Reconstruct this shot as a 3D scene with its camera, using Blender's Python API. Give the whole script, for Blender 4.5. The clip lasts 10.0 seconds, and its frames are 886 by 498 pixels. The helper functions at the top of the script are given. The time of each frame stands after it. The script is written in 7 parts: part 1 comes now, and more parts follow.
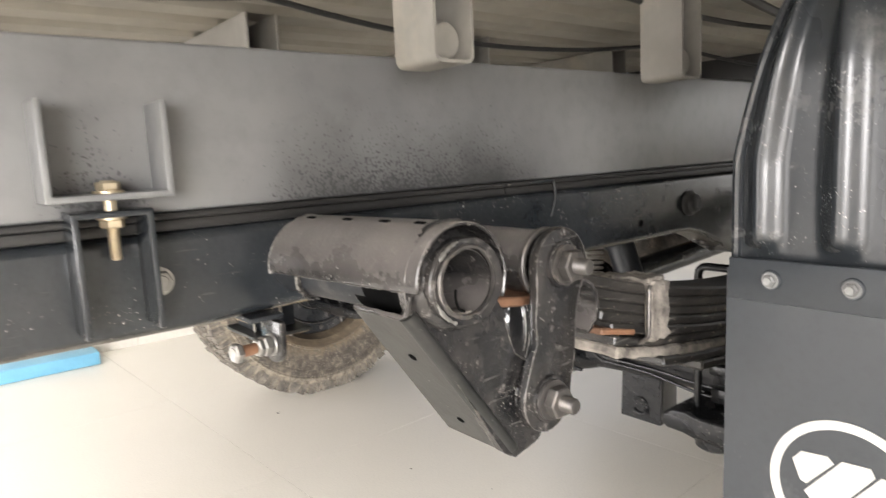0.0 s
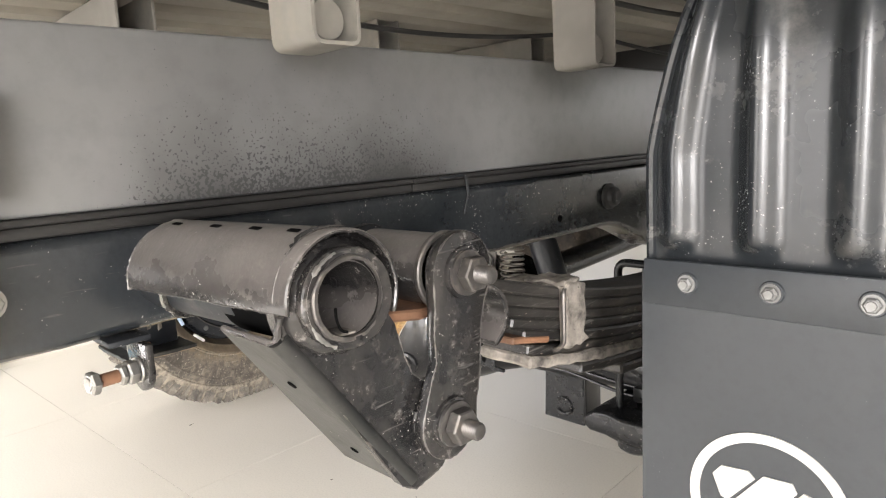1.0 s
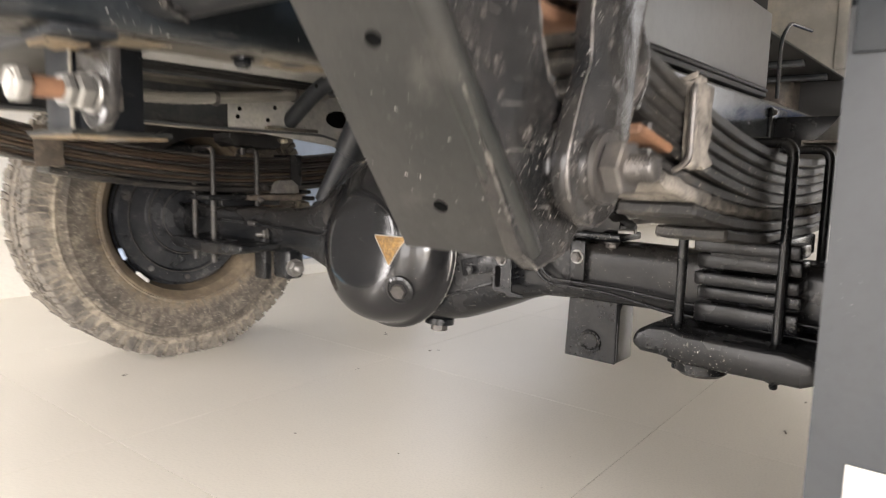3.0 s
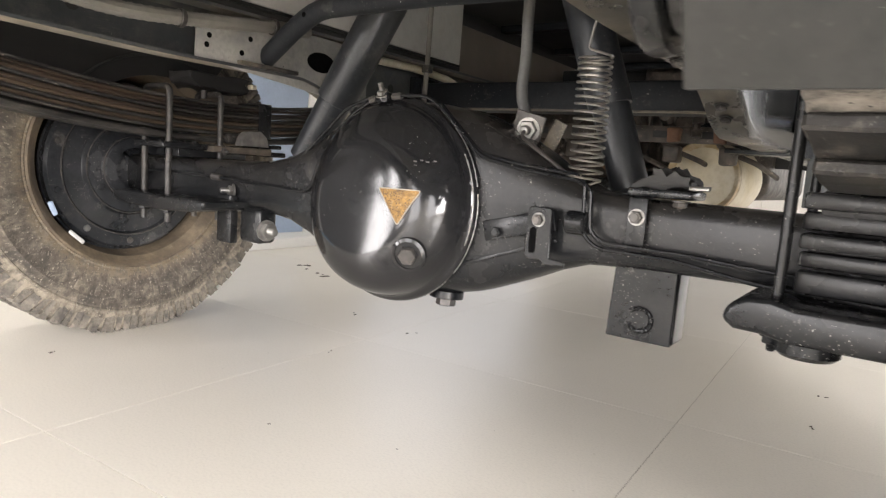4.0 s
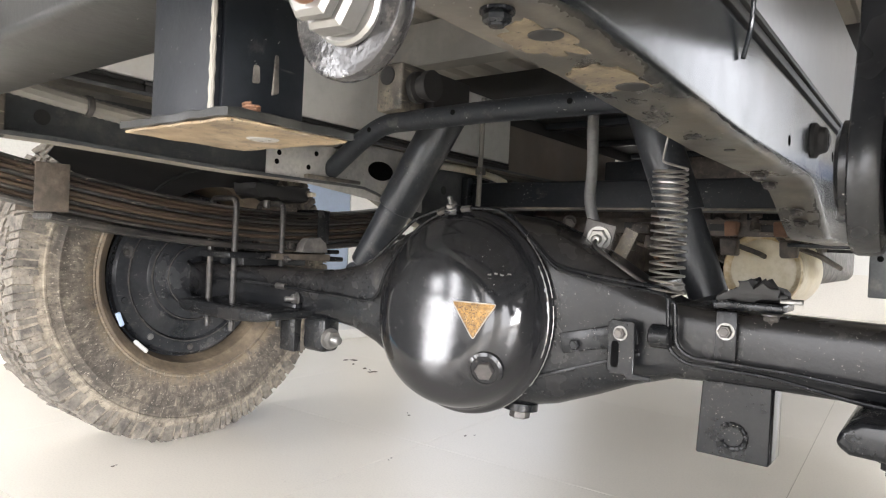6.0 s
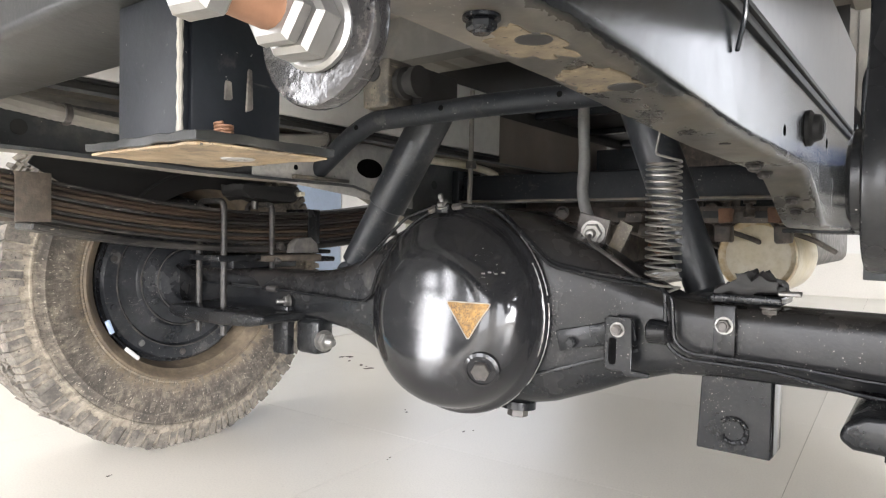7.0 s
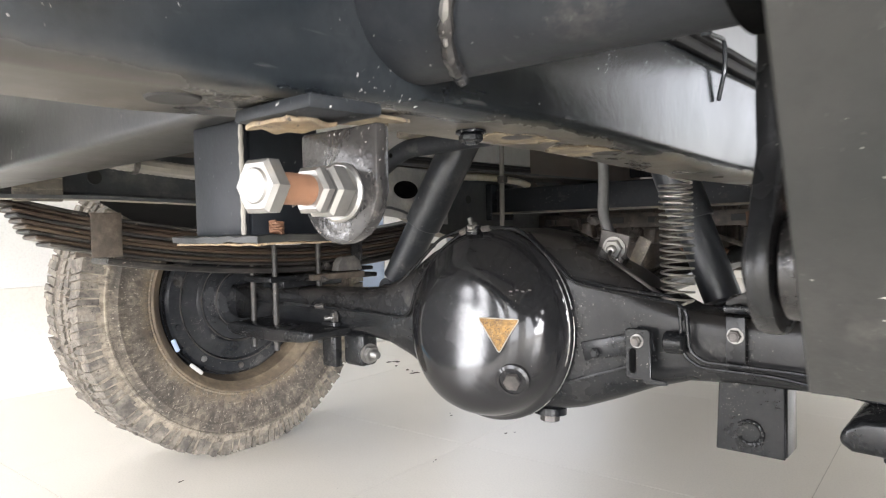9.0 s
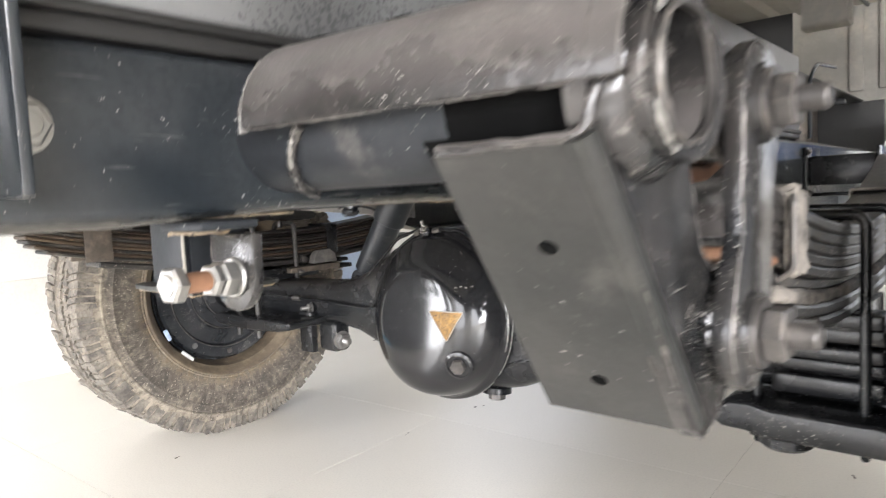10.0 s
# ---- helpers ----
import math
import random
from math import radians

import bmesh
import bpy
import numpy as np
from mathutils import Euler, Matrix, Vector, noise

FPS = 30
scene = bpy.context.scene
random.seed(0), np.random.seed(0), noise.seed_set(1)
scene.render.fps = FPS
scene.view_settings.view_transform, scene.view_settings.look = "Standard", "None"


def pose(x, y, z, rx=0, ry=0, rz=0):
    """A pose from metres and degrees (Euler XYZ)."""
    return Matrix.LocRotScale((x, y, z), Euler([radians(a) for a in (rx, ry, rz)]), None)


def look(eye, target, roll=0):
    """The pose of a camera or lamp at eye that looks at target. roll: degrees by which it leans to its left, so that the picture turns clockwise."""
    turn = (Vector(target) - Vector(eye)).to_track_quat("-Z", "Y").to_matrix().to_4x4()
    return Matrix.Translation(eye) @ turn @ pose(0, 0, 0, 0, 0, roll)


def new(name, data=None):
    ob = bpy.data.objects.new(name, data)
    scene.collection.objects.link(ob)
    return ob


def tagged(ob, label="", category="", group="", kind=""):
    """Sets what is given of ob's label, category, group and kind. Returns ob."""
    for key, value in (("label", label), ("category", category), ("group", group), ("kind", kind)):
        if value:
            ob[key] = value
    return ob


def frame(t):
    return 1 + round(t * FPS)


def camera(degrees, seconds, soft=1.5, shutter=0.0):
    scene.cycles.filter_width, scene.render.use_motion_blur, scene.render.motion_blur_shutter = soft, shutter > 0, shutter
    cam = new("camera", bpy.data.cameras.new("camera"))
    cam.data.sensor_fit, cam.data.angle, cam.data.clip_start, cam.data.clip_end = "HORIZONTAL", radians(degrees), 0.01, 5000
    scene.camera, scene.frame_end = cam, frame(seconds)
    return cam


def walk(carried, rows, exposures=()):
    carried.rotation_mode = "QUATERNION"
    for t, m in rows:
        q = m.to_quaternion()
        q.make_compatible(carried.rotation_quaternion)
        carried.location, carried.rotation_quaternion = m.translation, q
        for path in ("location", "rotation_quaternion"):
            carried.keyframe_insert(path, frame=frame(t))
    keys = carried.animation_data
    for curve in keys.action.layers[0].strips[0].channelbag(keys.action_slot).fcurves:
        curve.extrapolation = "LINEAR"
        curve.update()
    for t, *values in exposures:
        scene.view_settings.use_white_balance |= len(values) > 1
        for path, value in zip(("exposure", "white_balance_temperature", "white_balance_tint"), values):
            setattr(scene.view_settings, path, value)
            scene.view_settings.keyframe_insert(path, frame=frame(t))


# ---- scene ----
cam = camera(68.3, 10.0, soft=1.15, shutter=0.5)
PATH = [
    (0, (-0.006, 0.062, 0.802), (-1.549, 1.302, 0.523), -2.9),
    (0.5, (-0.033, 0.098, 0.788), (-1.475, 1.442, 0.456), -2.9),
    (1, (-0.037, 0.144, 0.803), (-1.446, 1.528, 0.488), -3.3),
    (1.5, (-0.052, 0.139, 0.778), (-1.51, 1.454, 0.398), -3.1),
    (2, (-0.101, 0.133, 0.721), (-1.498, 1.52, 0.367), -2.5),
    (2.5, (-0.161, 0.13, 0.649), (-1.536, 1.552, 0.351), -2.4),
    (2.7, (-0.192, 0.147, 0.611), (-1.546, 1.594, 0.342), -1.2),
    (3.8, (-0.444, 0.252, 0.467), (-1.587, 1.88, 0.263), 5.9),
    (4, (-0.479, 0.251, 0.471), (-1.614, 1.878, 0.214), 4.3),
    (4.5, (-0.513, 0.235, 0.483), (-1.645, 1.872, 0.287), 4.2),
    (5, (-0.566, 0.224, 0.496), (-1.722, 1.853, 0.399), 3.8),
    (5.5, (-0.56, 0.218, 0.508), (-1.749, 1.824, 0.443), 3.0),
    (5.7, (-0.549, 0.212, 0.513), (-1.767, 1.798, 0.487), 3.5),
    (6.8, (-0.543, 0.222, 0.534), (-1.755, 1.812, 0.496), 0.9),
    (7, (-0.555, 0.228, 0.536), (-1.764, 1.821, 0.482), 1.0),
    (7.5, (-0.539, 0.211, 0.541), (-1.783, 1.774, 0.434), -0.8),
    (8, (-0.528, 0.217, 0.546), (-1.774, 1.779, 0.447), -0.7),
    (8.5, (-0.514, 0.197, 0.563), (-1.801, 1.725, 0.478), -2.0),
    (9, (-0.482, 0.174, 0.58), (-1.797, 1.68, 0.517), -1.4),
    (9.5, (-0.42, 0.149, 0.591), (-1.745, 1.641, 0.466), -2.4),
    (10, (-0.32, 0.134, 0.643), (-1.638, 1.631, 0.486), -2.7),
]
EXPOSURES = [(0.0, -0.92, 6600, 11), (1.5, -0.80, 6600, 11), (2.5, -0.98, 6850, 13), (4.0, -0.72, 6600, 12), (4.5, -0.82, 6600, 12), (5.5, -0.55, 6400, 11), (7.0, -0.46, 6250, 11), (8.75, -0.56, 6250, 11), (10.0, -0.50, 6250, 11)]
walk(cam, [(t, look(eye, target, roll)) for t, eye, target, roll in PATH], EXPOSURES)

# ---- world, sun and large lights ----
world = bpy.data.worlds.new("sky")
scene.world = world
world.use_nodes = True
wn = world.node_tree.nodes
sky = wn.new("ShaderNodeTexSky")
sky.sky_type = "NISHITA"
sky.sun_disc = False
sky.sun_elevation = radians(38)
sky.sun_rotation = radians(200)
world.node_tree.links.new(sky.outputs["Color"], wn["Background"].inputs["Color"])
wn["Background"].inputs["Strength"].default_value = 0.12

sun = new("sun", bpy.data.lights.new("sun", "SUN"))
sun.data.energy, sun.data.angle, sun.data.color = 1.2, radians(12), (1.0, 0.96, 0.9)
sun.matrix_world = look((2.0, -6.0, 6.0), (0, 0, 0))


def opening_light(eye, target, w, h, watts, colour=(1.0, 0.978, 0.975)):
    """An area lamp in an opening of the room, for daylight and for added fill."""
    data = bpy.data.lights.new("opening_lamp", "AREA")
    data.shape, data.size, data.size_y, data.energy, data.color = "RECTANGLE", w, h, watts, colour
    ob = new("opening_lamp", data)
    ob.matrix_world = look(eye, target)
    return ob


opening_light((3.0, -4.38, 1.3), (3.0, 0, 1.3), 2.0, 2.3, 260)
opening_light((-0.8, -4.38, 1.2), (-0.8, 0, 1.2), 2.4, 2.1, 260)
opening_light((4.10, -3.0, 1.5), (0, -3.0, 1.5), 2.2, 2.3, 1270)
opening_light((-3.28, -1.80, 1.22), (0, -1.80, 1.22), 0.70, 2.42, 200)
# Added fill for the floor; no opening is known here.
opening_light((-3.28, -3.5, 1.55), (0, -3.5, 1.55), 1.4, 2.2, 230)
# Added fill for the floor ahead of the axle; its source is unknown.
opening_light((-3.28, 4.6, 1.6), (0, 4.6, 1.6), 2.5, 2.2, 40)
opening_light((1.15, 7.18, 1.55), (1.15, 0, 1.55), 2.4, 2.2, 90)


# ---- materials ----
def material(name, a, b=None, rough=0.5, metal=0.0, scale=6.0, grain=140.0, bump=0.15, dust=None, dust_amount=0.0,
             dust_scale=9.0, specks=None, speck_scale=90.0, speck_amount=0.0, rough_var=0.12, stretch=(1, 1, 1), coat=0.0, scratch=0.0, scratch_colour=(0.42, 0.40, 0.37), spec=0.5):
    """A worn surface: two tones at a large scale, fine grain, an uneven film of dust and small specks, with relief."""
    m = bpy.data.materials.new(name)
    m.use_nodes = True
    nt = m.node_tree
    N, L = nt.nodes, nt.links
    bsdf = N["Principled BSDF"]
    tc = N.new("ShaderNodeTexCoord")
    mp = N.new("ShaderNodeMapping")
    mp.inputs["Scale"].default_value = stretch
    L.new(tc.outputs["Object"], mp.inputs["Vector"])
    vec = mp.outputs["Vector"]

    def tex_noise(sc, detail=4.0, roughness=0.6):
        n = N.new("ShaderNodeTexNoise")
        n.inputs["Scale"].default_value, n.inputs["Detail"].default_value, n.inputs["Roughness"].default_value = sc, detail, roughness
        L.new(vec, n.inputs["Vector"])
        return n.outputs["Fac"]

    def ramp(fac, lo, hi):
        r = N.new("ShaderNodeMapRange")
        r.inputs["From Min"].default_value, r.inputs["From Max"].default_value = lo, hi
        r.clamp = True
        L.new(fac, r.inputs["Value"])
        return r.outputs["Result"]

    def mix(fac, c0, c1):
        x = N.new("ShaderNodeMix")
        x.data_type = "RGBA"
        L.new(fac, x.inputs["Factor"])
        for c, s in ((c0, x.inputs[6]), (c1, x.inputs[7])):
            if isinstance(c, tuple):
                s.default_value = (*c, 1)
            else:
                L.new(c, s)
        return x.outputs[2]

    b = b or tuple(0.7 * v for v in a)
    large = tex_noise(scale)
    fine = tex_noise(grain, 3.0)
    colour = mix(ramp(large, 0.35, 0.65), a, b)
    darker = tuple(0.78 * v for v in a)
    g = N.new("ShaderNodeMath")
    g.operation = "MULTIPLY"
    g.inputs[1].default_value = 0.5
    L.new(ramp(fine, 0.45, 0.75), g.inputs[0])
    colour = mix(g.outputs[0], colour, darker)
    rsum = N.new("ShaderNodeMath")
    rsum.operation = "MULTIPLY_ADD"
    rsum.inputs[1].default_value, rsum.inputs[2].default_value = rough_var, rough - rough_var * 0.5
    L.new(ramp(large, 0.3, 0.7), rsum.inputs[0])
    rgh = rsum.outputs[0]
    if dust:
        d = ramp(tex_noise(dust_scale, 6.0, 0.7), 0.66 - 0.36 * dust_amount, 0.9 - 0.3 * dust_amount)
        ds = N.new("ShaderNodeMath")
        ds.operation = "MULTIPLY"
        ds.inputs[1].default_value = min(1.0, 0.35 + 0.65 * dust_amount)
        L.new(d, ds.inputs[0])
        colour = mix(ds.outputs[0], colour, dust)
        ra = N.new("ShaderNodeMath")
        ra.operation = "MULTIPLY_ADD"
        ra.inputs[1].default_value = 0.45
        L.new(ds.outputs[0], ra.inputs[0])
        L.new(rgh, ra.inputs[2])
        rgh = ra.outputs[0]
    if specks:
        v = tex_noise(speck_scale * 3.4, 2.0, 0.7)
        cl = N.new("ShaderNodeMath")
        cl.operation = "MULTIPLY_ADD"
        cl.inputs[1].default_value = 0.42
        L.new(tex_noise(speck_scale * 0.16, 3.0), cl.inputs[0])
        L.new(v, cl.inputs[2])
        s = ramp(cl.outputs[0], 1.01 - 0.12 * speck_amount, 1.06 - 0.12 * speck_amount)
        colour = mix(s, colour, specks)
    if scratch:
        sm = N.new("ShaderNodeMapping")
        sm.inputs["Scale"].default_value, sm.inputs["Rotation"].default_value = (1, 0.09, 1), (0.5, 0.35, 0.2)
        L.new(tc.outputs["Object"], sm.inputs["Vector"])
        sn = N.new("ShaderNodeTexNoise")
        sn.inputs["Scale"].default_value, sn.inputs["Detail"].default_value, sn.inputs["Distortion"].default_value = 260, 3.0, 0.4
        L.new(sm.outputs["Vector"], sn.inputs["Vector"])
        sc = N.new("ShaderNodeMath")
        sc.operation = "MULTIPLY_ADD"
        sc.inputs[1].default_value = 0.5
        L.new(tex_noise(11, 4.0, 0.65), sc.inputs[0])
        L.new(sn.outputs["Fac"], sc.inputs[2])
        sf = N.new("ShaderNodeMath")
        sf.operation = "MULTIPLY"
        sf.inputs[1].default_value = min(0.85, 0.12 + 0.40 * scratch)
        L.new(ramp(sc.outputs[0], 0.95 - 0.12 * scratch, 1.10 - 0.12 * scratch), sf.inputs[0])
        colour = mix(sf.outputs[0], colour, scratch_colour)
    L.new(colour, bsdf.inputs["Base Color"])
    L.new(rgh, bsdf.inputs["Roughness"])
    bsdf.inputs["Metallic"].default_value = metal
    bsdf.inputs["Coat Weight"].default_value = coat
    bsdf.inputs["Specular IOR Level"].default_value = spec
    if bump:
        bp = N.new("ShaderNodeBump")
        bp.inputs["Strength"].default_value, bp.inputs["Distance"].default_value = bump, 0.002
        h = N.new("ShaderNodeMath")
        h.operation = "MULTIPLY_ADD"
        h.inputs[1].default_value = 0.5
        L.new(fine, h.inputs[0])
        L.new(tex_noise(grain * 0.22), h.inputs[2])
        L.new(h.outputs[0], bp.inputs["Height"])
        L.new(bp.outputs["Normal"], bsdf.inputs["Normal"])
    return m


DUST = (0.34, 0.29, 0.22)
M_CHASSIS = material("black_chassis_paint", (0.015, 0.018, 0.021), (0.029, 0.0315, 0.034), 0.21, 0, 7, 160, 0.10, (0.26, 0.24, 0.215), 0.13, 10, (0.45, 0.44, 0.42), 90, 0.6, scratch=0.08)
M_BRACKET = material("black_bracket_paint", (0.012, 0.012, 0.0125), (0.034, 0.031, 0.029), 0.21, 0, 14, 110, 0.6, (0.24, 0.215, 0.195), 0.27, 60, (0.44, 0.42, 0.39), 115, 0.84, scratch=0.28)
M_GLOSS = material("black_gloss_paint", (0.010, 0.010, 0.011), (0.017, 0.017, 0.018), 0.095, 0, 5, 900, 0.008, None, 0.0, 12, (0.42, 0.40, 0.38), 85, 0.42, rough_var=0.03)
M_AXLE = material("black_axle_paint", (0.0065, 0.0075, 0.009), (0.017, 0.0168, 0.017), 0.25, 0, 8, 140, 0.22, (0.20, 0.175, 0.15), 0.08, 11, (0.42, 0.40, 0.37), 105, 0.66, scratch=0.14, spec=0.32)
M_SHOCK = material("dusty_blue_black_shock_paint", (0.020, 0.0225, 0.026), (0.038, 0.041, 0.045), 0.34, 0, 7, 140, 0.15, (0.20, 0.185, 0.165), 0.24, 12, (0.45, 0.43, 0.40), 90, 0.6, spec=0.4)
M_UNDER = material("dusty_rail_paint", (0.042, 0.040, 0.036), (0.15, 0.132, 0.106), 0.5, 0, 15, 120, 0.7, (0.46, 0.38, 0.26), 0.46, 10, (0.02, 0.019, 0.018), 50, 0.9, scratch=0.5, scratch_colour=(0.55, 0.47, 0.36))
M_STRIP = material("rubber_strip", (0.013, 0.0125, 0.012), (0.021, 0.02, 0.019), 0.55, 0, 5, 90, 0.2, DUST, 0.08, 8, stretch=(1, 0.2, 1))
M_GREY = material("grey_body_paint", (0.165, 0.167, 0.167), (0.185, 0.184, 0.181), 0.36, 0, 2.0, 40, 0.02, (0.24, 0.215, 0.19), 0.14, 2.5, rough_var=0.06)
M_BODY = material("dusty_body_underside", (0.33, 0.31, 0.27), (0.23, 0.21, 0.18), 0.75, 0, 3, 70, 0.2, (0.36, 0.32, 0.26), 0.4, 5)
M_BEAM = material("dusty_grey_beam", (0.235, 0.223, 0.20), (0.165, 0.155, 0.138), 0.65, 0, 5, 80, 0.15, (0.36, 0.315, 0.25), 0.4, 6)
M_SPRING = material("brown_leaf_steel", (0.013, 0.011, 0.010), (0.085, 0.056, 0.038), 0.42, 0.15, 16, 90, 0.9, (0.27, 0.20, 0.14), 0.28, 20, (0.40, 0.24, 0.13), 50, 0.7, stretch=(1, 0.12, 1), scratch=0.5, scratch_colour=(0.38, 0.29, 0.21))
M_SPRINGBLACK = material("black_leaf_steel", (0.014, 0.0135, 0.013), (0.045, 0.041, 0.037), 0.45, 0.1, 14, 120, 0.8, (0.26, 0.225, 0.185), 0.35, 24, (0.35, 0.30, 0.25), 70, 0.8, stretch=(1, 0.3, 1), scratch=0.5)
M_CRUST = material("mud_crusted_steel", (0.25, 0.225, 0.195), (0.050, 0.045, 0.040), 0.8, 0, 34, 110, 1.0, (0.40, 0.36, 0.31), 0.5, 38, (0.05, 0.045, 0.04), 30, 0.9)
M_CAP = material("gold_stained_cap", (0.40, 0.26, 0.08), (0.74, 0.69, 0.56), 0.30, 0.15, 10, 60, 0.05, (0.34, 0.21, 0.06), 0.42, 9)
M_LIGHTBLUE = material("light_blue_plastic", (0.20, 0.50, 0.70), (0.17, 0.43, 0.62), 0.4, 0, 4, 90, 0.03)
# Flat black puts the dark inside of holes and gaps into colour.
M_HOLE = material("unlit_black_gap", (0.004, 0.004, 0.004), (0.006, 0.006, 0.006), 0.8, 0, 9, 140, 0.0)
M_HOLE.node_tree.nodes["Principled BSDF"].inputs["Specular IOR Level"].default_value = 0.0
# Left sill's grey lightened for bounce light; also on a pale balance weight.
M_LIFTEDGREY = material("dusty_grey_paint_lightened", (0.62, 0.62, 0.60), (0.54, 0.53, 0.50), 0.5, 0, 3, 60, 0.05, (0.36, 0.30, 0.24), 0.3, 4)
M_DUSTGREY = material("dust_covered_steel", (0.17, 0.158, 0.145), (0.085, 0.080, 0.074), 0.65, 0, 20, 130, 0.5, (0.32, 0.29, 0.26), 0.5, 26, scratch=0.4)
M_WEB = material("dusty_grey_black_plate", (0.017, 0.018, 0.017), (0.031, 0.0305, 0.0285), 0.36, 0, 8, 140, 0.2, (0.115, 0.108, 0.096), 0.30, 12, (0.42, 0.40, 0.37), 60, 0.35, scratch=0.25, scratch_colour=(0.2, 0.19, 0.175), spec=0.3)
M_MATTE = material("flat_blue_black_paint", (0.011, 0.013, 0.016), (0.022, 0.024, 0.027), 0.48, 0, 9, 140, 0.2, (0.22, 0.20, 0.18), 0.16, 14, (0.5, 0.48, 0.45), 60, 0.7, scratch=0.15, spec=0.22)
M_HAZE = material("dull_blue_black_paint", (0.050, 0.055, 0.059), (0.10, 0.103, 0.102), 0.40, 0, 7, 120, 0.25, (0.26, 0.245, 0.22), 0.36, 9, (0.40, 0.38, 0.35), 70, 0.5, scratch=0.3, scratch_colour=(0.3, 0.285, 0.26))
M_GUSSET = material("chalky_grey_plate", (0.25, 0.25, 0.245), (0.40, 0.385, 0.35), 0.5, 0, 12, 110, 0.3, (0.33, 0.295, 0.245), 0.35, 14, (0.03, 0.03, 0.03), 40, 0.7, scratch=0.3)
M_BROWNDUST = material("brown_dusty_panel", (0.27, 0.235, 0.20), (0.19, 0.162, 0.14), 0.7, 0, 3, 80, 0.2, (0.26, 0.20, 0.15), 0.45, 4)
M_CLIPDUST = material("dusty_brown_clip", (0.055, 0.045, 0.036), (0.12, 0.095, 0.073), 0.75, 0, 20, 120, 0.5, (0.24, 0.195, 0.15), 0.45, 25)
M_RUST = material("rusty_steel", (0.22, 0.11, 0.06), (0.12, 0.065, 0.04), 0.7, 0.1, 22, 150, 0.3, (0.34, 0.22, 0.13), 0.35, 25)
M_TAN = material("tan_primer_plate", (0.30, 0.215, 0.12), (0.13, 0.095, 0.06), 0.6, 0, 40, 120, 0.4, (0.50, 0.43, 0.32), 0.42, 44, (0.05, 0.042, 0.033), 70, 1.5)
M_TANSTAIN = material("tan_dried_mud_film", (0.20, 0.158, 0.10), (0.10, 0.082, 0.058), 0.8, 0, 40, 160, 0.4, (0.36, 0.29, 0.19), 0.35, 45, (0.05, 0.043, 0.035), 60, 1.3)
M_ZINC = material("zinc_plated_steel", (0.34, 0.335, 0.32), (0.22, 0.212, 0.20), 0.42, 0.85, 24, 160, 0.25, (0.34, 0.28, 0.21), 0.28, 45)
M_GOLDZINC = material("yellow_zinc_steel", (0.60, 0.52, 0.38), (0.48, 0.38, 0.25), 0.4, 0.75, 22, 160, 0.1, (0.5, 0.42, 0.3), 0.25, 40)
M_NUT = material("dusty_dark_steel", (0.12, 0.112, 0.106), (0.06, 0.056, 0.053), 0.42, 0.6, 25, 180, 0.3, (0.26, 0.225, 0.19), 0.40, 45)
M_SCREW = material("dull_grey_screw_steel", (0.26, 0.262, 0.26), (0.15, 0.15, 0.148), 0.40, 0.7, 30, 180, 0.2, (0.2, 0.19, 0.175), 0.25, 50)
M_WIRE = material("spring_wire_steel", (0.36, 0.35, 0.33), (0.24, 0.22, 0.195), 0.35, 0.8, 30, 200, 0.1)
M_RUBBER = material("black_rubber", (0.02, 0.02, 0.02), (0.032, 0.031, 0.03), 0.6, 0, 9, 140, 0.2, DUST, 0.18, 14)
M_TYRE = material("muddy_tyre_rubber", (0.072, 0.062, 0.052), (0.19, 0.162, 0.126), 0.85, 0, 8, 110, 0.8, (0.42, 0.36, 0.28), 0.46, 21, (0.04, 0.036, 0.032), 45, 1.2, scratch=0.7, scratch_colour=(0.52, 0.46, 0.37))
M_TREAD = material("worn_tread_rubber", (0.085, 0.077, 0.067), (0.24, 0.215, 0.18), 0.85, 0, 26, 130, 0.9, (0.44, 0.385, 0.31), 0.50, 30, (0.04, 0.036, 0.032), 50, 1.1)
M_RIM = material("brown_rim_steel", (0.10, 0.08, 0.058), (0.20, 0.155, 0.105), 0.55, 0.1, 14, 120, 0.3, (0.34, 0.275, 0.19), 0.35, 14, scratch=0.3)
M_RIMIN = material("black_wheel_steel", (0.013, 0.0145, 0.017), (0.042, 0.043, 0.046), 0.24, 0, 9, 120, 0.3, (0.24, 0.22, 0.19), 0.24, 12, (0.4, 0.38, 0.35), 70, 0.7, scratch=0.2)
M_PLASTIC = material("slate_plastic", (0.017, 0.0195, 0.022), (0.024, 0.027, 0.030), 0.27, 0, 5, 90, 0.08, (0.20, 0.19, 0.175), 0.28, 14, (0.34, 0.34, 0.33), 110, 0.7, rough_var=0.12, scratch=0.15)
M_FLAP = material("slate_rubber_flap", (0.021, 0.025, 0.029), (0.028, 0.032, 0.036), 0.42, 0, 3, 120, 0.08, (0.24, 0.235, 0.23), 0.16, 5, (0.3, 0.3, 0.3), 90, 0.3)
M_WHITE = material("worn_white_paint", (0.47, 0.466, 0.44), (0.40, 0.39, 0.36), 0.6, 0, 14, 130, 0.05, (0.22, 0.215, 0.20), 0.30, 40, scratch=0.5, scratch_colour=(0.10, 0.11, 0.115))
M_GOLD = material("gold_reflective_sticker", (0.34, 0.185, 0.038), (0.15, 0.08, 0.02), 0.5, 0.1, 110, 420, 0.3, (0.52, 0.42, 0.25), 0.36, 140, (0.07, 0.04, 0.018), 130, 2.0)
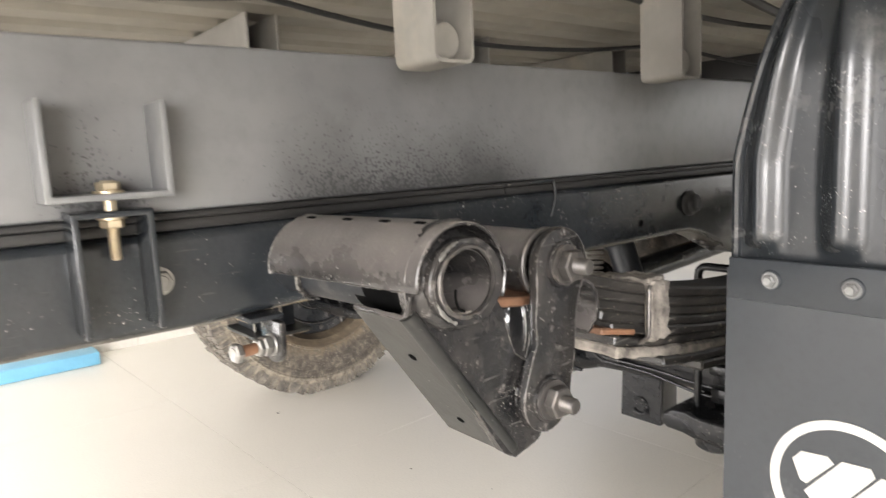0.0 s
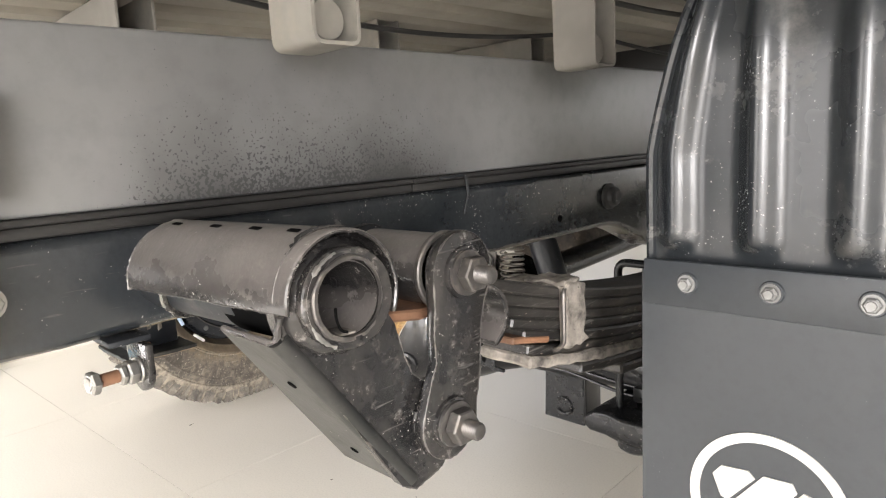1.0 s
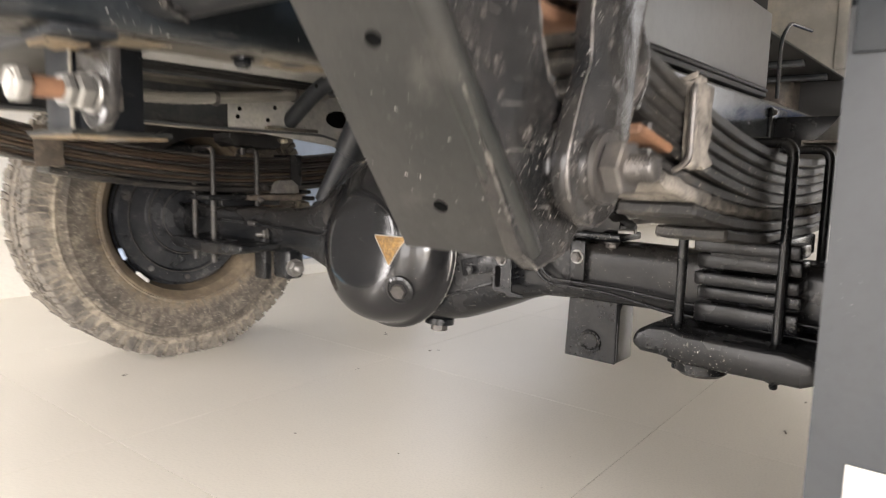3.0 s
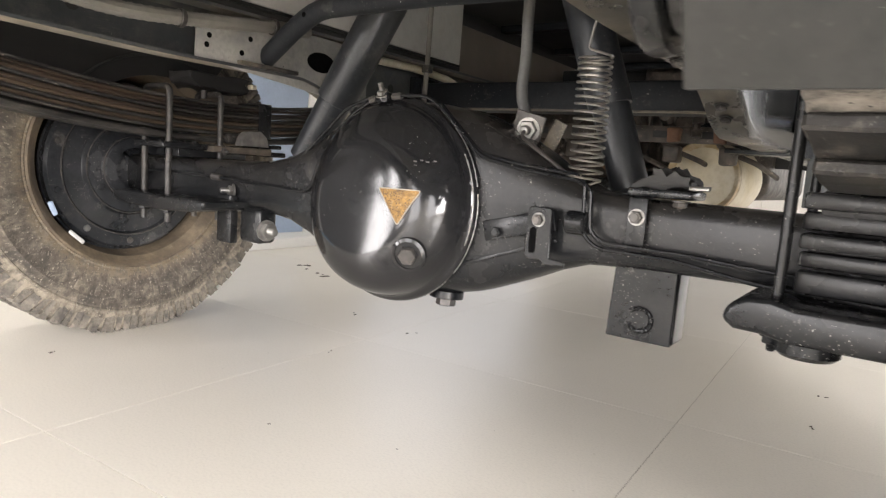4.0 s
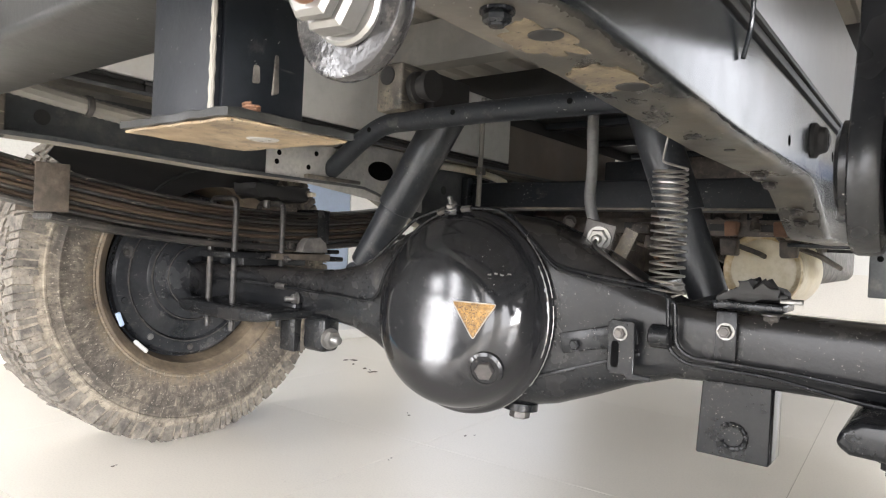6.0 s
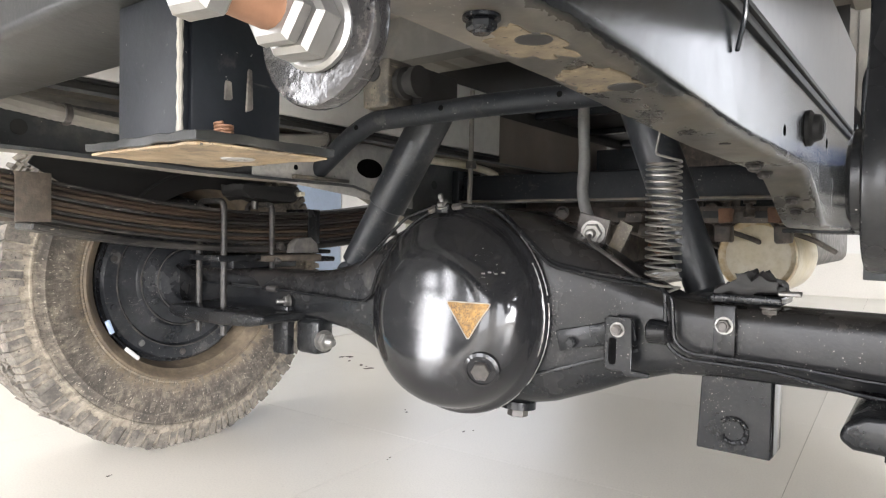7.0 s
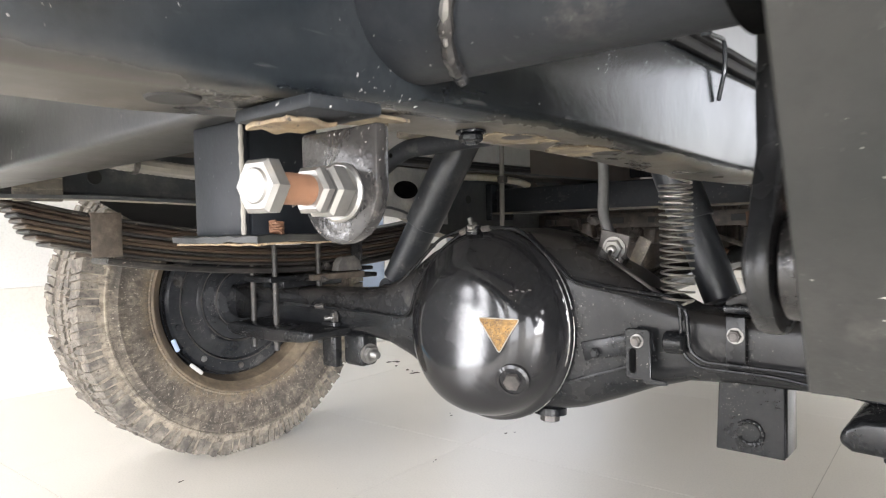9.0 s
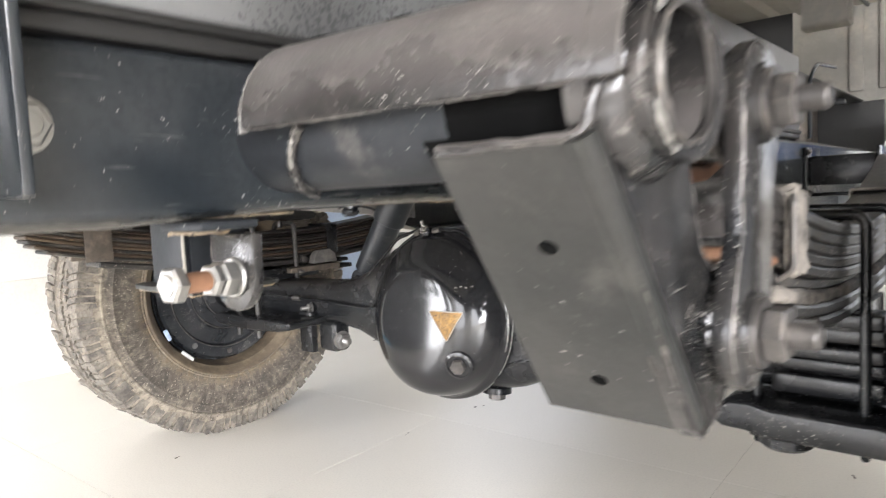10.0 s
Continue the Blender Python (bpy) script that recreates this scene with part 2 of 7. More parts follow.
M_TANK = material("pale_tank_paint", (0.62, 0.54, 0.36), (0.72, 0.68, 0.58), 0.35, 0.1, 5, 60, 0.05, (0.42, 0.32, 0.18), 0.2, 8)
M_GEAR = material("oily_cast_iron", (0.10, 0.082, 0.066), (0.032, 0.027, 0.023), 0.45, 0.2, 24, 90, 0.8, (0.36, 0.29, 0.22), 0.30, 26, (0.5, 0.44, 0.36), 60, 0.7)
M_HOSE = material("grey_hose_rubber", (0.10, 0.10, 0.10), (0.14, 0.14, 0.135), 0.55, 0, 8, 140, 0.1, DUST, 0.2, 12)
M_CLOTH = material("cream_cord", (0.62, 0.58, 0.45), (0.5, 0.46, 0.35), 0.9, 0, 40, 260, 0.4)
M_TILE = material("cream_floor_tile", (0.82, 0.782, 0.705), (0.79, 0.752, 0.675), 0.33, 0, 1.3, 220, 0.012, (0.58, 0.52, 0.45), 0.08, 3.0, (0.30, 0.26, 0.21), 10, 0.3, rough_var=0.08)
M_GROUT = material("dark_tile_grout", (0.42, 0.38, 0.33), (0.36, 0.33, 0.28), 0.9, 0, 20, 200, 0.1)
M_SKIRT = material("cream_wall_tile", (0.75, 0.72, 0.66), (0.72, 0.69, 0.63), 0.35, 0, 2, 90, 0.03)
M_WALL = material("white_wall_paint", (0.80, 0.79, 0.76), (0.76, 0.75, 0.72), 0.7, 0, 2, 120, 0.05)
M_DARKWALL = material("dark_wall_for_reflection", (0.085, 0.085, 0.085), (0.070, 0.070, 0.071), 0.7, 0, 2, 120, 0.05)
M_CEIL = material("white_ceiling_paint", (0.80, 0.80, 0.79), (0.77, 0.77, 0.76), 0.8, 0, 2, 120, 0.05)
M_FRAME = material("grey_window_aluminium", (0.35, 0.36, 0.37), (0.3, 0.31, 0.32), 0.4, 0.6, 4, 120, 0.03)
M_BLUE = material("pale_blue_plastic", (0.42, 0.52, 0.68), (0.38, 0.47, 0.62), 0.4, 0, 4, 90, 0.03)
M_DEEPBLUE = material("deep_blue_plastic", (0.02, 0.055, 0.17), (0.016, 0.045, 0.14), 0.4, 0, 6, 90, 0.05)


def settled_dust(base, name, colour, amount):
    """A copy of a paint on which dust has settled on the faces that look up."""
    m = base.copy()
    m.name = name
    N, L = m.node_tree.nodes, m.node_tree.links
    bsdf = N["Principled BSDF"]
    old, oldr = bsdf.inputs["Base Color"].links[0].from_socket, bsdf.inputs["Roughness"].links[0].from_socket
    geo = N.new("ShaderNodeNewGeometry")
    sep = N.new("ShaderNodeSeparateXYZ")
    L.new(geo.outputs["Normal"], sep.inputs[0])
    no = N.new("ShaderNodeTexNoise")
    no.inputs["Scale"].default_value, no.inputs["Detail"].default_value = 24, 6
    tc = N.new("ShaderNodeTexCoord")
    L.new(tc.outputs["Object"], no.inputs["Vector"])
    add = N.new("ShaderNodeMath")
    add.operation = "MULTIPLY_ADD"
    add.inputs[1].default_value = 0.7
    L.new(no.outputs["Fac"], add.inputs[0])
    L.new(sep.outputs["Z"], add.inputs[2])
    r = N.new("ShaderNodeMapRange")
    r.inputs["From Min"].default_value, r.inputs["From Max"].default_value, r.inputs["To Max"].default_value = 0.25, 1.35, amount
    L.new(add.outputs[0], r.inputs["Value"])
    x = N.new("ShaderNodeMix")
    x.data_type = "RGBA"
    L.new(r.outputs["Result"], x.inputs["Factor"])
    L.new(old, x.inputs[6])
    x.inputs[7].default_value = (*colour, 1)
    L.new(x.outputs[2], bsdf.inputs["Base Color"])
    q = N.new("ShaderNodeMath")
    q.operation = "MULTIPLY_ADD"
    q.inputs[1].default_value = 0.35
    L.new(r.outputs["Result"], q.inputs[0])
    L.new(oldr, q.inputs[2])
    L.new(q.outputs[0], bsdf.inputs["Roughness"])
    return m


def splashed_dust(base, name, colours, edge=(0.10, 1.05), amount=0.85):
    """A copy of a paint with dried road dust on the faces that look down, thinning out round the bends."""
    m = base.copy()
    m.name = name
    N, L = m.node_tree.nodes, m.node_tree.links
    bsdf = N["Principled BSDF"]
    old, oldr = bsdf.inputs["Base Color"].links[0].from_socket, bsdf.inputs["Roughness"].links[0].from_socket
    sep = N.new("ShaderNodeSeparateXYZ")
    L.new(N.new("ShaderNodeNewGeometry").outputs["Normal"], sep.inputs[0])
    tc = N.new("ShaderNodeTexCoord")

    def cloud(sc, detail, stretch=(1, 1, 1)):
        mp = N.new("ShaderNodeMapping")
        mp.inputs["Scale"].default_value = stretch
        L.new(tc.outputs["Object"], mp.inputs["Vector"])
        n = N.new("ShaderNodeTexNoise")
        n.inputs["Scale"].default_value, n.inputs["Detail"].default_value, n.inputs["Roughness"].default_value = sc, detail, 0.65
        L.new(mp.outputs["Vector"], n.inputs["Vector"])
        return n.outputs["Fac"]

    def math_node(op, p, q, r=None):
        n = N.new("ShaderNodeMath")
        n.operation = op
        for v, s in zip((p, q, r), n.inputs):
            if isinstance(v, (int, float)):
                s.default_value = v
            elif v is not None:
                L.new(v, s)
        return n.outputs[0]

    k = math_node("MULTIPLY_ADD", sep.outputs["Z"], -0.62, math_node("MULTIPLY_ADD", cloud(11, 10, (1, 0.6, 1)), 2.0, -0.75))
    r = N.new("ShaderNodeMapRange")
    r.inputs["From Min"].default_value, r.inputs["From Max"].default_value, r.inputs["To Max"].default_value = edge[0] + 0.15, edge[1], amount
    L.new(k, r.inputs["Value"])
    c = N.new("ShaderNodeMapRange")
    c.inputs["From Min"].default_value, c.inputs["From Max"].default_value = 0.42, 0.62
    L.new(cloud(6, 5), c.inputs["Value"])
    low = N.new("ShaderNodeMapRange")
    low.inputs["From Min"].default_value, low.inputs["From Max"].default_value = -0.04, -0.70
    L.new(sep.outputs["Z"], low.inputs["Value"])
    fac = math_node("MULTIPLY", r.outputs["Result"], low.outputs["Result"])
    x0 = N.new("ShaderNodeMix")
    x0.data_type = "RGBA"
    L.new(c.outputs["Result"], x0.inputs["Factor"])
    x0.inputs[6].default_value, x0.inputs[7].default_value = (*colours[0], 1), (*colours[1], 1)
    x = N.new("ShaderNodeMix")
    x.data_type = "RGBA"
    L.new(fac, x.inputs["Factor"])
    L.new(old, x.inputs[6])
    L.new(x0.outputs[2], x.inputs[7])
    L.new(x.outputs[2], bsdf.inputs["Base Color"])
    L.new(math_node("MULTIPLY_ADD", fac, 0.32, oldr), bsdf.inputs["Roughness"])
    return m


def leaf_tones(m, colour, most):
    """Gives every leaf that shares the steel a tone of its own."""
    N, L = m.node_tree.nodes, m.node_tree.links
    bsdf = N["Principled BSDF"]
    old = bsdf.inputs["Base Color"].links[0].from_socket
    info = N.new("ShaderNodeObjectInfo")
    r = N.new("ShaderNodeMapRange")
    r.inputs["From Min"].default_value, r.inputs["To Max"].default_value = 0.35, most
    L.new(info.outputs["Random"], r.inputs["Value"])
    x = N.new("ShaderNodeMix")
    x.data_type = "RGBA"
    L.new(r.outputs["Result"], x.inputs["Factor"])
    L.new(old, x.inputs[6])
    x.inputs[7].default_value = (*colour, 1)
    L.new(x.outputs[2], bsdf.inputs["Base Color"])


leaf_tones(M_SPRING, (0.19, 0.135, 0.09), 0.6)
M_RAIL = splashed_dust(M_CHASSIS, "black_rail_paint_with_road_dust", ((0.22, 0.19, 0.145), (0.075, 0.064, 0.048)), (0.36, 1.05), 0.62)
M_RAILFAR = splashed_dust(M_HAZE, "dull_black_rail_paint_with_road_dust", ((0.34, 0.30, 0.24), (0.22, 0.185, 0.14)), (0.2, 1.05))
M_SHELL = settled_dust(M_BRACKET, "dusty_black_bracket_paint", (0.26, 0.236, 0.22), 0.50)
M_AXLETOP = settled_dust(M_AXLE, "dusty_black_axle_paint", (0.16, 0.135, 0.11), 0.12)


def muddy_sidewall(base, name, yc, zc):
    """A copy of the tyre rubber with mud in rings round the hub, and radial scuffs across the wall."""
    m = base.copy()
    m.name = name
    N, L = m.node_tree.nodes, m.node_tree.links
    bsdf = N["Principled BSDF"]
    old = bsdf.inputs["Base Color"].links[0].from_socket
    tc = N.new("ShaderNodeTexCoord")
    sep = N.new("ShaderNodeSeparateXYZ")
    L.new(tc.outputs["Object"], sep.inputs[0])

    def node(op, *ins):
        n = N.new("ShaderNodeMath")
        n.operation = op
        for i, v in enumerate(ins):
            if isinstance(v, (int, float)):
                n.inputs[i].default_value = v
            else:
                L.new(v, n.inputs[i])
        return n.outputs[0]

    def cloud(vec, sc, detail=4.0):
        n = N.new("ShaderNodeTexNoise")
        n.inputs["Scale"].default_value, n.inputs["Detail"].default_value, n.inputs["Roughness"].default_value = sc, detail, 0.65
        L.new(vec, n.inputs["Vector"])
        return n.outputs["Fac"]

    def span(v, lo, hi, most=1.0):
        r = N.new("ShaderNodeMapRange")
        r.inputs["From Min"].default_value, r.inputs["From Max"].default_value, r.inputs["To Max"].default_value = lo, hi, most
        L.new(v, r.inputs["Value"])
        return r.outputs["Result"]

    def blend(fac, c0, colour):
        x = N.new("ShaderNodeMix")
        x.data_type = "RGBA"
        L.new(fac, x.inputs["Factor"])
        L.new(c0, x.inputs[6])
        x.inputs[7].default_value = (*colour, 1)
        return x.outputs[2]

    dy, dz = node("SUBTRACT", sep.outputs["Y"], yc), node("SUBTRACT", sep.outputs["Z"], zc)
    r = node("SQRT", node("ADD", node("MULTIPLY", dy, dy), node("MULTIPLY", dz, dz)))
    a = node("ARCTAN2", dz, dy)
    polar = N.new("ShaderNodeCombineXYZ")
    L.new(node("MULTIPLY", a, 9.0), polar.inputs[0])
    L.new(node("MULTIPLY", r, 14.0), polar.inputs[1])
    L.new(node("MULTIPLY", sep.outputs["X"], 8.0), polar.inputs[2])
    wobble = node("MULTIPLY_ADD", cloud(tc.outputs["Object"], 9, 6), 0.050, node("SUBTRACT", r, 0.025))
    rough_streak = cloud(polar.outputs[0], 2.6, 8)
    fine_streak = cloud(polar.outputs[0], 9.0, 6)
    # dark worn belt in the middle of the wall, broken by scuffs
    belt = node("MULTIPLY", span(wobble, 0.272, 0.290), span(wobble, 0.366, 0.350))
    c = blend(node("MULTIPLY", belt, span(rough_streak, 0.62, 0.40, 0.75)), old, (0.050, 0.044, 0.038))
    # pale dust ring on the shoulder, and brown dust beside the rim
    ring = node("MULTIPLY", span(wobble, 0.352, 0.368), span(wobble, 0.412, 0.392))
    c = blend(node("MULTIPLY", ring, span(rough_streak, 0.38, 0.60, 0.70)), c, (0.42, 0.37, 0.29))
    rimdust = span(wobble, 0.292, 0.268)
    c = blend(node("MULTIPLY", rimdust, span(rough_streak, 0.35, 0.60, 0.6)), c, (0.22, 0.165, 0.105))
    # thin pale scratches and dark cracks
    c = blend(span(fine_streak, 0.60, 0.66, 0.75), c, (0.46, 0.41, 0.33))
    c = blend(span(fine_streak, 0.36, 0.31, 0.8), c, (0.028, 0.025, 0.022))
    L.new(c, bsdf.inputs["Base Color"])
    return m


M_SIDEWALL = muddy_sidewall(M_TYRE, "muddy_tyre_sidewall", 1.138, 0.413)


def overspray_grey():
    """Grey body paint with black specks of chassis paint sprayed over its lower edge beside the hanger."""
    m = M_GREY.copy()
    m.name = "grey_body_paint_with_black_overspray"
    N, L = m.node_tree.nodes, m.node_tree.links
    bsdf = N["Principled BSDF"]
    old = bsdf.inputs["Base Color"].links[0].from_socket
    tc = N.new("ShaderNodeTexCoord")
    sep = N.new("ShaderNodeSeparateXYZ")
    L.new(tc.outputs["Object"], sep.inputs[0])

    def node(op, *ins):
        n = N.new("ShaderNodeMath")
        n.operation = op
        for i, v in enumerate(ins):
            if isinstance(v, (int, float)):
                n.inputs[i].default_value = v
            else:
                L.new(v, n.inputs[i])
        return n.outputs[0]

    def bell(c, w):
        d = node("DIVIDE", node("SUBTRACT", sep.outputs["Y"], c), w)
        return node("EXPONENT", node("MULTIPLY", node("MULTIPLY", d, d), -1.0))

    low = node("EXPONENT", node("MULTIPLY", node("MAXIMUM", node("SUBTRACT", sep.outputs["Z"], 0.757), 0.0), -11.0))
    reach = node("ADD", node("ADD", node("ADD", bell(0.20, 0.05), bell(0.45, 0.09)), bell(0.585, 0.07)), bell(0.72, 0.12))
    dens = node("MULTIPLY", low, node("MINIMUM", reach, 1.0))
    sp = N.new("ShaderNodeTexNoise")
    sp.inputs["Scale"].default_value, sp.inputs["Detail"].default_value = 290, 2.0
    L.new(tc.outputs["Object"], sp.inputs["Vector"])
    thr = node("SUBTRACT", 0.80, node("MULTIPLY", dens, 0.40))
    spots = node("MINIMUM", node("MAXIMUM", node("MULTIPLY", node("SUBTRACT", sp.outputs["Fac"], thr), 18.0), 0.0), 0.9)
    blotch = N.new("ShaderNodeTexNoise")
    blotch.inputs["Scale"].default_value, blotch.inputs["Detail"].default_value = 9, 3
    L.new(tc.outputs["Object"], blotch.inputs["Vector"])
    mist = node("MINIMUM", node("MULTIPLY", dens, node("MULTIPLY", blotch.outputs["Fac"], 1.6)), 0.92)
    fac = node("MAXIMUM", spots, mist)
    x = N.new("ShaderNodeMix")
    x.data_type = "RGBA"
    L.new(fac, x.inputs["Factor"])
    L.new(old, x.inputs[6])
    x.inputs[7].default_value = (0.03, 0.03, 0.03, 1)
    L.new(x.outputs[2], bsdf.inputs["Base Color"])
    return m


M_GREYSPRAY = overspray_grey()


# ---- building helpers ----
def finish(name, bm, mat, angle=35):
    me = bpy.data.meshes.new(name)
    bmesh.ops.recalc_face_normals(bm, faces=bm.faces)
    bm.to_mesh(me)
    bm.free()
    for p in me.polygons:
        p.use_smooth = True
    me.set_sharp_from_angle(angle=radians(angle))
    if mat:
        me.materials.append(mat)
    return me


def thing(name, label, category, at=(0, 0, 0), group="", kind=""):
    ob = new(name)
    ob.location = at
    ob.empty_display_size = 0.05
    return tagged(ob, label, category, group, kind)


def solid(name, bm, mat, label, category, group="", kind="", angle=35):
    """A thing that is one mesh."""
    return tagged(new(name, finish(name, bm, mat, angle)), label, category, group, kind)


def part(name, bm, mat, parent, label="", angle=35):
    ob = new(name, finish(name, bm, mat, angle) if isinstance(bm, bmesh.types.BMesh) else bm)
    ob.parent = parent
    base = Matrix.Translation(parent.location)
    up = parent.parent
    while up:
        base = Matrix.Translation(up.location) @ base if up.type == "EMPTY" else base
        up = up.parent
    if parent.type == "EMPTY":
        ob.matrix_parent_inverse = base.inverted()
    if label:
        ob["label"] = label
    return ob


def B():
    return bmesh.new()


def merge(bm, other):
    me = bpy.data.meshes.new("joined")
    other.to_mesh(me)
    other.free()
    bm.from_mesh(me)
    bpy.data.meshes.remove(me)
    return bm


def bevel_sharp(bm, r, seg=2, angle=30):
    ed = [e for e in bm.edges if len(e.link_faces) == 2 and e.calc_face_angle(0) > radians(angle)]
    if ed and r > 0:
        bmesh.ops.bevel(bm, geom=ed, offset=r, segments=seg, affect="EDGES", profile=0.5, clamp_overlap=True)
    return bm


def box(x0, x1, y0, y1, z0, z1, r=0.002, seg=2):
    bm = B()
    bmesh.ops.create_cube(bm, size=1)
    bmesh.ops.scale(bm, vec=(x1 - x0, y1 - y0, z1 - z0), verts=bm.verts)
    bmesh.ops.translate(bm, vec=((x0 + x1) / 2, (y0 + y1) / 2, (z0 + z1) / 2), verts=bm.verts)
    return bevel_sharp(bm, min(r, 0.45 * min(x1 - x0, y1 - y0, z1 - z0)), seg)


def turn(bm, m):
    bmesh.ops.transform(bm, matrix=m, verts=bm.verts)
    return bm


AXES = {"x": lambda u, v, a: (a, u, v), "y": lambda u, v, a: (u, a, v), "z": lambda u, v, a: (u, v, a)}


def prism(poly, axis, a0, a1, r=0.0015, seg=2):
    """A flat outline (a list of 2D points), pulled along an axis; x: (y, z), y: (x, z), z: (x, y)."""
    bm = B()
    f = AXES[axis]
    lo = [bm.verts.new(f(u, v, a0)) for u, v in poly]
    hi = [bm.verts.new(f(u, v, a1)) for u, v in poly]
    n = len(poly)
    bm.faces.new(lo)
    bm.faces.new(list(reversed(hi)))
    for i in range(n):
        bm.faces.new((lo[i], hi[i], hi[(i + 1) % n], lo[(i + 1) % n]))
    bmesh.ops.recalc_face_normals(bm, faces=bm.faces)
    return bevel_sharp(bm, r, seg, 40)


def arc(cu, cv, r, a0, a1, n=12):
    return [(cu + r * math.cos(radians(a0 + (a1 - a0) * i / n)), cv + r * math.sin(radians(a0 + (a1 - a0) * i / n))) for i in range(n + 1)]


def basis(d):
    d = Vector(d).normalized()
    a = Vector((0, 0, 1)) if abs(d.z) < 0.9 else Vector((1, 0, 0))
    u = d.cross(a).normalized()
    return d, u, d.cross(u).normalized()


def lathe(profile, at, axis, seg=32, closed=False):
    """A profile of (radius, distance along the axis), turned round the axis through at."""
    bm = B()
    d, u, v = basis(axis)
    at = Vector(at)
    rings = []
    for r, h in profile:
        c = at + d * h
        if r < 1e-6:
            rings.append([bm.verts.new(c)])
        else:
            rings.append([bm.verts.new(c + r * (math.cos(2 * math.pi * i / seg) * u + math.sin(2 * math.pi * i / seg) * v)) for i in range(seg)])
    pairs = list(zip(rings, rings[1:])) + ([(rings[-1], rings[0])] if closed else [])
    for a, b in pairs:
        for i in range(seg):
            j = (i + 1) % seg
            if len(a) == 1 and len(b) > 1:
                bm.faces.new((a[0], b[i], b[j]))
            elif len(b) == 1 and len(a) > 1:
                bm.faces.new((a[i], b[0], a[j]))
            elif len(a) > 1:
                bm.faces.new((a[i], b[i], b[j], a[j]))
    if not closed:
        for ring, flip in ((rings[0], False), (rings[-1], True)):
            if len(ring) > 1:
                bm.faces.new(ring if not flip else list(reversed(ring)))
    return bm


def rod(p0, p1, r, seg=16, r1=None):
    p0, p1 = Vector(p0), Vector(p1)
    n = (p1 - p0).length
    e = min(r * 0.15, n * 0.2)
    r1 = r if r1 is None else r1
    return lathe([(0, 0), (r - e, 0), (r, e), (r1, n - e), (r1 - e, n), (0, n)], p0, p1 - p0, seg)


def pipe(p0, p1, r, inner, seg=28):
    n = (Vector(p1) - Vector(p0)).length
    e = 0.0012
    return lathe([(inner, 0), (r - e, 0), (r, e), (r, n - e), (r - e, n), (inner, n)], p0, Vector(p1) - Vector(p0), seg, closed=True)


def rounded(points, radius, n=5):
    """A polyline with its corners rounded."""
    P = [Vector(p) for p in points]
    out = [P[0]]
    for a, b, c in zip(P, P[1:], P[2:]):
        ra = min(radius, 0.45 * (b - a).length, 0.45 * (c - b).length)
        s, e = b + (a - b).normalized() * ra, b + (c - b).normalized() * ra
        for i in range(n + 1):
            t = i / n
            out.append(s.lerp(b, t).lerp(b.lerp(e, t), t))
    out.append(P[-1])
    return out


def sweep(points, r, seg=10, cap=True):
    """A round tube along a polyline; r may be a list."""
    bm = B()
    P = [Vector(p) for p in points]
    rs = r if isinstance(r, (list, tuple)) else [r] * len(P)
    d0 = (P[1] - P[0]).normalized()
    _, u, _ = basis(d0)
    rings = []
    for i, p in enumerate(P):
        d = ((P[min(i + 1, len(P) - 1)] - p).normalized() + (p - P[max(i - 1, 0)]).normalized()).normalized()
        u = (u - d * u.dot(d)).normalized()
        v = d.cross(u)
        rings.append([bm.verts.new(p + rs[i] * (math.cos(2 * math.pi * k / seg) * u + math.sin(2 * math.pi * k / seg) * v)) for k in range(seg)])
    for a, b in zip(rings, rings[1:]):
        for k in range(seg):
            j = (k + 1) % seg
            bm.faces.new((a[k], a[j], b[j], b[k]))
    if cap:
        bm.faces.new(list(reversed(rings[0])))
        bm.faces.new(rings[-1])
    return bm


def ribbon(line, x0, x1, thick, r=0.0015):
    """A flat bar of steel that follows a (y, z) line and spans x0 to x1; thick is measured downwards."""
    up = list(line)
    down = []
    for i, (y, z) in enumerate(line):
        a, b = line[max(i - 1, 0)], line[min(i + 1, len(line) - 1)]
        d = Vector((b[0] - a[0], b[1] - a[1])).normalized()
        down.append((y + d.y * thick, z - d.x * thick))
    return prism(up + list(reversed(down)), "x", x0, x1, r, 1)


def hexagon(at, axis, flats, h, chamfer=0.0015):
    bm = lathe([(0, 0), (flats / 1.732 - chamfer, 0), (flats / 1.732, chamfer), (flats / 1.732, h - chamfer), (flats / 1.732 - chamfer, h), (0, h)], at, axis, 6)
    return bm


def bolt(parent, at, axis, size=0.010, head=True, stub=0.012, mat=None, washer=True, mat_washer=None, name="bolt"):
    """A hexagon bolt head or a nut with its washer, and the thread that stands out of it; axis points away from the surface."""
    mat = mat or M_NUT
    at, d = Vector(at), Vector(axis).normalized()
    w = 0.0
    bm = B()
    if washer:
        w = 0.0022 * size / 0.010
        part("washer", lathe([(0, 0), (1.25 * size, 0), (1.25 * size, w), (0, w)], at, d, 20), mat_washer or mat, parent)
    merge(bm, hexagon(at + d * w, d, 1.75 * size, 0.75 * size))
    if not head:
        n = max(2, int(stub / 0.0018))
        prof = [(0, 0)]
        for i in range(n):
            prof += [(0.5 * size, stub * i / n), (0.44 * size, stub * (i + 0.5) / n)]
        prof += [(0.42 * size, stub), (0.3 * size, stub + 0.001), (0, stub + 0.001)]
        merge(bm, lathe(prof, at + d * (w + 0.75 * size), d, 14))
    else:
        merge(bm, lathe([(0, 0), (0.62 * size, 0), (0.55 * size, 0.0012), (0, 0.0012)], at + d * (w + 0.75 * size), d, 16))
    return part(name, bm, mat, parent, angle=40)


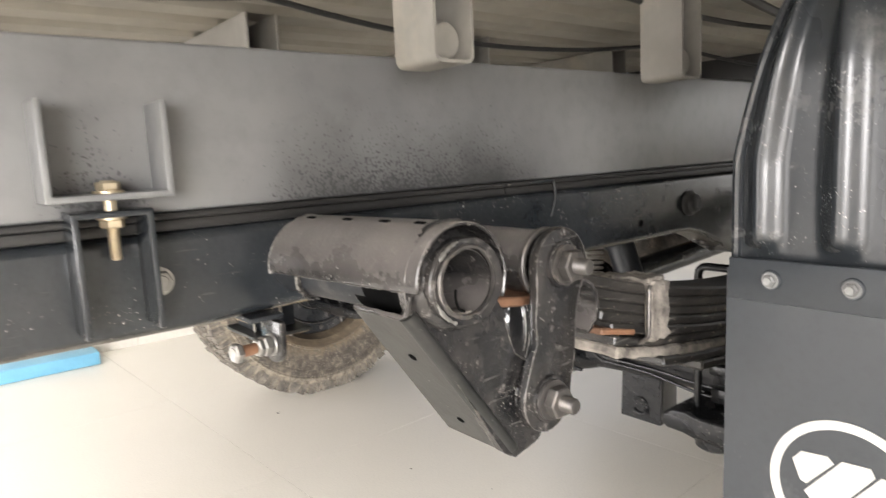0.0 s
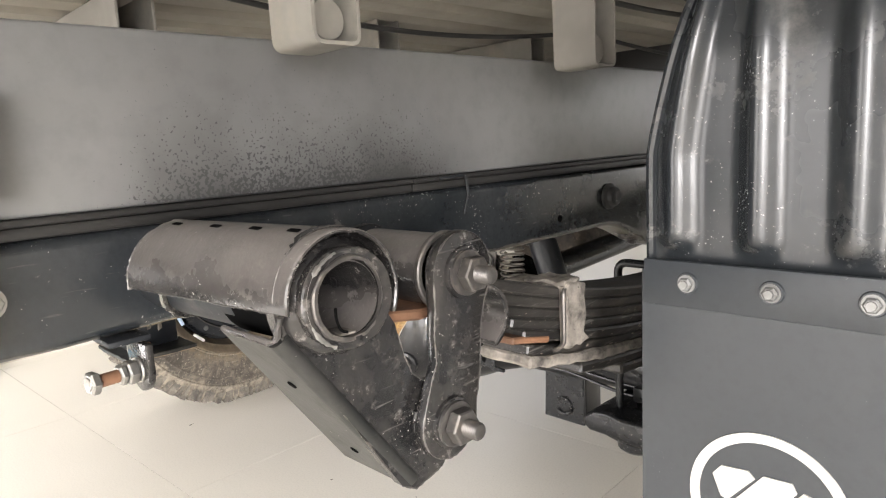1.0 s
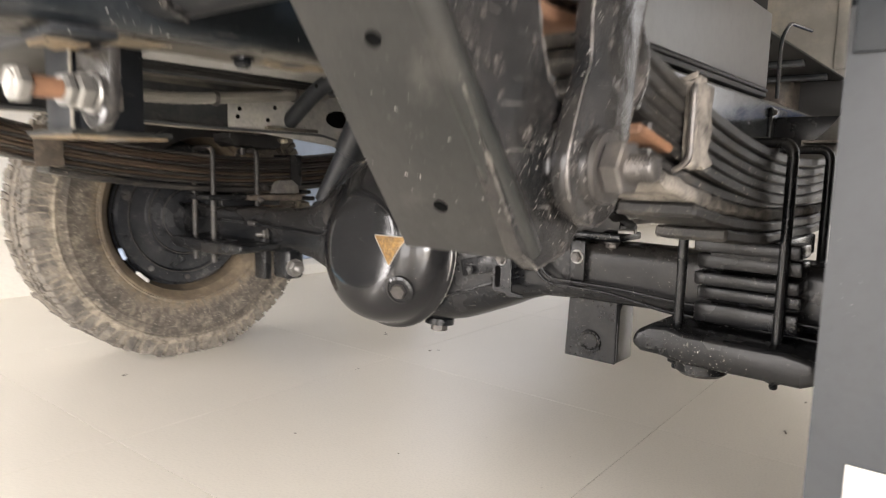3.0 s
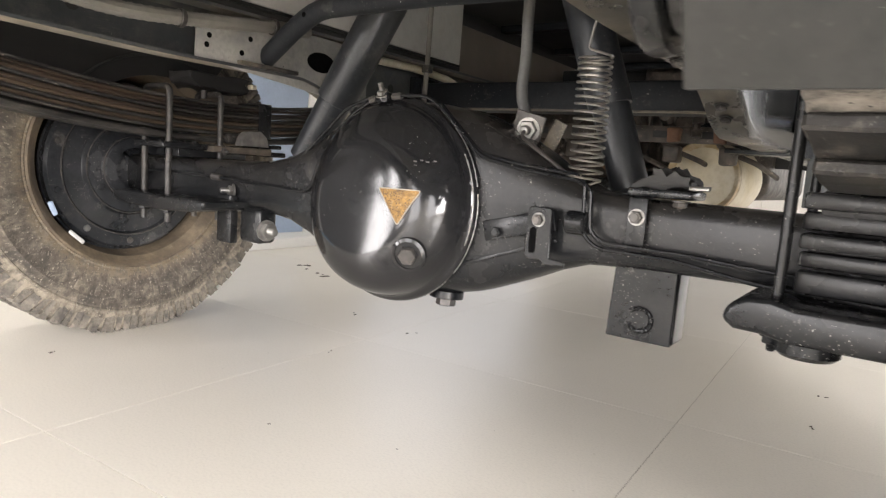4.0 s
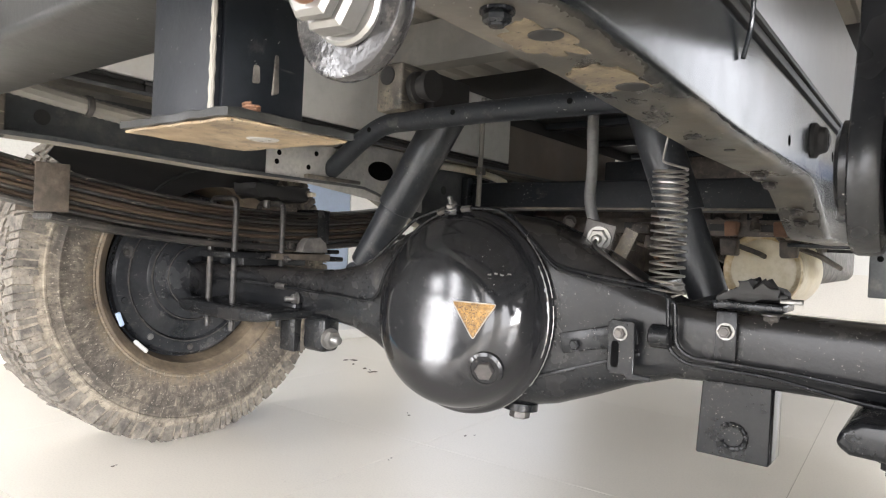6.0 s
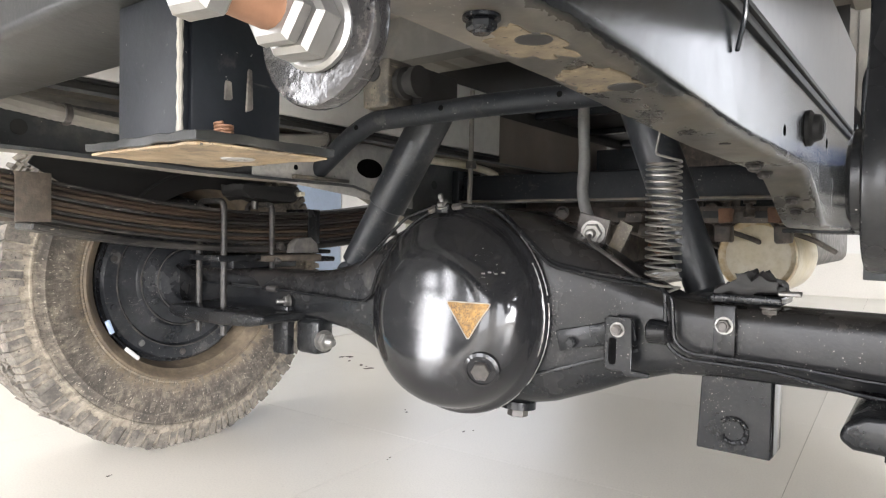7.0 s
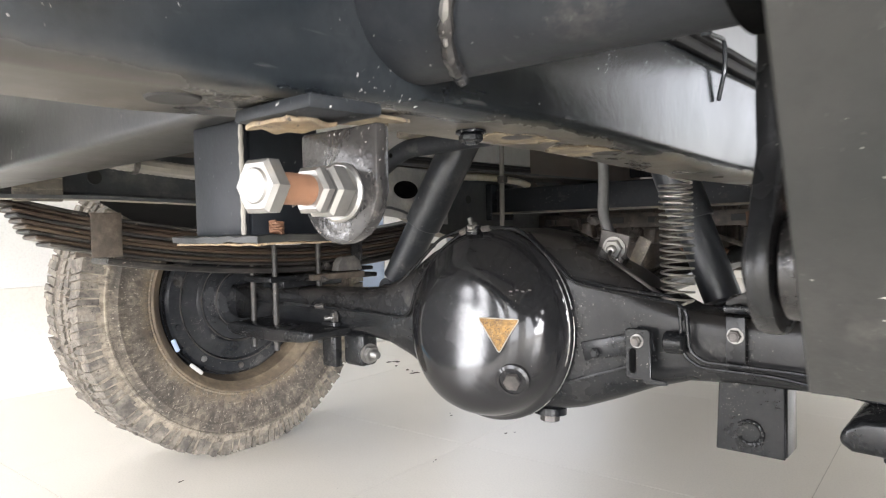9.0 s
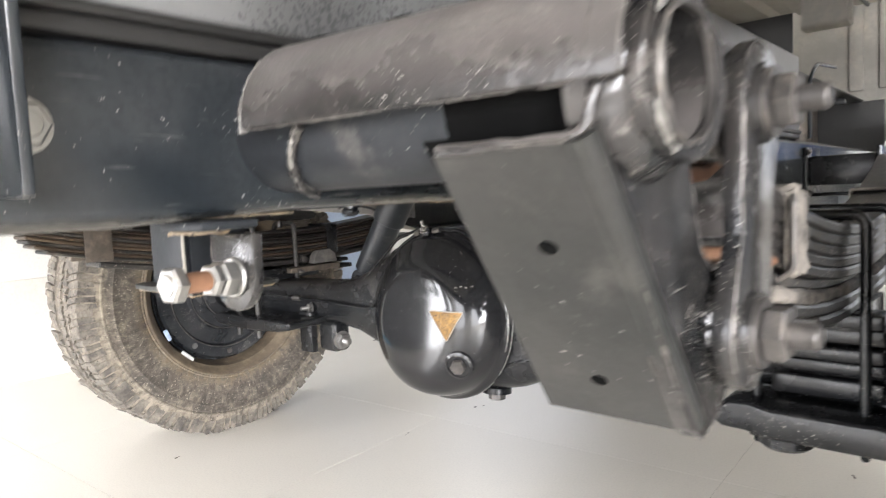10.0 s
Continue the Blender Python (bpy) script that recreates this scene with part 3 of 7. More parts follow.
def grid(fn, nu, nv):
    """An open sheet from fn(u, v), u and v from 0 to 1."""
    bm = B()
    V = [[bm.verts.new(fn(i / nu, j / nv)) for j in range(nv + 1)] for i in range(nu + 1)]
    for i in range(nu):
        for j in range(nv):
            bm.faces.new((V[i][j], V[i + 1][j], V[i + 1][j + 1], V[i][j + 1]))
    return bm


def thicken(bm, t):
    bmesh.ops.recalc_face_normals(bm, faces=bm.faces)
    bmesh.ops.solidify(bm, geom=bm.faces[:], thickness=t)
    return bm


def roughen(bm, amount, scale=30.0, seed=0.0):
    for v in bm.verts:
        v.co += amount * Vector((noise.noise(v.co * scale + Vector((seed, 0, 0))), noise.noise(v.co * scale + Vector((0, seed + 7, 0))), noise.noise(v.co * scale + Vector((0, 0, seed + 13)))))
    return bm


def scuffs(points, r, seed, keep=0.55):
    """Short irregular runs of bare metal along a worn edge."""
    rnd = random.Random(seed)
    fine = []
    pts = [Vector(p) for p in points]
    for a, b in zip(pts, pts[1:]):
        n = max(1, int((b - a).length / 0.003))
        fine += [a.lerp(b, i / n) for i in range(n)]
    radii = []
    while len(radii) < len(fine):
        n = rnd.randint(3, 11)
        bare = rnd.random() < keep
        radii += [r * (0.25 + 0.75 * rnd.random()) if bare else 0.0001 for _ in range(n)]
    return sweep(fine, radii[:len(fine)], 5)


# ---- the room ----
XL, XR, YB, YF, ZC = -3.25, 4.1, -4.4, 7.2, 3.3
floor = tagged(new("floor", finish("floor", box(XL - 0.2, XR + 0.2, YB - 0.2, YF + 0.2, -0.12, -0.0012, 0), M_GROUT)), "polished cream tiled showroom floor", "floor", kind="structure")
ground = tagged(new("ground", finish("ground", box(-60, 60, -60, 60, -0.4, -0.13, 0), M_GROUT)), "paved ground outside the showroom", "ground", kind="structure")
ceiling = tagged(new("ceiling", finish("ceiling", box(XL - 0.2, XR + 0.2, YB - 0.2, YF + 0.2, ZC, ZC + 0.15, 0), M_CEIL)), "plain white showroom ceiling", "ceiling", kind="structure")


def window_wall(name, axis, at, out, a0, a1, gaps, sill=0.4, top=2.75, doors=(), label="white wall with windows over a cream tiled base", paint=None, tile=None):
    """A wall along an axis with openings (a, b); out is the sign of its outer side."""
    t = 0.18 * out
    root = thing(name, label, "wall", kind="structure")
    paint, tile = paint or M_WALL, tile or M_SKIRT
    lo, hi = min(at, at + t), max(at, at + t)

    def piece(nm, a, b, z0, z1, m, inset=0.0):
        l2, h2 = (lo - inset, hi) if out > 0 else (lo, hi + inset)
        if axis == "y":
            part(nm, box(l2, h2, a, b, z0, z1, 0.001, 1), m, root)
        else:
            part(nm, box(a, b, l2, h2, z0, z1, 0.001, 1), m, root)

    n = max(1, round((a1 - a0) / 0.8))
    for i in range(n):
        p, q = a0 + (a1 - a0) * i / n, a0 + (a1 - a0) * (i + 1) / n
        cuts = [(p + 0.001, q - 0.001)]
        for ga, gb in doors:
            cuts = [c for a, b in cuts for c in ((a, min(b, ga)), (max(a, gb), b)) if c[1] - c[0] > 0.01]
        for a, b in cuts:
            piece("base_tile", a, b, 0.0, sill, tile, 0.012)
    edge = a0
    for p, q in gaps:
        if p > edge:
            piece("wall_panel", edge, p, sill, top, paint)
        edge = q
    if edge < a1:
        piece("wall_panel", edge, a1, sill, top, paint)
    piece("lintel", a0, a1, top, ZC, paint)
    for i, (p, q) in enumerate(gaps):
        is_door = (p, q) in doors
        w = tagged(new(("door_" if is_door else "window_") + name.split("_")[1] + "_%d" % (i + 1)), "wide open doorway framed in grey aluminium" if is_door else "tall window opening in grey aluminium, placed to let light in", "door" if is_door else "window", kind="structure")
        mid = at + t * 0.5
        low = 0.0 if (p, q) in doors else sill
        for nm, u0, u1, z0, z1 in (("window_frame", p, p + 0.05, low, top), ("window_frame", q - 0.05, q, low, top), ("window_frame", p + 0.05, q - 0.05, top - 0.05, top), ("window_sill", p + 0.05, q - 0.05, low - 0.012, low + 0.012)):
            bm = box(mid - 0.03, mid + 0.03, u0, u1, z0, z1, 0.003) if axis == "y" else box(u0, u1, mid - 0.03, mid + 0.03, z0, z1, 0.003)
            part(nm, bm, M_FRAME, w)
    return root


# Openings from y 3.3 and from y -4.2 are added for fill light.
window_wall("wall_west", "y", XL, -1, 0.0, YF, [(3.3, 5.9)])
# Out of view and coloured dark, so the cover mirrors a dark surround.
window_wall("wall_corner", "y", XL, -1, YB, 0.0, [(-4.2, -2.8), (-2.17, -1.43)], doors=[(-2.17, -1.43)], label="unseen wall kept dark for the cover's reflection, with an open doorway", paint=M_DARKWALL, tile=M_DARKWALL)
window_wall("wall_east", "y", XR, 1, YB, YF, [(-4.1, -1.9), (3.4, 5.9)])
window_wall("wall_south", "x", YB, -1, XL, XR, [(-2.0, 0.4), (2.0, 4.0)], sill=0.12)
window_wall("wall_north", "x", YF, 1, XL, XR, [(-0.1, 2.4)])

# ---- the truck: plan in metres, x to its right, y forward ----
CX = -1.178          # middle line
RX = -0.705          # outer face of the right frame rail
LX = 2 * CX - RX     # outer face of the left frame rail
AY, AZ = 1.19, 0.394  # axle
RAIL_Z0, RAIL_Z1, SILL_Z0, SILL_Z1 = 0.630, 0.740, 0.760, 0.931


def mirror(x, side):
    """x of the right side, or its mirror image on the left (side -1)."""
    return x if side > 0 else 2 * CX - x


def rail_z(y):
    """Bottom of the rail: level over the axle, then down to the deeper front part."""
    if y < 1.24:
        return RAIL_Z0 + 0.010 * max(0.0, min(1.0, (0.92 - y) / 0.30)) - 0.006 * max(0.0, min(1.0, (0.42 - y) / 0.12))
    s = min(1.0, (y - 1.24) / 0.27)
    return RAIL_Z0 - 0.077 * s * s * (3 - 2 * s)


def frame_rail(side):
    root = thing("frame_rail", "black painted steel channel frame rail, dusty underneath" if side > 0 else "black painted steel frame rail with a dusty lower flange", "frame rail", (mirror(RX, side), 1.2, RAIL_Z0), "truck frame rails")
    t, w, rc = 0.006, 0.062, 0.012
    ys = [-0.42 + 0.04 * i for i in range(87)]
    bm = B()
    rows = []
    for y in ys:
        z0, z1 = rail_z(y), RAIL_Z1
        ca = [(RX - rc + rc * math.sin(radians(18 * k)), z0 + rc - rc * math.cos(radians(18 * k))) for k in range(6)]
        cb = [(RX - rc + rc * math.cos(radians(18 * k)), z1 - rc + rc * math.sin(radians(18 * k))) for k in range(6)]
        prof = [(RX - w, z0)] + ca + cb + [(RX - w, z1), (RX - w, z1 - t), (RX - t - 0.008, z1 - t), (RX - t, z1 - t - 0.010), (RX - t, z0 + t + 0.008), (RX - t - 0.008, z0 + t), (RX - w, z0 + t)]
        rows.append([bm.verts.new((mirror(x, side), y, z)) for x, z in prof])
    n = len(rows[0])
    for a, b in zip(rows, rows[1:]):
        for k in range(n):
            bm.faces.new((a[k], a[(k + 1) % n], b[(k + 1) % n], b[k]))
    bm.faces.new(rows[0])
    bm.faces.new(list(reversed(rows[-1])))
    bmesh.ops.recalc_face_normals(bm, faces=bm.faces)
    bm.normal_update()
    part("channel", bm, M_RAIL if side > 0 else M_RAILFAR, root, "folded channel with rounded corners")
    return root


rail_right = frame_rail(1)
rail_left = frame_rail(-1)
# holes, plugs and fasteners of the right rail
# Dark discs stand in for the open holes.
for y, z, r in ((1.092, 0.663, 0.007), (0.05, 0.69, 0.008), (1.45, 0.69, 0.009)):
    part("hole_plug", rod((RX - 0.004, y, z), (RX + 0.0006, y, z), r, 16), M_HOLE, rail_right, "dark round hole")
for y, r in ((0.537, 0.011), (0.665, 0.0125), (0.30, 0.011), (0.93, 0.006)):
    part("hole_plug", rod((RX - 0.026, y, rail_z(y) - 0.0009), (RX - 0.026, y, rail_z(y) + 0.003), r, 18), M_STRIP, rail_right, "dark round hole under the flange")
for y, rx, ry in ((0.655, 0.024, 0.050), (0.545, 0.020, 0.034), (0.36, 0.022, 0.060)):
    n = 44
    wob = [noise.noise(Vector((3.1 * math.cos(2 * math.pi * i / n), 3.1 * math.sin(2 * math.pi * i / n), y * 20))) for i in range(n)]
    ring = [(RX - 0.033 + rx * (1 + 0.45 * wob[i]) * math.cos(2 * math.pi * i / n), y + ry * (1 + 0.45 * wob[i]) * math.sin(2 * math.pi * i / n)) for i in range(n)]
    ring = [(min(x, RX - 0.013), v) for x, v in ring]
    part("mud_stain", prism(ring, "z", rail_z(y) - 0.0006, rail_z(y) + 0.001, 0, 1), M_TANSTAIN, rail_right, "tan dried mud round the hole")
for y, x in ((1.140, -0.747), (1.252, -0.757), (1.362, -0.738), (1.400, -0.738)):
    bolt(rail_right, (x, y, rail_z(y) - 0.0005), (0, -0.25, -1), 0.009, True, mat=M_NUT)
bolt(rail_right, (RX - 0.028, 0.490, rail_z(0.490) - 0.0005), (0, 0, -1), 0.0075, True, mat=M_AXLE)
for y, z in ((0.62, 0.68), (0.80, 0.69), (1.62, 0.66)):
    part("hole_plug", rod((LX + 0.0055, y, z), (LX + 0.0068, y, z), 0.012, 16), M_RUBBER, rail_left, "dark round hole")
stud = part("rubber_stop", lathe([(0, 0), (0.025, 0), (0.025, 0.006), (0.0195, 0.010), (0.0175, 0.018), (0.013, 0.021), (0, 0.020)], (RX - 0.001, 1.254, 0.687), (1, 0, 0), 28), M_RUBBER, rail_right, "black rubber stop on the web")
part("cap", lathe([(0, 0), (0.009, 0), (0.008, 0.003), (0.004, 0.002), (0, 0.002)], (RX + 0.0185, 1.254, 0.687), (1, 0, 0), 18), M_RUBBER, stud)

for side in (1, -1):
    st = thing("rubber_strip", "dark rubber packing strip lying between rail and sill", "rubber strip", (mirror(RX, side), 0.7, RAIL_Z1), "truck packing strips")
    for nm, z0, z1, out in (("strip", RAIL_Z1 + 0.0005, RAIL_Z1 + 0.012, 0.0), ("ledge", RAIL_Z1 + 0.0122, SILL_Z0 - 0.0005, 0.0035)):
        for y0, y1 in ((-0.42, 0.748), (0.7495, 1.86)):
            xa, xb = sorted((mirror(RX + out, side), mirror(RX - 0.062, side)))
            part(nm, box(xa, xb, y0, y1, z0, z1, 0.003), M_STRIP, st)
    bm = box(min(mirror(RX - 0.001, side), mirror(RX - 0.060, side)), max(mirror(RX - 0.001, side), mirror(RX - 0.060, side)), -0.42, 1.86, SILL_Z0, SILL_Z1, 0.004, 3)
    solid("body_sill", bm, M_GREYSPRAY if side > 0 else M_LIFTEDGREY, "grey painted steel body sill with black overspray specks" if side > 0 else "grey painted steel body sill, dusty, colour lightened for bounce light", "body sill", "truck body sills")

# spring clip wire that hangs over the packing strip
solid("wire_clip", sweep(rounded([(RX - 0.02, 0.80, SILL_Z0 - 0.006), (RX + 0.008, 0.80, SILL_Z0 - 0.004), (RX + 0.010, 0.845, SILL_Z0 - 0.002), (RX + 0.0075, 0.852, SILL_Z0 - 0.03), (RX + 0.003, 0.846, 0.700)], 0.008), 0.0022, 8), M_CHASSIS,
      "thin black wire clip hooked over the strip", "wire clip")


# ---- body mount at the rear of the right rail ----
def body_mount():
    root = thing("body_mount", "pair of welded U brackets joined by a yellow zinc bolt", "body mount", (RX, 0.205, 0.76))

    def u_bracket(nm, y0, y1, z0, z1, depth, open_up, mat):
        t = 0.006
        u = [(y0, z1), (y0, z0), (y1, z0), (y1, z1), (y1 - t, z1), (y1 - t, z0 + t), (y0 + t, z0 + t), (y0 + t, z1)]
        if not open_up:
            u = [(y, z0 + z1 - z) for y, z in u]
        bm = prism(u, "x", RX - 0.001, RX + depth, 0.0015)
        return part(nm, bm, mat, root)

    u_bracket("upper_bracket", 0.150, 0.258, 0.778, 0.868, 0.052, True, M_GREY)
    u_bracket("lower_bracket", 0.168, 0.238, 0.652, 0.768, 0.048, False, M_CHASSIS)
    bolt(root, (RX + 0.024, 0.206, 0.784), (0, 0, 1), 0.011, True, mat=M_GOLDZINC)
    bolt(root, (RX + 0.024, 0.206, 0.762), (0, 0, -1), 0.011, False, 0.03, mat=M_GOLDZINC, name="nut")
    part("bolt_shank", rod((RX + 0.024, 0.206, 0.760), (RX + 0.024, 0.206, 0.786), 0.0058, 14), M_GOLDZINC, root)
    bolt(root, (RX - 0.0005, 0.248, 0.690), (1, 0, 0), 0.012, True, mat=M_ZINC)


body_mount()


# ---- rear spring hanger on the right rail ----
HY, HZ = 0.432, 0.692    # pipe of the hanger
EY, EZ = 0.554, 0.690    # eye of the spring
PY, PZ = 0.532, 0.557    # lower pin of the shackle


def spring_hanger():
    root = thing("spring_hanger", "black welded steel spring hanger on the rail, scuffed and dusty", "spring hanger", (RX, HY, HZ))
    def skew(bm, k=0.075):
        for v in bm.verts:
            v.co.y += k * (v.co.x + 0.44)
        return bm

    # Coloured black so that the gap under the cover looks unlit.
    part("inner_pipe", skew(pipe((-0.5555, HY + 0.004, HZ), (-0.4645, HY + 0.004, HZ), 0.0440, 0.0302, 40)), M_HOLE, root, "inner pipe coloured black for the dark of the gap")
    part("cross_pipe", roughen(skew(pipe((-0.464, HY - 0.001, HZ), (-0.430, HY - 0.004, HZ + 0.001), 0.0395, 0.0305, 64)), 0.0011, 85), M_BRACKET, root, "short open pipe with a bare rim")
    part("pipe_liner", skew(pipe((-0.60, HY + 0.004, HZ), (-0.434, HY - 0.004, HZ), 0.0300, 0.0290, 32)), M_SHELL, root, "dusty grey bore")
    part("pipe_lip", roughen(skew(pipe((-0.4320, HY - 0.004, HZ + 0.001), (-0.4283, HY - 0.004, HZ + 0.001), 0.0335, 0.0296, 64)), 0.0013, 110), M_NUT, root, "worn bright rim of the pipe")
    # Disc coloured black for the darkness deep in the bore.
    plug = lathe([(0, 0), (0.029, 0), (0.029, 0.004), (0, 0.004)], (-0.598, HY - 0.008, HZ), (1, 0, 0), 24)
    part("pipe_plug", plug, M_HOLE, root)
    part("spacer_pipe", skew(pipe((RX - 0.001, HY, HZ), (-0.536, HY, HZ), 0.0405, 0.034, 40)), M_MATTE, root, "black pipe between rail and bracket")
    # rounded shell over the pipe
    R, t = 0.0535, 0.004
    a0, a1 = 184, -25
    out = arc(HY, HZ, R, a0, a1, 30)
    inn = arc(HY, HZ, R - t, a1, a0, 30)
    part("shell", skew(prism(out + inn, "x", -0.668, -0.4385, 0.0012, 1), 0.117), M_SHELL, root, "dusty curved cover of black steel")
    fillet = lathe([(0.0560, 0.0), (0.0560, 0.0145), (0.0515, 0.0140), (0.0485, 0.0085), (0.0470, 0.0025), (0.0465, 0.0)], (-0.4535, HY, HZ), (1, 0, 0), 90, closed=True)
    for v in list(fillet.verts):
        q = math.degrees(math.atan2(v.co.z - HZ, v.co.y - HY))
        if -172 < q < -28:
            fillet.verts.remove(v)
    for v in fillet.verts:
        if math.hypot(v.co.y - HY, v.co.z - HZ) > 0.0494:
            k = 0.0490 / math.hypot(v.co.y - HY, v.co.z - HZ)
            v.co.y, v.co.z = HY + (v.co.y - HY) * k, HZ + (v.co.z - HZ) * k
    part("shell_weld", roughen(fillet, 0.0028, 130), M_BRACKET, root, "rough black weld inside the cover's end")
    part("shell_edge", scuffs([(x, HY + 0.117 * (x + 0.44) - 0.0515, HZ - 0.0040) for x in (-0.667, -0.60, -0.52, -0.4395)], 0.0011, 31, 0.8), M_NUT, root, "bare lower edge of the cover")

    def bead(x, cy, cz, r, a0, a1, thick, seed):
        rr = random.Random(seed)
        n = 70
        pts, rs = [], []
        for i in range(n + 1):
            q = radians(a0 + (a1 - a0) * i / n)
            j = r + 0.0009 * rr.uniform(-1, 1)
            pts.append((x + 0.0006 * rr.uniform(-1, 1), cy + j * math.cos(q), cz + j * math.sin(q)))
            rs.append(thick * (0.62 + 0.06 * (i % 2) + 0.55 * rr.random()))
        return sweep(pts, rs, 8)

    part("rail_weld", bead(-0.668, HY - 0.0267, HZ, 0.0518, 186, -30, 0.0021, 1), M_DUSTGREY, root, "rough worn end of the cover")
    rim = arc(HY - 0.0267, HZ, 0.0525, 186, 120, 20)
    part("worn_edge", scuffs([(-0.6690, y, z) for y, z in rim], 0.0018, 41, 0.75), M_ZINC, root, "bare worn end of the cover")
    part("cover_web", skew(prism(arc(HY, HZ, 0.0488, 80, -20, 14) + arc(HY, HZ, 0.0445, -20, 80, 14), "x", RX + 0.001, -0.660, 0.001, 1)), M_BRACKET, root)
    strip = []
    for i in range(30):
        q, x = radians(184 + 84 * i / 29), -0.640 - 0.036 * (i / 29) ** 0.7
        strip.append((x, HY + 0.075 * (x + 0.44) + 0.0425 * math.cos(q), HZ + 0.0425 * math.sin(q)))
    part("pipe_weld", roughen(sweep(strip, [0.0034 + 0.0005 * math.sin(1.1 * i) for i in range(30)], 8), 0.0012, 90), M_SHELL, root, "pale rough weld at the pipe's end")
    part("bare_weld", scuffs([(x + 0.0015, y - 0.0030, z) for x, y, z in strip], 0.0022, 37, 0.6), M_ZINC, root, "pale weld bits for bare metal and highlights")
    ring = lathe([(0.0385, 0.0), (0.0475, 0.0), (0.0468, 0.0035), (0.0440, 0.0085), (0.0415, 0.0120), (0.0392, 0.0140)], (-0.4535, HY - 0.001, HZ), (1, 0, 0), 110, closed=True)
    part("ring_weld", roughen(roughen(ring, 0.0022, 60), 0.0014, 160), M_BRACKET, root, "thick weld bead around the pipe")
    for x in (-0.645, -0.582, -0.525, -0.476):
        q = radians(104)
        c = (x, HY + 0.117 * (x + 0.44) + (R + 0.0003) * math.cos(q), HZ + (R + 0.0003) * math.sin(q))
        part("slot", turn(box(-0.0075, 0.0075, -0.0026, 0.0026, -0.0006, 0.0006, 0.0005, 1), Matrix.Translation(c) @ Matrix.Rotation(q - math.pi / 2, 4, "X")), M_HOLE, root, "narrow dark slot")
    # two side plates and the sloping web between them
    outer = [(0.486, 0.508), (0.502, 0.4985), (0.536, 0.507), (0.562, 0.538), (0.565, 0.560), (0.558, 0.582), (0.545, 0.592), (0.522, 0.594), (0.506, 0.606), (0.498, 0.625), (0.490, 0.655)]
    outer += arc(HY, HZ, 0.0545, -25, 90, 13)
    rest = arc(HY - 0.0004, HZ, 0.0545, 90, 208, 13)
    bore = arc(HY + 0.003, HZ, 0.033, 90, -269.5, 40)
    front = prism(outer + bore + rest, "x", -0.464, -0.453, 0, 1)
    wear = [(-0.4532, y, z) for y, z in outer + rest]
    part("worn_edge", scuffs(wear + wear[:1], 0.0011, 21), M_NUT, root, "bare worn edge")
    part("side_plate", front, M_BRACKET, root, "thick rounded black plate, scratched")
    p0, p1 = Vector((0.3755, 0.6635)), Vector((0.4940, 0.5030))
    d = (p1 - p0).normalized()
    n = Vector((-d.y, d.x)) * -1
    th = 0.006
    poly = [tuple(p0), tuple(p1), tuple(p1 - n * th), tuple(p0 - n * th)]
    web = prism(poly, "x", -0.5500, -0.4600, 0.001, 1)
    for v in web.verts:
        if v.co.x < -0.53:
            v.co.x += 0.012 * max(0.0, min(1.0, (v.co.z - 0.50) / 0.16))
    part("worn_edge", scuffs([(-0.532, p0.x - 0.0008, p0.y + 0.0006), (-0.4585, p0.x - 0.0008, p0.y + 0.0006)], 0.0009, 23, 0.8), M_NUT, root, "bare worn edge")
    part("web_plate", web, M_WEB, root, "flat sloping plate with small holes")
    lip = rounded([(-0.534, p0.x + 0.001, p0.y + 0.002), (-0.4540, p0.x + 0.002, p0.y + 0.002), (-0.4495, HY - 0.051, HZ - 0.006)], 0.012)
    lip = [a.lerp(b, i / 6) for a, b in zip(lip, lip[1:]) for i in range(6)] + [lip[-1]]
    part("window_lip", roughen(sweep(lip, 0.0028, 8), 0.0016, 120), M_SHELL, root, "rolled rim of the dark gap")
    # Pale bits on the ring's left side put its white highlights into colour.
    part("bare_weld", scuffs([(-0.4300, HY - 0.0035 + 0.0375 * math.cos(radians(a)), HZ + 0.001 + 0.0375 * math.sin(radians(a))) for a in range(105, 252, 4)], 0.0026, 9, 0.7), M_ZINC, root, "pale weld bits for bare metal and highlights")
    flake = roughen(box(-0.456, -0.436, HY - 0.010, HY + 0.006, HZ - 0.0285, HZ - 0.0262, 0.0008, 1), 0.002, 120)
    part("paint_flake", flake, M_CRUST, root, "pale dry flakes in the bore")
    curl = rounded([(-0.437, HY - 0.012, HZ - 0.006), (-0.440, HY - 0.010, HZ - 0.016), (-0.438, HY - 0.008, HZ - 0.0245), (-0.436, HY - 0.003, HZ - 0.0265)], 0.006)
    part("paint_curl", sweep(curl, 0.0013, 6), M_HOLE, root, "black curl of paint in the bore")
    bend = []
    for i in range(12):
        bend.append((-0.4590, *(p0.lerp(p1, i / 11) - n * 0.0078)))
    part("bend", sweep(bend, 0.0085, 12), M_WEB, root, "rounded bent edge")
    for (x, y, z), r in (((-0.494, 0.415, 0.619), 0.0042), ((-0.501, 0.479, 0.538), 0.0040)):
        s = (Vector((y, z)) - p0).dot(d)
        c = p0 + d * s
        v = Vector((0, n.x, n.y))
        h = lathe([(0, 0), (r, 0), (r, 0.0011), (0, 0.0011)], Vector((x, c.x, c.y)) - 0.0004 * v, v, 14)
        bmesh.ops.scale(h, vec=(1.25, 1, 1), space=Matrix.Translation((-x, 0, 0)), verts=h.verts)
        part("bolt_hole", h, M_HOLE, root, "small dark hole")
    part("boss", pipe((-0.5655, PY, PZ), (-0.449, PY, PZ), 0.027, 0.009, 28), M_BRACKET, root, "pin boss")
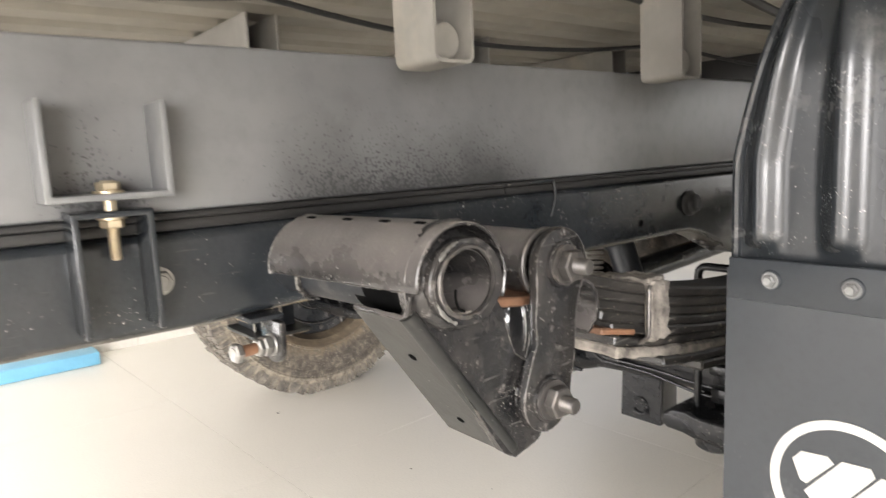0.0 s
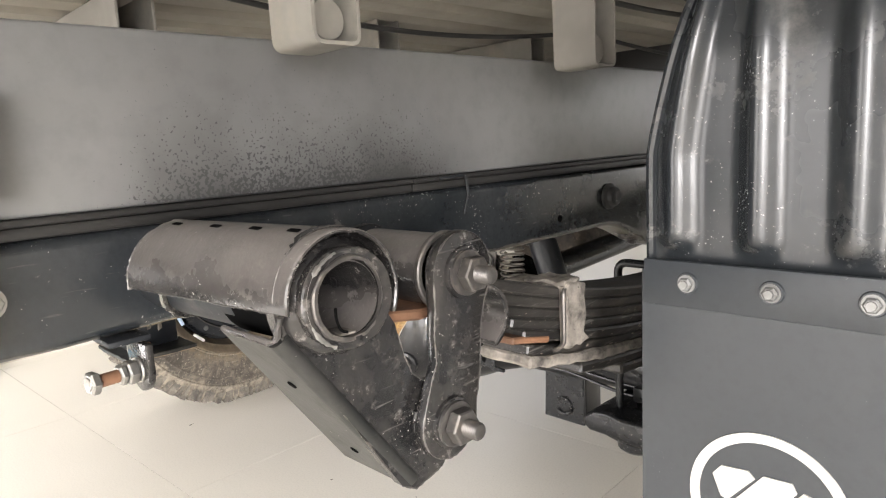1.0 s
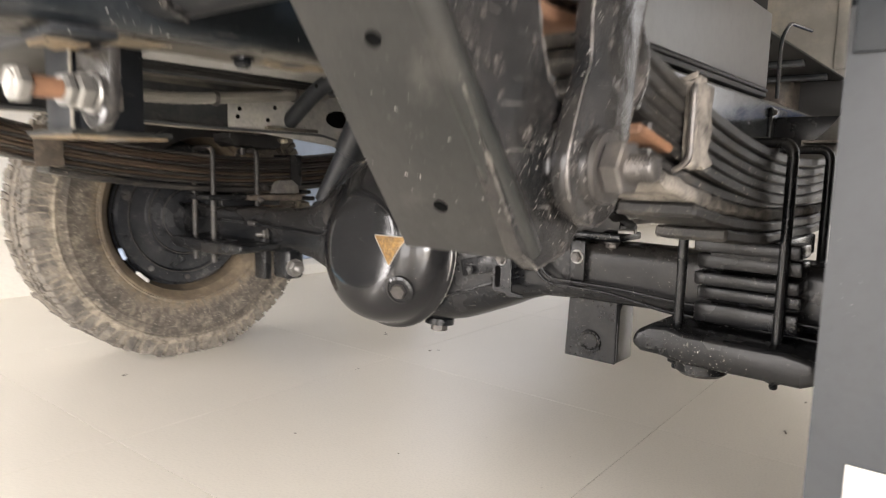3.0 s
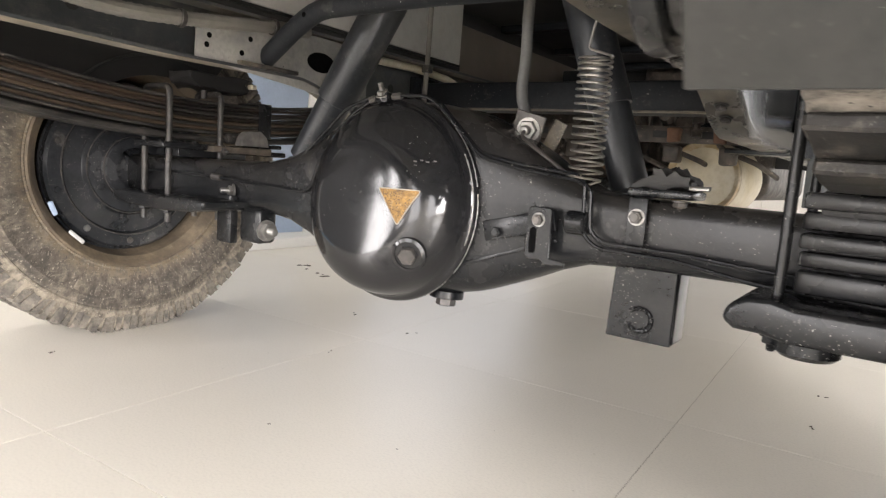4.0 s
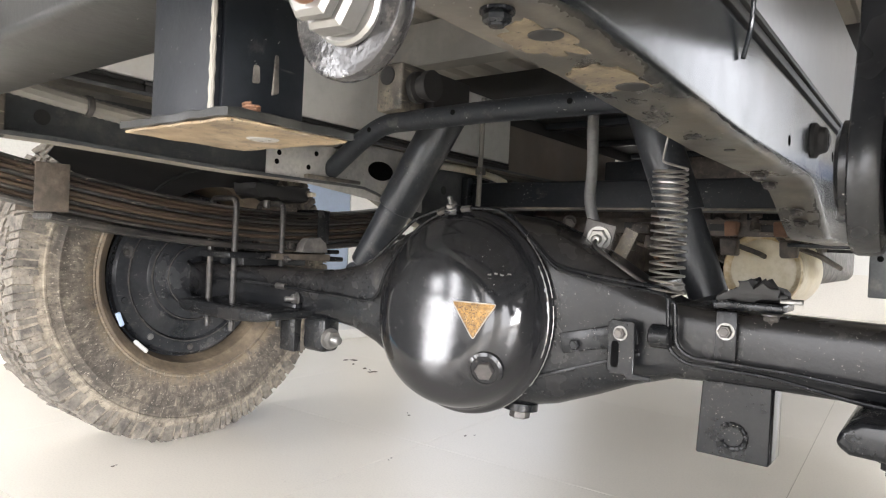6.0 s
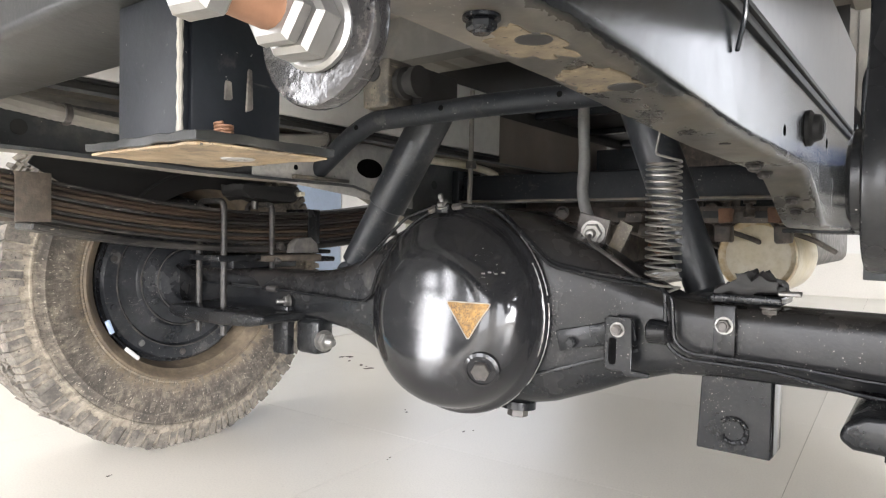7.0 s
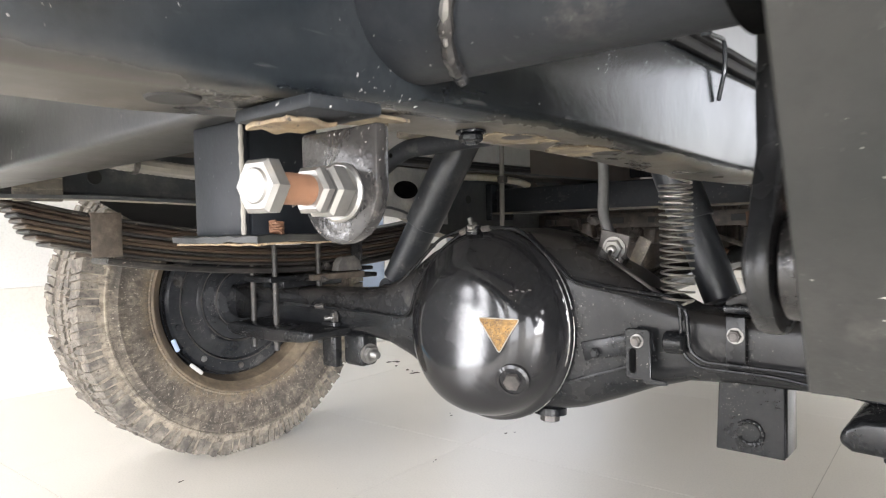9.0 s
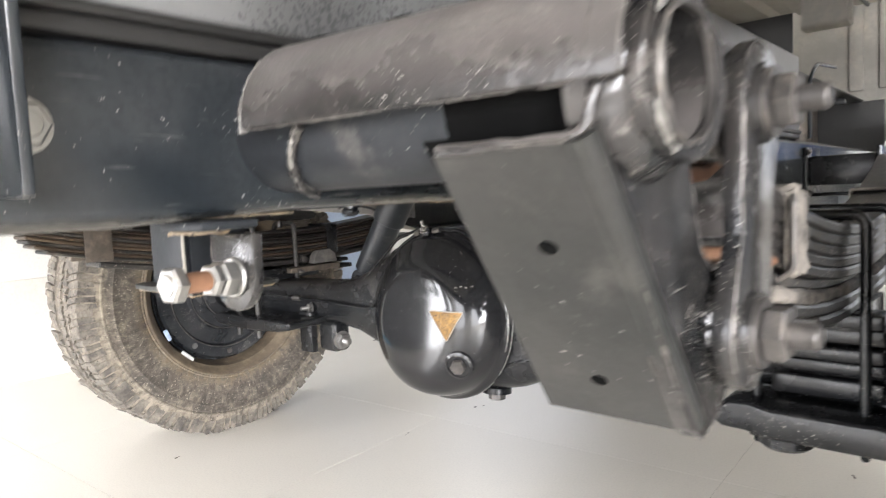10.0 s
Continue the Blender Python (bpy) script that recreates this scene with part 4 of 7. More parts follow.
    part("boss_weld", bead(-0.4495, PY, PZ, 0.0285, -60, 190, 0.0046, 4), M_BRACKET, root, "lumpy weld bead round the boss")
    return root


spring_hanger()


def shackle(side):
    dy = 0.0 if side > 0 else -0.30
    EY, PY = 0.554 + dy, 0.532 + dy
    root = thing("spring_shackle", "black forged spring shackle with two large nuts", "spring shackle", (mirror(-0.44, side), PY, PZ), "spring shackles")

    def outline(ro=0.0):
        pts = arc(EY + 0.004, EZ, 0.0375 + ro, -22, 176, 18)
        pts += [(EY - 0.033, EZ - 0.028), (EY - 0.036, EZ - 0.050), (EY - 0.035, EZ - 0.075), (PY - 0.020, PZ + 0.044), (PY - 0.029, PZ + 0.020)]
        pts += arc(PY, PZ, 0.0345 + ro, 165, 345, 16)
        pts += [(PY + 0.037, PZ + 0.016), (PY + 0.042, PZ + 0.038), (PY + 0.044, PZ + 0.062), (EY + 0.024, EZ - 0.052), (EY + 0.030, EZ - 0.032)]
        return pts

    for nm, xa, xb in (("outer_plate", -0.4465, -0.4335), ("inner_plate", -0.578, -0.566)):
        part(nm, prism(outline(), "x", min(mirror(xa, side), mirror(xb, side)), max(mirror(xa, side), mirror(xb, side)), 0.003, 2), M_BRACKET if nm == "outer_plate" else M_AXLE, root, "curved thick plate")
    s = 1 if side > 0 else -1
    xo = mirror(-0.4335, side)
    rim = [(xo - s * 0.0012, y, z) for y, z in outline(-0.0008)]
    part("worn_edge", scuffs(rim + rim[:1], 0.0012, 22), M_NUT, root, "bare worn edge")
    for y, z, nm in ((EY + 0.003, EZ, "upper"), (PY, PZ, "lower")):
        part("pin_washer", lathe([(0, 0), (0.024, 0), (0.0235, 0.0035), (0.015, 0.004), (0, 0.004)], (xo, y, z), (s, 0, 0), 26), M_BRACKET, root)
        bolt(root, (xo + s * 0.0035, y, z), (s, 0, 0), 0.0165, False, 0.015, mat=M_NUT, name="nut")
        part("pin", rod((mirror(-0.5775, side), y, z), (xo, y, z), 0.0085, 14), M_NUT, root)
        part("pin_head", lathe([(0, 0), (0.020, 0), (0.020, 0.004), (0.016, 0.006), (0, 0.006)], (mirror(-0.578, side), y, z + 0.002), (-s, 0, 0), 24), M_AXLE, root, "round pin head")
    return root


shackle(1)
shackle(-1)


# ---- leaf springs ----
def leaf_spring(side):
    xc = -0.510
    dy = 0.0 if side > 0 else -0.30
    EY = 0.554 + dy
    root = thing("leaf_spring", "stacked steel leaf spring, black and dusty, clamped to the axle" if side > 0 else "stacked brown rusty leaf spring, clamped to the axle", "leaf spring", (mirror(xc, side), AY, 0.48), "leaf springs")
    mat = M_SPRINGBLACK if side > 0 else M_SPRING
    w = 0.038

    def xs(a, b):
        p, q = mirror(a, side), mirror(b, side)
        return min(p, q), max(p, q)

    z0, bow, count = (0.582, 0.27, 5) if side > 0 else (0.575, 0.19, 9)

    def top(y):
        return z0 + bow * (y - AY) ** 2

    t = 0.0125 if side > 0 else 0.0079
    ends = [(0.585, 1.83), (0.615, 1.80), (0.632, 1.74), (0.640, 1.72), (0.648, 1.70), (0.655, 1.66), (0.86, 1.50), (0.93, 1.44), (1.00, 1.37)]
    if side > 0:
        ends = [(0.585, 1.83), (0.640, 1.80), (0.662, 1.74), (0.672, 1.72), (0.690, 1.68)]
    else:
        ends[6:] = [(0.66, 1.64), (0.67, 1.60), (0.69, 1.56)]
    for k, (ya, yb) in enumerate(ends[:count]):
        ya += dy * (1 if k < 2 else 0.3)
        n = 22
        line = [(ya + (yb - ya) * i / n, top(ya + (yb - ya) * i / n) - (t + 0.0006) * k) for i in range(n + 1)]
        off = (0.0018 if side > 0 else 0.0042) * math.sin(5.3 * k + 1.0)
        if side < 0:
            line = [(y, z + 0.0006 * math.sin(9 * y + 2.3 * k)) for y, z in line]
        a, b = xs(xc - w + off, xc + w + off)
        bm = ribbon(line, a, b, t if side > 0 else t * (0.97 + 0.06 * math.sin(3.7 * k)), 0.0025)
        part("leaf", bm, M_SPRINGBLACK if side < 0 and k in (0, 3, 6, 8) else mat, root)
    # thick helper leaf with a rough end, under the long leaves
    n = 30
    y0, y1 = 0.700, 1.66
    line = []
    for i in range(n + 1):
        y = y0 + (y1 - y0) * i / n
        line.append((y, top(y) - (t + 0.0006) * (5 if side > 0 else 9) - (0.001 + 0.016 * min(1.0, abs(y - AY) / 0.45) if side > 0 else 0.004)))
    a, b = xs(xc - w - 0.001, xc + w + 0.001)
    for k in range(3 if side > 0 else 1):
        ln = [(y, z - 0.0145 * k) for y, z in line[3 * k:n + 1 - 3 * k]]
        bm = ribbon(ln, a, b, 0.0135, 0.003)
        if side > 0:
            bmesh.ops.subdivide_edges(bm, edges=[e for e in bm.edges if e.calc_length() > 0.03], cuts=3, use_grid_fill=True)
            roughen(bm, 0.0030 if k == 0 else 0.0012, 55, 3 * k)
        part("helper_leaf", bm, (M_CRUST if k == 0 else M_SPRINGBLACK) if side > 0 else M_SPRINGBLACK, root, "thick lower leaf crusted with dry mud" if k == 0 and side > 0 else "thick lower leaf")
    if side > 0:
        # Invented filler: keeps the gap dark where the bright floor would show through.
        filler = [(y, z + 0.0122) for y, z in line]
        part("leaf", ribbon(filler, xc - w + 0.004, xc + w - 0.004, 0.0118, 0.002), M_SPRINGBLACK, root, "black filler that closes the gap over the helper leaf")
    # eye, bush and the wrapper that curls round it
    a, b = xs(xc - w - 0.006, xc + w + 0.022)
    part("eye", pipe((a, EY, EZ), (b, EY, EZ), 0.0335, 0.012, 32), M_SHELL, root, "dusty black spring eye")
    bx = mirror(xc + w + 0.016, side)
    part("bush", pipe((bx, EY, EZ), (bx + (0.006 if side > 0 else -0.006), EY, EZ), 0.037, 0.012, 28), M_NUT, root, "pale bush collar")
    a, b = xs(xc - w, xc + w)
    yw, zw = 0.612 + dy, 0.630
    wrap = arc(yw, zw, 0.034, 82, -70, 14) + arc(yw, zw, 0.0265, -70, 82, 14)
    wa, wb = xs(-0.510, -0.456)
    part("wrapper_leaf", prism(wrap, "x", wa, wb, 0.0025, 2), M_SHELL, root, "dark curled leaf end")
    # rebound clip
    for yc in (0.772 if side > 0 else 0.700, 1.56 if side > 0 else 1.337):
        hw = 0.019 if side > 0 or yc > 1 else 0.029
        zt, zb = top(yc), top(yc) - (5 if side > 0 else 9) * (t + 0.0006)
        p, q = xs(xc - w - 0.004, xc + w + 0.004)
        bm = box(p, q, yc - hw, yc + hw, zt + 0.0005, zt + 0.006, 0.002)
        merge(bm, box(p - 0.001, p + 0.0035, yc - hw, yc + hw, zb - 0.004, zt + 0.0055, 0.0018))
        merge(bm, box(q - 0.0035, q + 0.001, yc - hw, yc + hw, zb - 0.004, zt + 0.0055, 0.0018))
        part("rebound_clip", bm, M_CRUST if side > 0 else M_CLIPDUST if yc < 1 else M_AXLE, root, "bent steel rebound clip")
        if side > 0 and yc < 1:
            crust = box(q - 0.002, q + 0.007, yc - 0.020, yc + 0.022, zb - 0.004, zt + 0.006, 0.004, 3)
            bmesh.ops.subdivide_edges(crust, edges=[e for e in crust.edges if e.calc_length() > 0.012], cuts=5, use_grid_fill=True)
            part("clip_crust", roughen(crust, 0.0045, 95), M_CRUST, root, "dry mud caked on the clip")
            top_crust = box(xc - 0.010, q + 0.004, yc - 0.020, yc + 0.020, zt + 0.005, zt + 0.010, 0.002, 2)
            bmesh.ops.subdivide_edges(top_crust, edges=[e for e in top_crust.edges if e.calc_length() > 0.012], cuts=5, use_grid_fill=True)
            part("clip_crust", roughen(top_crust, 0.004, 95, 3), M_CRUST, root, "dry mud on the clip's top")
            line = [(q + 0.002, yc - 0.012, zt + 0.006), (q + 0.005, yc - 0.021, zt - 0.002), (q + 0.005, yc - 0.022, zb + 0.004), (q - 0.006, yc - 0.024, zb - 0.006), (q - 0.03, yc - 0.024, zb - 0.008)]
            part("clip_wire", sweep(rounded(line, 0.006), 0.0029, 8), M_NUT, root)
            part("rusty_end", ribbon([(0.668, zb + 0.030), (0.690, zb + 0.026), (0.735, zb + 0.016)], xc - 0.02, q - 0.003, 0.008, 0.002), M_RUST, root, "rusty leaf end beside the clip")
    a, b = xs(xc - w, xc + w)
    part("eye_tongue", ribbon([(y + dy, z) for y, z in ((0.482, 0.664), (0.50, 0.660), (0.54, 0.654), (0.575, 0.656), (0.60, 0.664))], a, b, 0.010, 0.002), M_RUST, root, "rusty inner leaf under the eye")
    part("centre_bolt", rod((mirror(xc, side), AY, 0.58), (mirror(xc, side), AY, 0.600), 0.008, 12), M_NUT, root)
    return root


def spring_clamp(side):
    """U-bolts over the spring, with the seat on the axle and the plate under it."""
    xc = -0.510
    root = thing("spring_clamp", "two steel U bolts over the spring with a thick lower plate", "U bolt clamp", (mirror(xc, side), AY, 0.31), "spring clamps")
    for y in (1.080, 1.300) if side > 0 else (1.075, 1.204):
        zt = (0.5955 if side > 0 else 0.5920) + 0.20 * (y - AY) ** 2
        la, lb = (xc - 0.075, xc + 0.052) if side > 0 else (xc - 0.047, xc + 0.047)
        pts = rounded([(mirror(la, side), y, 0.300), (mirror(la, side), y, zt), (mirror(lb, side), y, zt), (mirror(lb, side), y, 0.300)], 0.018, 7)
        part("u_bolt", sweep(pts, 0.0068, 12), M_AXLE if side > 0 else M_SPRINGBLACK, root, "round bar bent over the leaves")
    if side > 0:
        poly = [(-0.636, 0.320), (-0.630, 0.338), (-0.612, 0.349), (-0.585, 0.351), (-0.560, 0.345), (-0.44, 0.345), (-0.405, 0.338), (-0.400, 0.312), (-0.420, 0.303), (-0.565, 0.303), (-0.592, 0.309), (-0.622, 0.310)]
        part("lower_plate", prism(poly, "y", 1.040, 1.340, 0.007, 3), M_AXLE, root, "thick forged plate under the axle")
        for za, zb, ya in ((0.452, 0.471, 1.085), (0.428, 0.449, 1.100), (0.406, 0.424, 1.092), (0.384, 0.402, 1.108), (0.353, 0.380, 1.100)):
            part("axle_pad", box(-0.573, -0.440, ya, 1.139, za, zb, 0.004, 2), M_AXLE, root, "stepped black pad on the axle tube")
        part("plate_boss", lathe([(0, 0), (0.034, 0), (0.034, 0.012), (0.028, 0.017), (0, 0.017)], (-0.548, 1.075, 0.3045), (0, 0, -1), 24), M_AXLE, root)
    else:
        poly = [(-1.958, 0.350), (-1.950, 0.338), (-1.925, 0.333), (-1.77, 0.330), (-1.66, 0.336), (-1.615, 0.344), (-1.612, 0.362), (-1.66, 0.364), (-1.77, 0.362), (-1.90, 0.364), (-1.945, 0.362)]
        part("lower_plate", prism(poly, "y", 1.035, 1.335, 0.006, 3), M_AXLE, root, "thick worn plate under the axle")
    for y in (1.080, 1.300) if side > 0 else (1.075, 1.204):
        for dx in (-0.075, 0.052) if side > 0 else (-0.047, 0.047):
            bolt(root, (mirror(xc + dx, side), y, 0.3045 if side > 0 else 0.331), (0, 0, -1), 0.011, False, 0.008, mat=M_AXLE, name="nut")
    p, q = sorted((mirror(xc - 0.046, side), mirror(xc + 0.046, side)))
    part("seat", box(p, q, 1.10, 1.28, 0.444, 0.474 if side > 0 else 0.476, 0.003), M_AXLE, root)
    if side < 0:
        part("packing_plate", box(p - 0.004, q + 0.020, 1.050, 1.160, 0.462, 0.476, 0.003), M_AXLE, root, "black packing plate")
        part("packing_plate", roughen(box(p, q + 0.034, 1.163, 1.330, 0.459, 0.4745, 0.003), 0.0015, 60), M_CLIPDUST, root, "rusty brown packing plate")
        for za, zb, yb in ((0.4755, 0.4855, 1.368), (0.456, 0.468, 1.382)):
            part("plate_end", box(p + 0.004, q + 0.026, 1.333, yb, za, zb, 0.003), M_AXLE, root, "black end of a packing plate")
        wedge = [(1.243, 0.478), (1.326, 0.478), (1.318, 0.502), (1.300, 0.516), (1.262, 0.513), (1.248, 0.500)]
        part("wedge_block", roughen(prism(wedge, "x", q + 0.003, q + 0.030, 0.003, 2), 0.001, 70), M_DUSTGREY, root, "dusty grey wedge block")
        bolt(root, (q + 0.008, 1.222, 0.494), (1, 0, 0), 0.009, True, mat=M_NUT)
        bolt(root, (q + 0.036, 1.190, 0.462), (1, 0, 0), 0.007, False, 0.010, mat=M_NUT, name="nut")
    return root


for s in (1, -1):
    leaf_spring(s)
    spring_clamp(s)


# ---- rear axle ----
def rear_axle():
    root = thing("rear_axle", "black rear axle housing with domed differential cover", "rear axle", (CX, AY, 0.24))
    # housing: cross-sections along x, flat behind, deep in the middle: x, half height, middle z, rear y, front y
    secs = [(-2.10, 0.046, 0.394, 1.145, 1.235), (-1.66, 0.050, 0.395, 1.140, 1.240), (-1.56, 0.054, 0.397, 1.139, 1.243), (-1.49, 0.066, 0.400, 1.137, 1.255), (-1.43, 0.092, 0.403, 1.136, 1.275),
            (-1.37, 0.130, 0.406, 1.135, 1.30), (-1.31, 0.155, 0.408, 1.134, 1.32), (-1.24, 0.168, 0.409, 1.133, 1.33), (-1.17, 0.168, 0.409, 1.133, 1.33), (-1.10, 0.158, 0.407, 1.134, 1.32), (-1.04, 0.140, 0.404, 1.135, 1.31),
            (-0.97, 0.108, 0.400, 1.136, 1.29), (-0.91, 0.078, 0.397, 1.138, 1.265), (-0.85, 0.056, 0.395, 1.140, 1.243), (-0.78, 0.050, 0.394, 1.141, 1.240), (-0.26, 0.046, 0.394, 1.145, 1.235)]
    bm = B()
    rings = []
    fine = []
    for a, b in zip(secs, secs[1:]):
        for i in range(4):
            t = i / 4
            fine.append(tuple(p + (q - p) * t for p, q in zip(a, b)))
    fine.append(secs[-1])
    for x, h, zc, y0, y1 in fine:
        ring = []
        yc, hy = (y0 + y1) / 2, (y1 - y0) / 2
        for i in range(32):
            a = 2 * math.pi * i / 32
            c, s = math.cos(a), math.sin(a)
            e = 0.42
            ring.append(bm.verts.new((x, yc + hy * math.copysign(abs(c) ** e, c), zc + h * math.copysign(abs(s) ** e, s))))
        rings.append(ring)
    for a, b in zip(rings, rings[1:]):
        for i in range(32):
            bm.faces.new((a[i], a[(i + 1) % 32], b[(i + 1) % 32], b[i]))
    bm.faces.new(rings[0])
    bm.faces.new(list(reversed(rings[-1])))
    part("housing", bm, M_AXLETOP, root, "pressed steel banjo housing", 50)
    # gear carrier in front
    part("carrier", lathe([(0.165, 0), (0.17, 0.02), (0.15, 0.05), (0.11, 0.12), (0.075, 0.20), (0.06, 0.26), (0.075, 0.262), (0.075, 0.28), (0, 0.28)], (-1.19, 1.31, 0.409), (0, 1, 0), 36), M_AXLE, root, "cast gear carrier")
    # domed cover with a flange
    C = (-1.208, 1.136, 0.403)
    prof = [(0.170, 0.0), (0.1755, 0.0), (0.177, 0.003), (0.1755, 0.010), (0.172, 0.013), (0.167, 0.017), (0.1645, 0.025), (0.161, 0.036), (0.155, 0.0475), (0.146, 0.0580), (0.135, 0.0675), (0.124, 0.0748), (0.114, 0.0800), (0.107, 0.0826), (0.101, 0.0842), (0.094, 0.0853), (0.084, 0.0861), (0.066, 0.08685), (0.046, 0.0875), (0.023, 0.0878), (0, 0.0879)]
    def lean(r, z):
        """The cover is a little deeper at its foot than at its top."""
        return 0.11 * (z - C[2]) * max(0.0, min(1.0, (0.166 - r) / 0.018))

    cover = lathe(prof, C, (0, -1, 0), 96)
    for v in cover.verts:
        if v.co.y < C[1] - 0.02:
            v.co.y += lean(math.hypot(v.co.x - C[0], v.co.z - C[2]), v.co.z)
    part("cover", cover, M_GLOSS, root, "glossy black domed cover", 60)

    def dome(x, z):
        r = math.hypot(x - C[0], z - C[2])
        for (r0, h0), (r1, h1) in zip(prof[4:], prof[5:]):
            if r1 <= r <= r0:
                return C[1] - (h0 + (h1 - h0) * (r0 - r) / (r0 - r1 + 1e-9)) + lean(r, z)
        return C[1] - 0.0879 + lean(r, z)

    # Pale arcs on the right edge, for its scuffs and its highlight.
    for k, (a0, a1, rr) in enumerate(((-38, 8, 0.1768), (12, 46, 0.1768), (-62, -44, 0.1766), (-20, 30, 0.1722))):
        ring = [(C[0] + rr * math.cos(radians(a0 + (a1 - a0) * i / 24)), C[1] - (0.0058 if k < 3 else 0.0128), C[2] + rr * math.sin(radians(a0 + (a1 - a0) * i / 24))) for i in range(25)]
        part("scuffed_rim", sweep(ring, [0.0005 + 0.0009 * abs(math.sin(1.1 * i + k)) for i in range(25)], 6), M_ZINC, root, "pale flange edge for its scuffs and highlight")
    # triangular sticker, laid on the dome
    tri = [Vector((-1.173, 0.4275)), Vector((-1.090, 0.4285)), Vector((-1.1245, 0.3680))]
    st = B()
    n = 16
    idx = {}
    for i in range(n + 1):
        for j in range(n + 1 - i):
            p = tri[0] + (tri[1] - tri[0]) * i / n + (tri[2] - tri[0]) * j / n
            for c in tri:
                mid = (tri[0] + tri[1] + tri[2]) / 3
                near = (c - p).length
                if near < 0.008:
                    p = p + (mid - c).normalized() * 0.0035 * (1 - near / 0.008)
            idx[i, j] = st.verts.new((p.x, dome(p.x, p.y) - 0.0012, p.y))
    for i in range(n):
        for j in range(n - i):
            st.faces.new((idx[i, j], idx[i + 1, j], idx[i, j + 1]))
            if i + j < n - 1:
                st.faces.new((idx[i + 1, j], idx[i + 1, j + 1], idx[i, j + 1]))
    sticker = part("sticker", st, M_GOLD, root, "gold reflective triangle sticker")
    mid = (tri[0] + tri[1] + tri[2]) / 3
    edge = [mid + (p - mid) * 0.95 for p in tri]
    loop = rounded([(p.x, 0, p.y) for p in ((edge[0] + edge[1]) / 2, edge[1], edge[2], edge[0], (edge[0] + edge[1]) / 2)], 0.006)
    fine = [a.lerp(b, k / 4) for a, b in zip(loop, loop[1:]) for k in range(4)] + [loop[-1]]
    part("border", sweep([(p.x, dome(p.x, p.z) - 0.0012, p.z) for p in fine], [0.0006 + 0.0005 * abs(math.sin(0.9 * k)) for k in range(len(fine))], 6), M_GUSSET, sticker, "pale worn border")
    # filler plug in its boss, drain plug, breather
    f = (-1.106, dome(-1.106, 0.327) + 0.004, 0.327)
    boss = part("filler_boss", lathe([(0, 0), (0.029, 0), (0.028, 0.006), (0.023, 0.0085), (0.0225, 0.006), (0, 0.006)], f, (0.35, -1, -0.25), 28), M_GLOSS, root)
    part("filler_plug", hexagon(Vector(f) + Vector((0.35, -1, -0.25)).normalized() * 0.005, (0.35, -1, -0.25), 0.026, 0.011), M_NUT, boss, "hexagon filler plug")
    drain = part("drain_boss", lathe([(0, 0), (0.030, 0), (0.030, 0.012), (0.024, 0.014), (0, 0.014)], (-1.115, 1.185, 0.252), (0, -0.1, -1), 24), M_AXLE, root)
    part("drain_plug", hexagon((-1.115, 1.184, 0.239), (0, -0.1, -1), 0.030, 0.013), M_NUT, drain, "dusty drain plug")
    bolt(root, (-1.223, 1.108, 0.578), (0, -0.5, 1), 0.010, False, 0.012, mat=M_ZINC, name="breather")
    part("pipe_tee", box(-1.238, -1.210, 1.102, 1.128, 0.566, 0.584, 0.004), M_AXLE, root, "brake pipe tee")
    part("tee_union", rod((-1.208, 1.115, 0.577), (-1.188, 1.114, 0.579), 0.006, 6), M_NUT, root)
    part("tee_union", rod((-1.240, 1.115, 0.577), (-1.258, 1.114, 0.570), 0.006, 6), M_NUT, root)
    # left and right link brackets
    for nm, x0, x1, z0, z1 in (("left_bracket", -1.688, -1.640, 0.270, 0.372),):
        part(nm, box(x0, x1, 1.122, 1.140, z0, z1, 0.002), M_AXLE, root, "flat black bracket")
    part("bracket_web", box(-1.632, -1.565, 1.135, 1.185, 0.276, 0.352, 0.012, 4), M_AXLE, root)
    bolt(root, (-1.565, 1.155, 0.305), (1, -0.2, 0), 0.018, False, 0.018, mat=M_ZINC)
    bolt(root, (-1.657, 1.140, 0.381), (-0.4, -1, 0), 0.012, False, 0.016, mat=M_ZINC)
    # lower right lug with a welded nut ring
    lug = prism([(-0.816, 0.360), (-0.822, 0.236), (-0.726, 0.236), (-0.726, 0.360)], "y", 1.185, 1.1915, 0.0015, 1)
    part("lower_lug", lug, M_AXLE, root, "plate lug hanging under the tube")
    part("lug_flange", box(-0.7345, -0.7235, 1.187, 1.245, 0.237, 0.350, 0.005, 4), M_GLOSS, root)
    turns = [radians(-150 + 290 * i / 40) for i in range(41)]
    wr = sweep([(-0.773 + 0.017 * math.cos(a), 1.184, 0.268 + 0.017 * math.sin(a)) for a in turns], [0.0038 + 0.0008 * math.sin(2.4 * i) for i in range(41)], 8)
    part("ring_weld", roughen(wr, 0.0012, 90), M_AXLE, root, "ring of weld bead")
    # valve bracket on the housing
    part("arm", turn(box(-0.062, 0.062, -0.004, 0.004, -0.016, 0.016, 0.002), pose(-0.955, 1.131, 0.387, 0, -14, 0)), M_AXLE, root, "short flat arm")
    slotted = part("slotted_plate", prism([(-0.933, 0.416), (-0.928, 0.420), (-0.897, 0.420), (-0.893, 0.416), (-0.893, 0.346), (-0.868, 0.344), (-0.868, 0.338), (-0.900, 0.336), (-0.906, 0.342), (-0.928, 0.342), (-0.933, 0.347)], "y", 1.113, 1.119, 0.0012, 1), M_AXLE, root, "slotted plate")
    part("slot", prism(arc(-0.921, 0.384, 0.0055, 0, 180, 8) + arc(-0.921, 0.356, 0.0055, 180, 360, 8), "y", 1.1124, 1.1134, 0, 1), M_HOLE, slotted, "dark long slot")
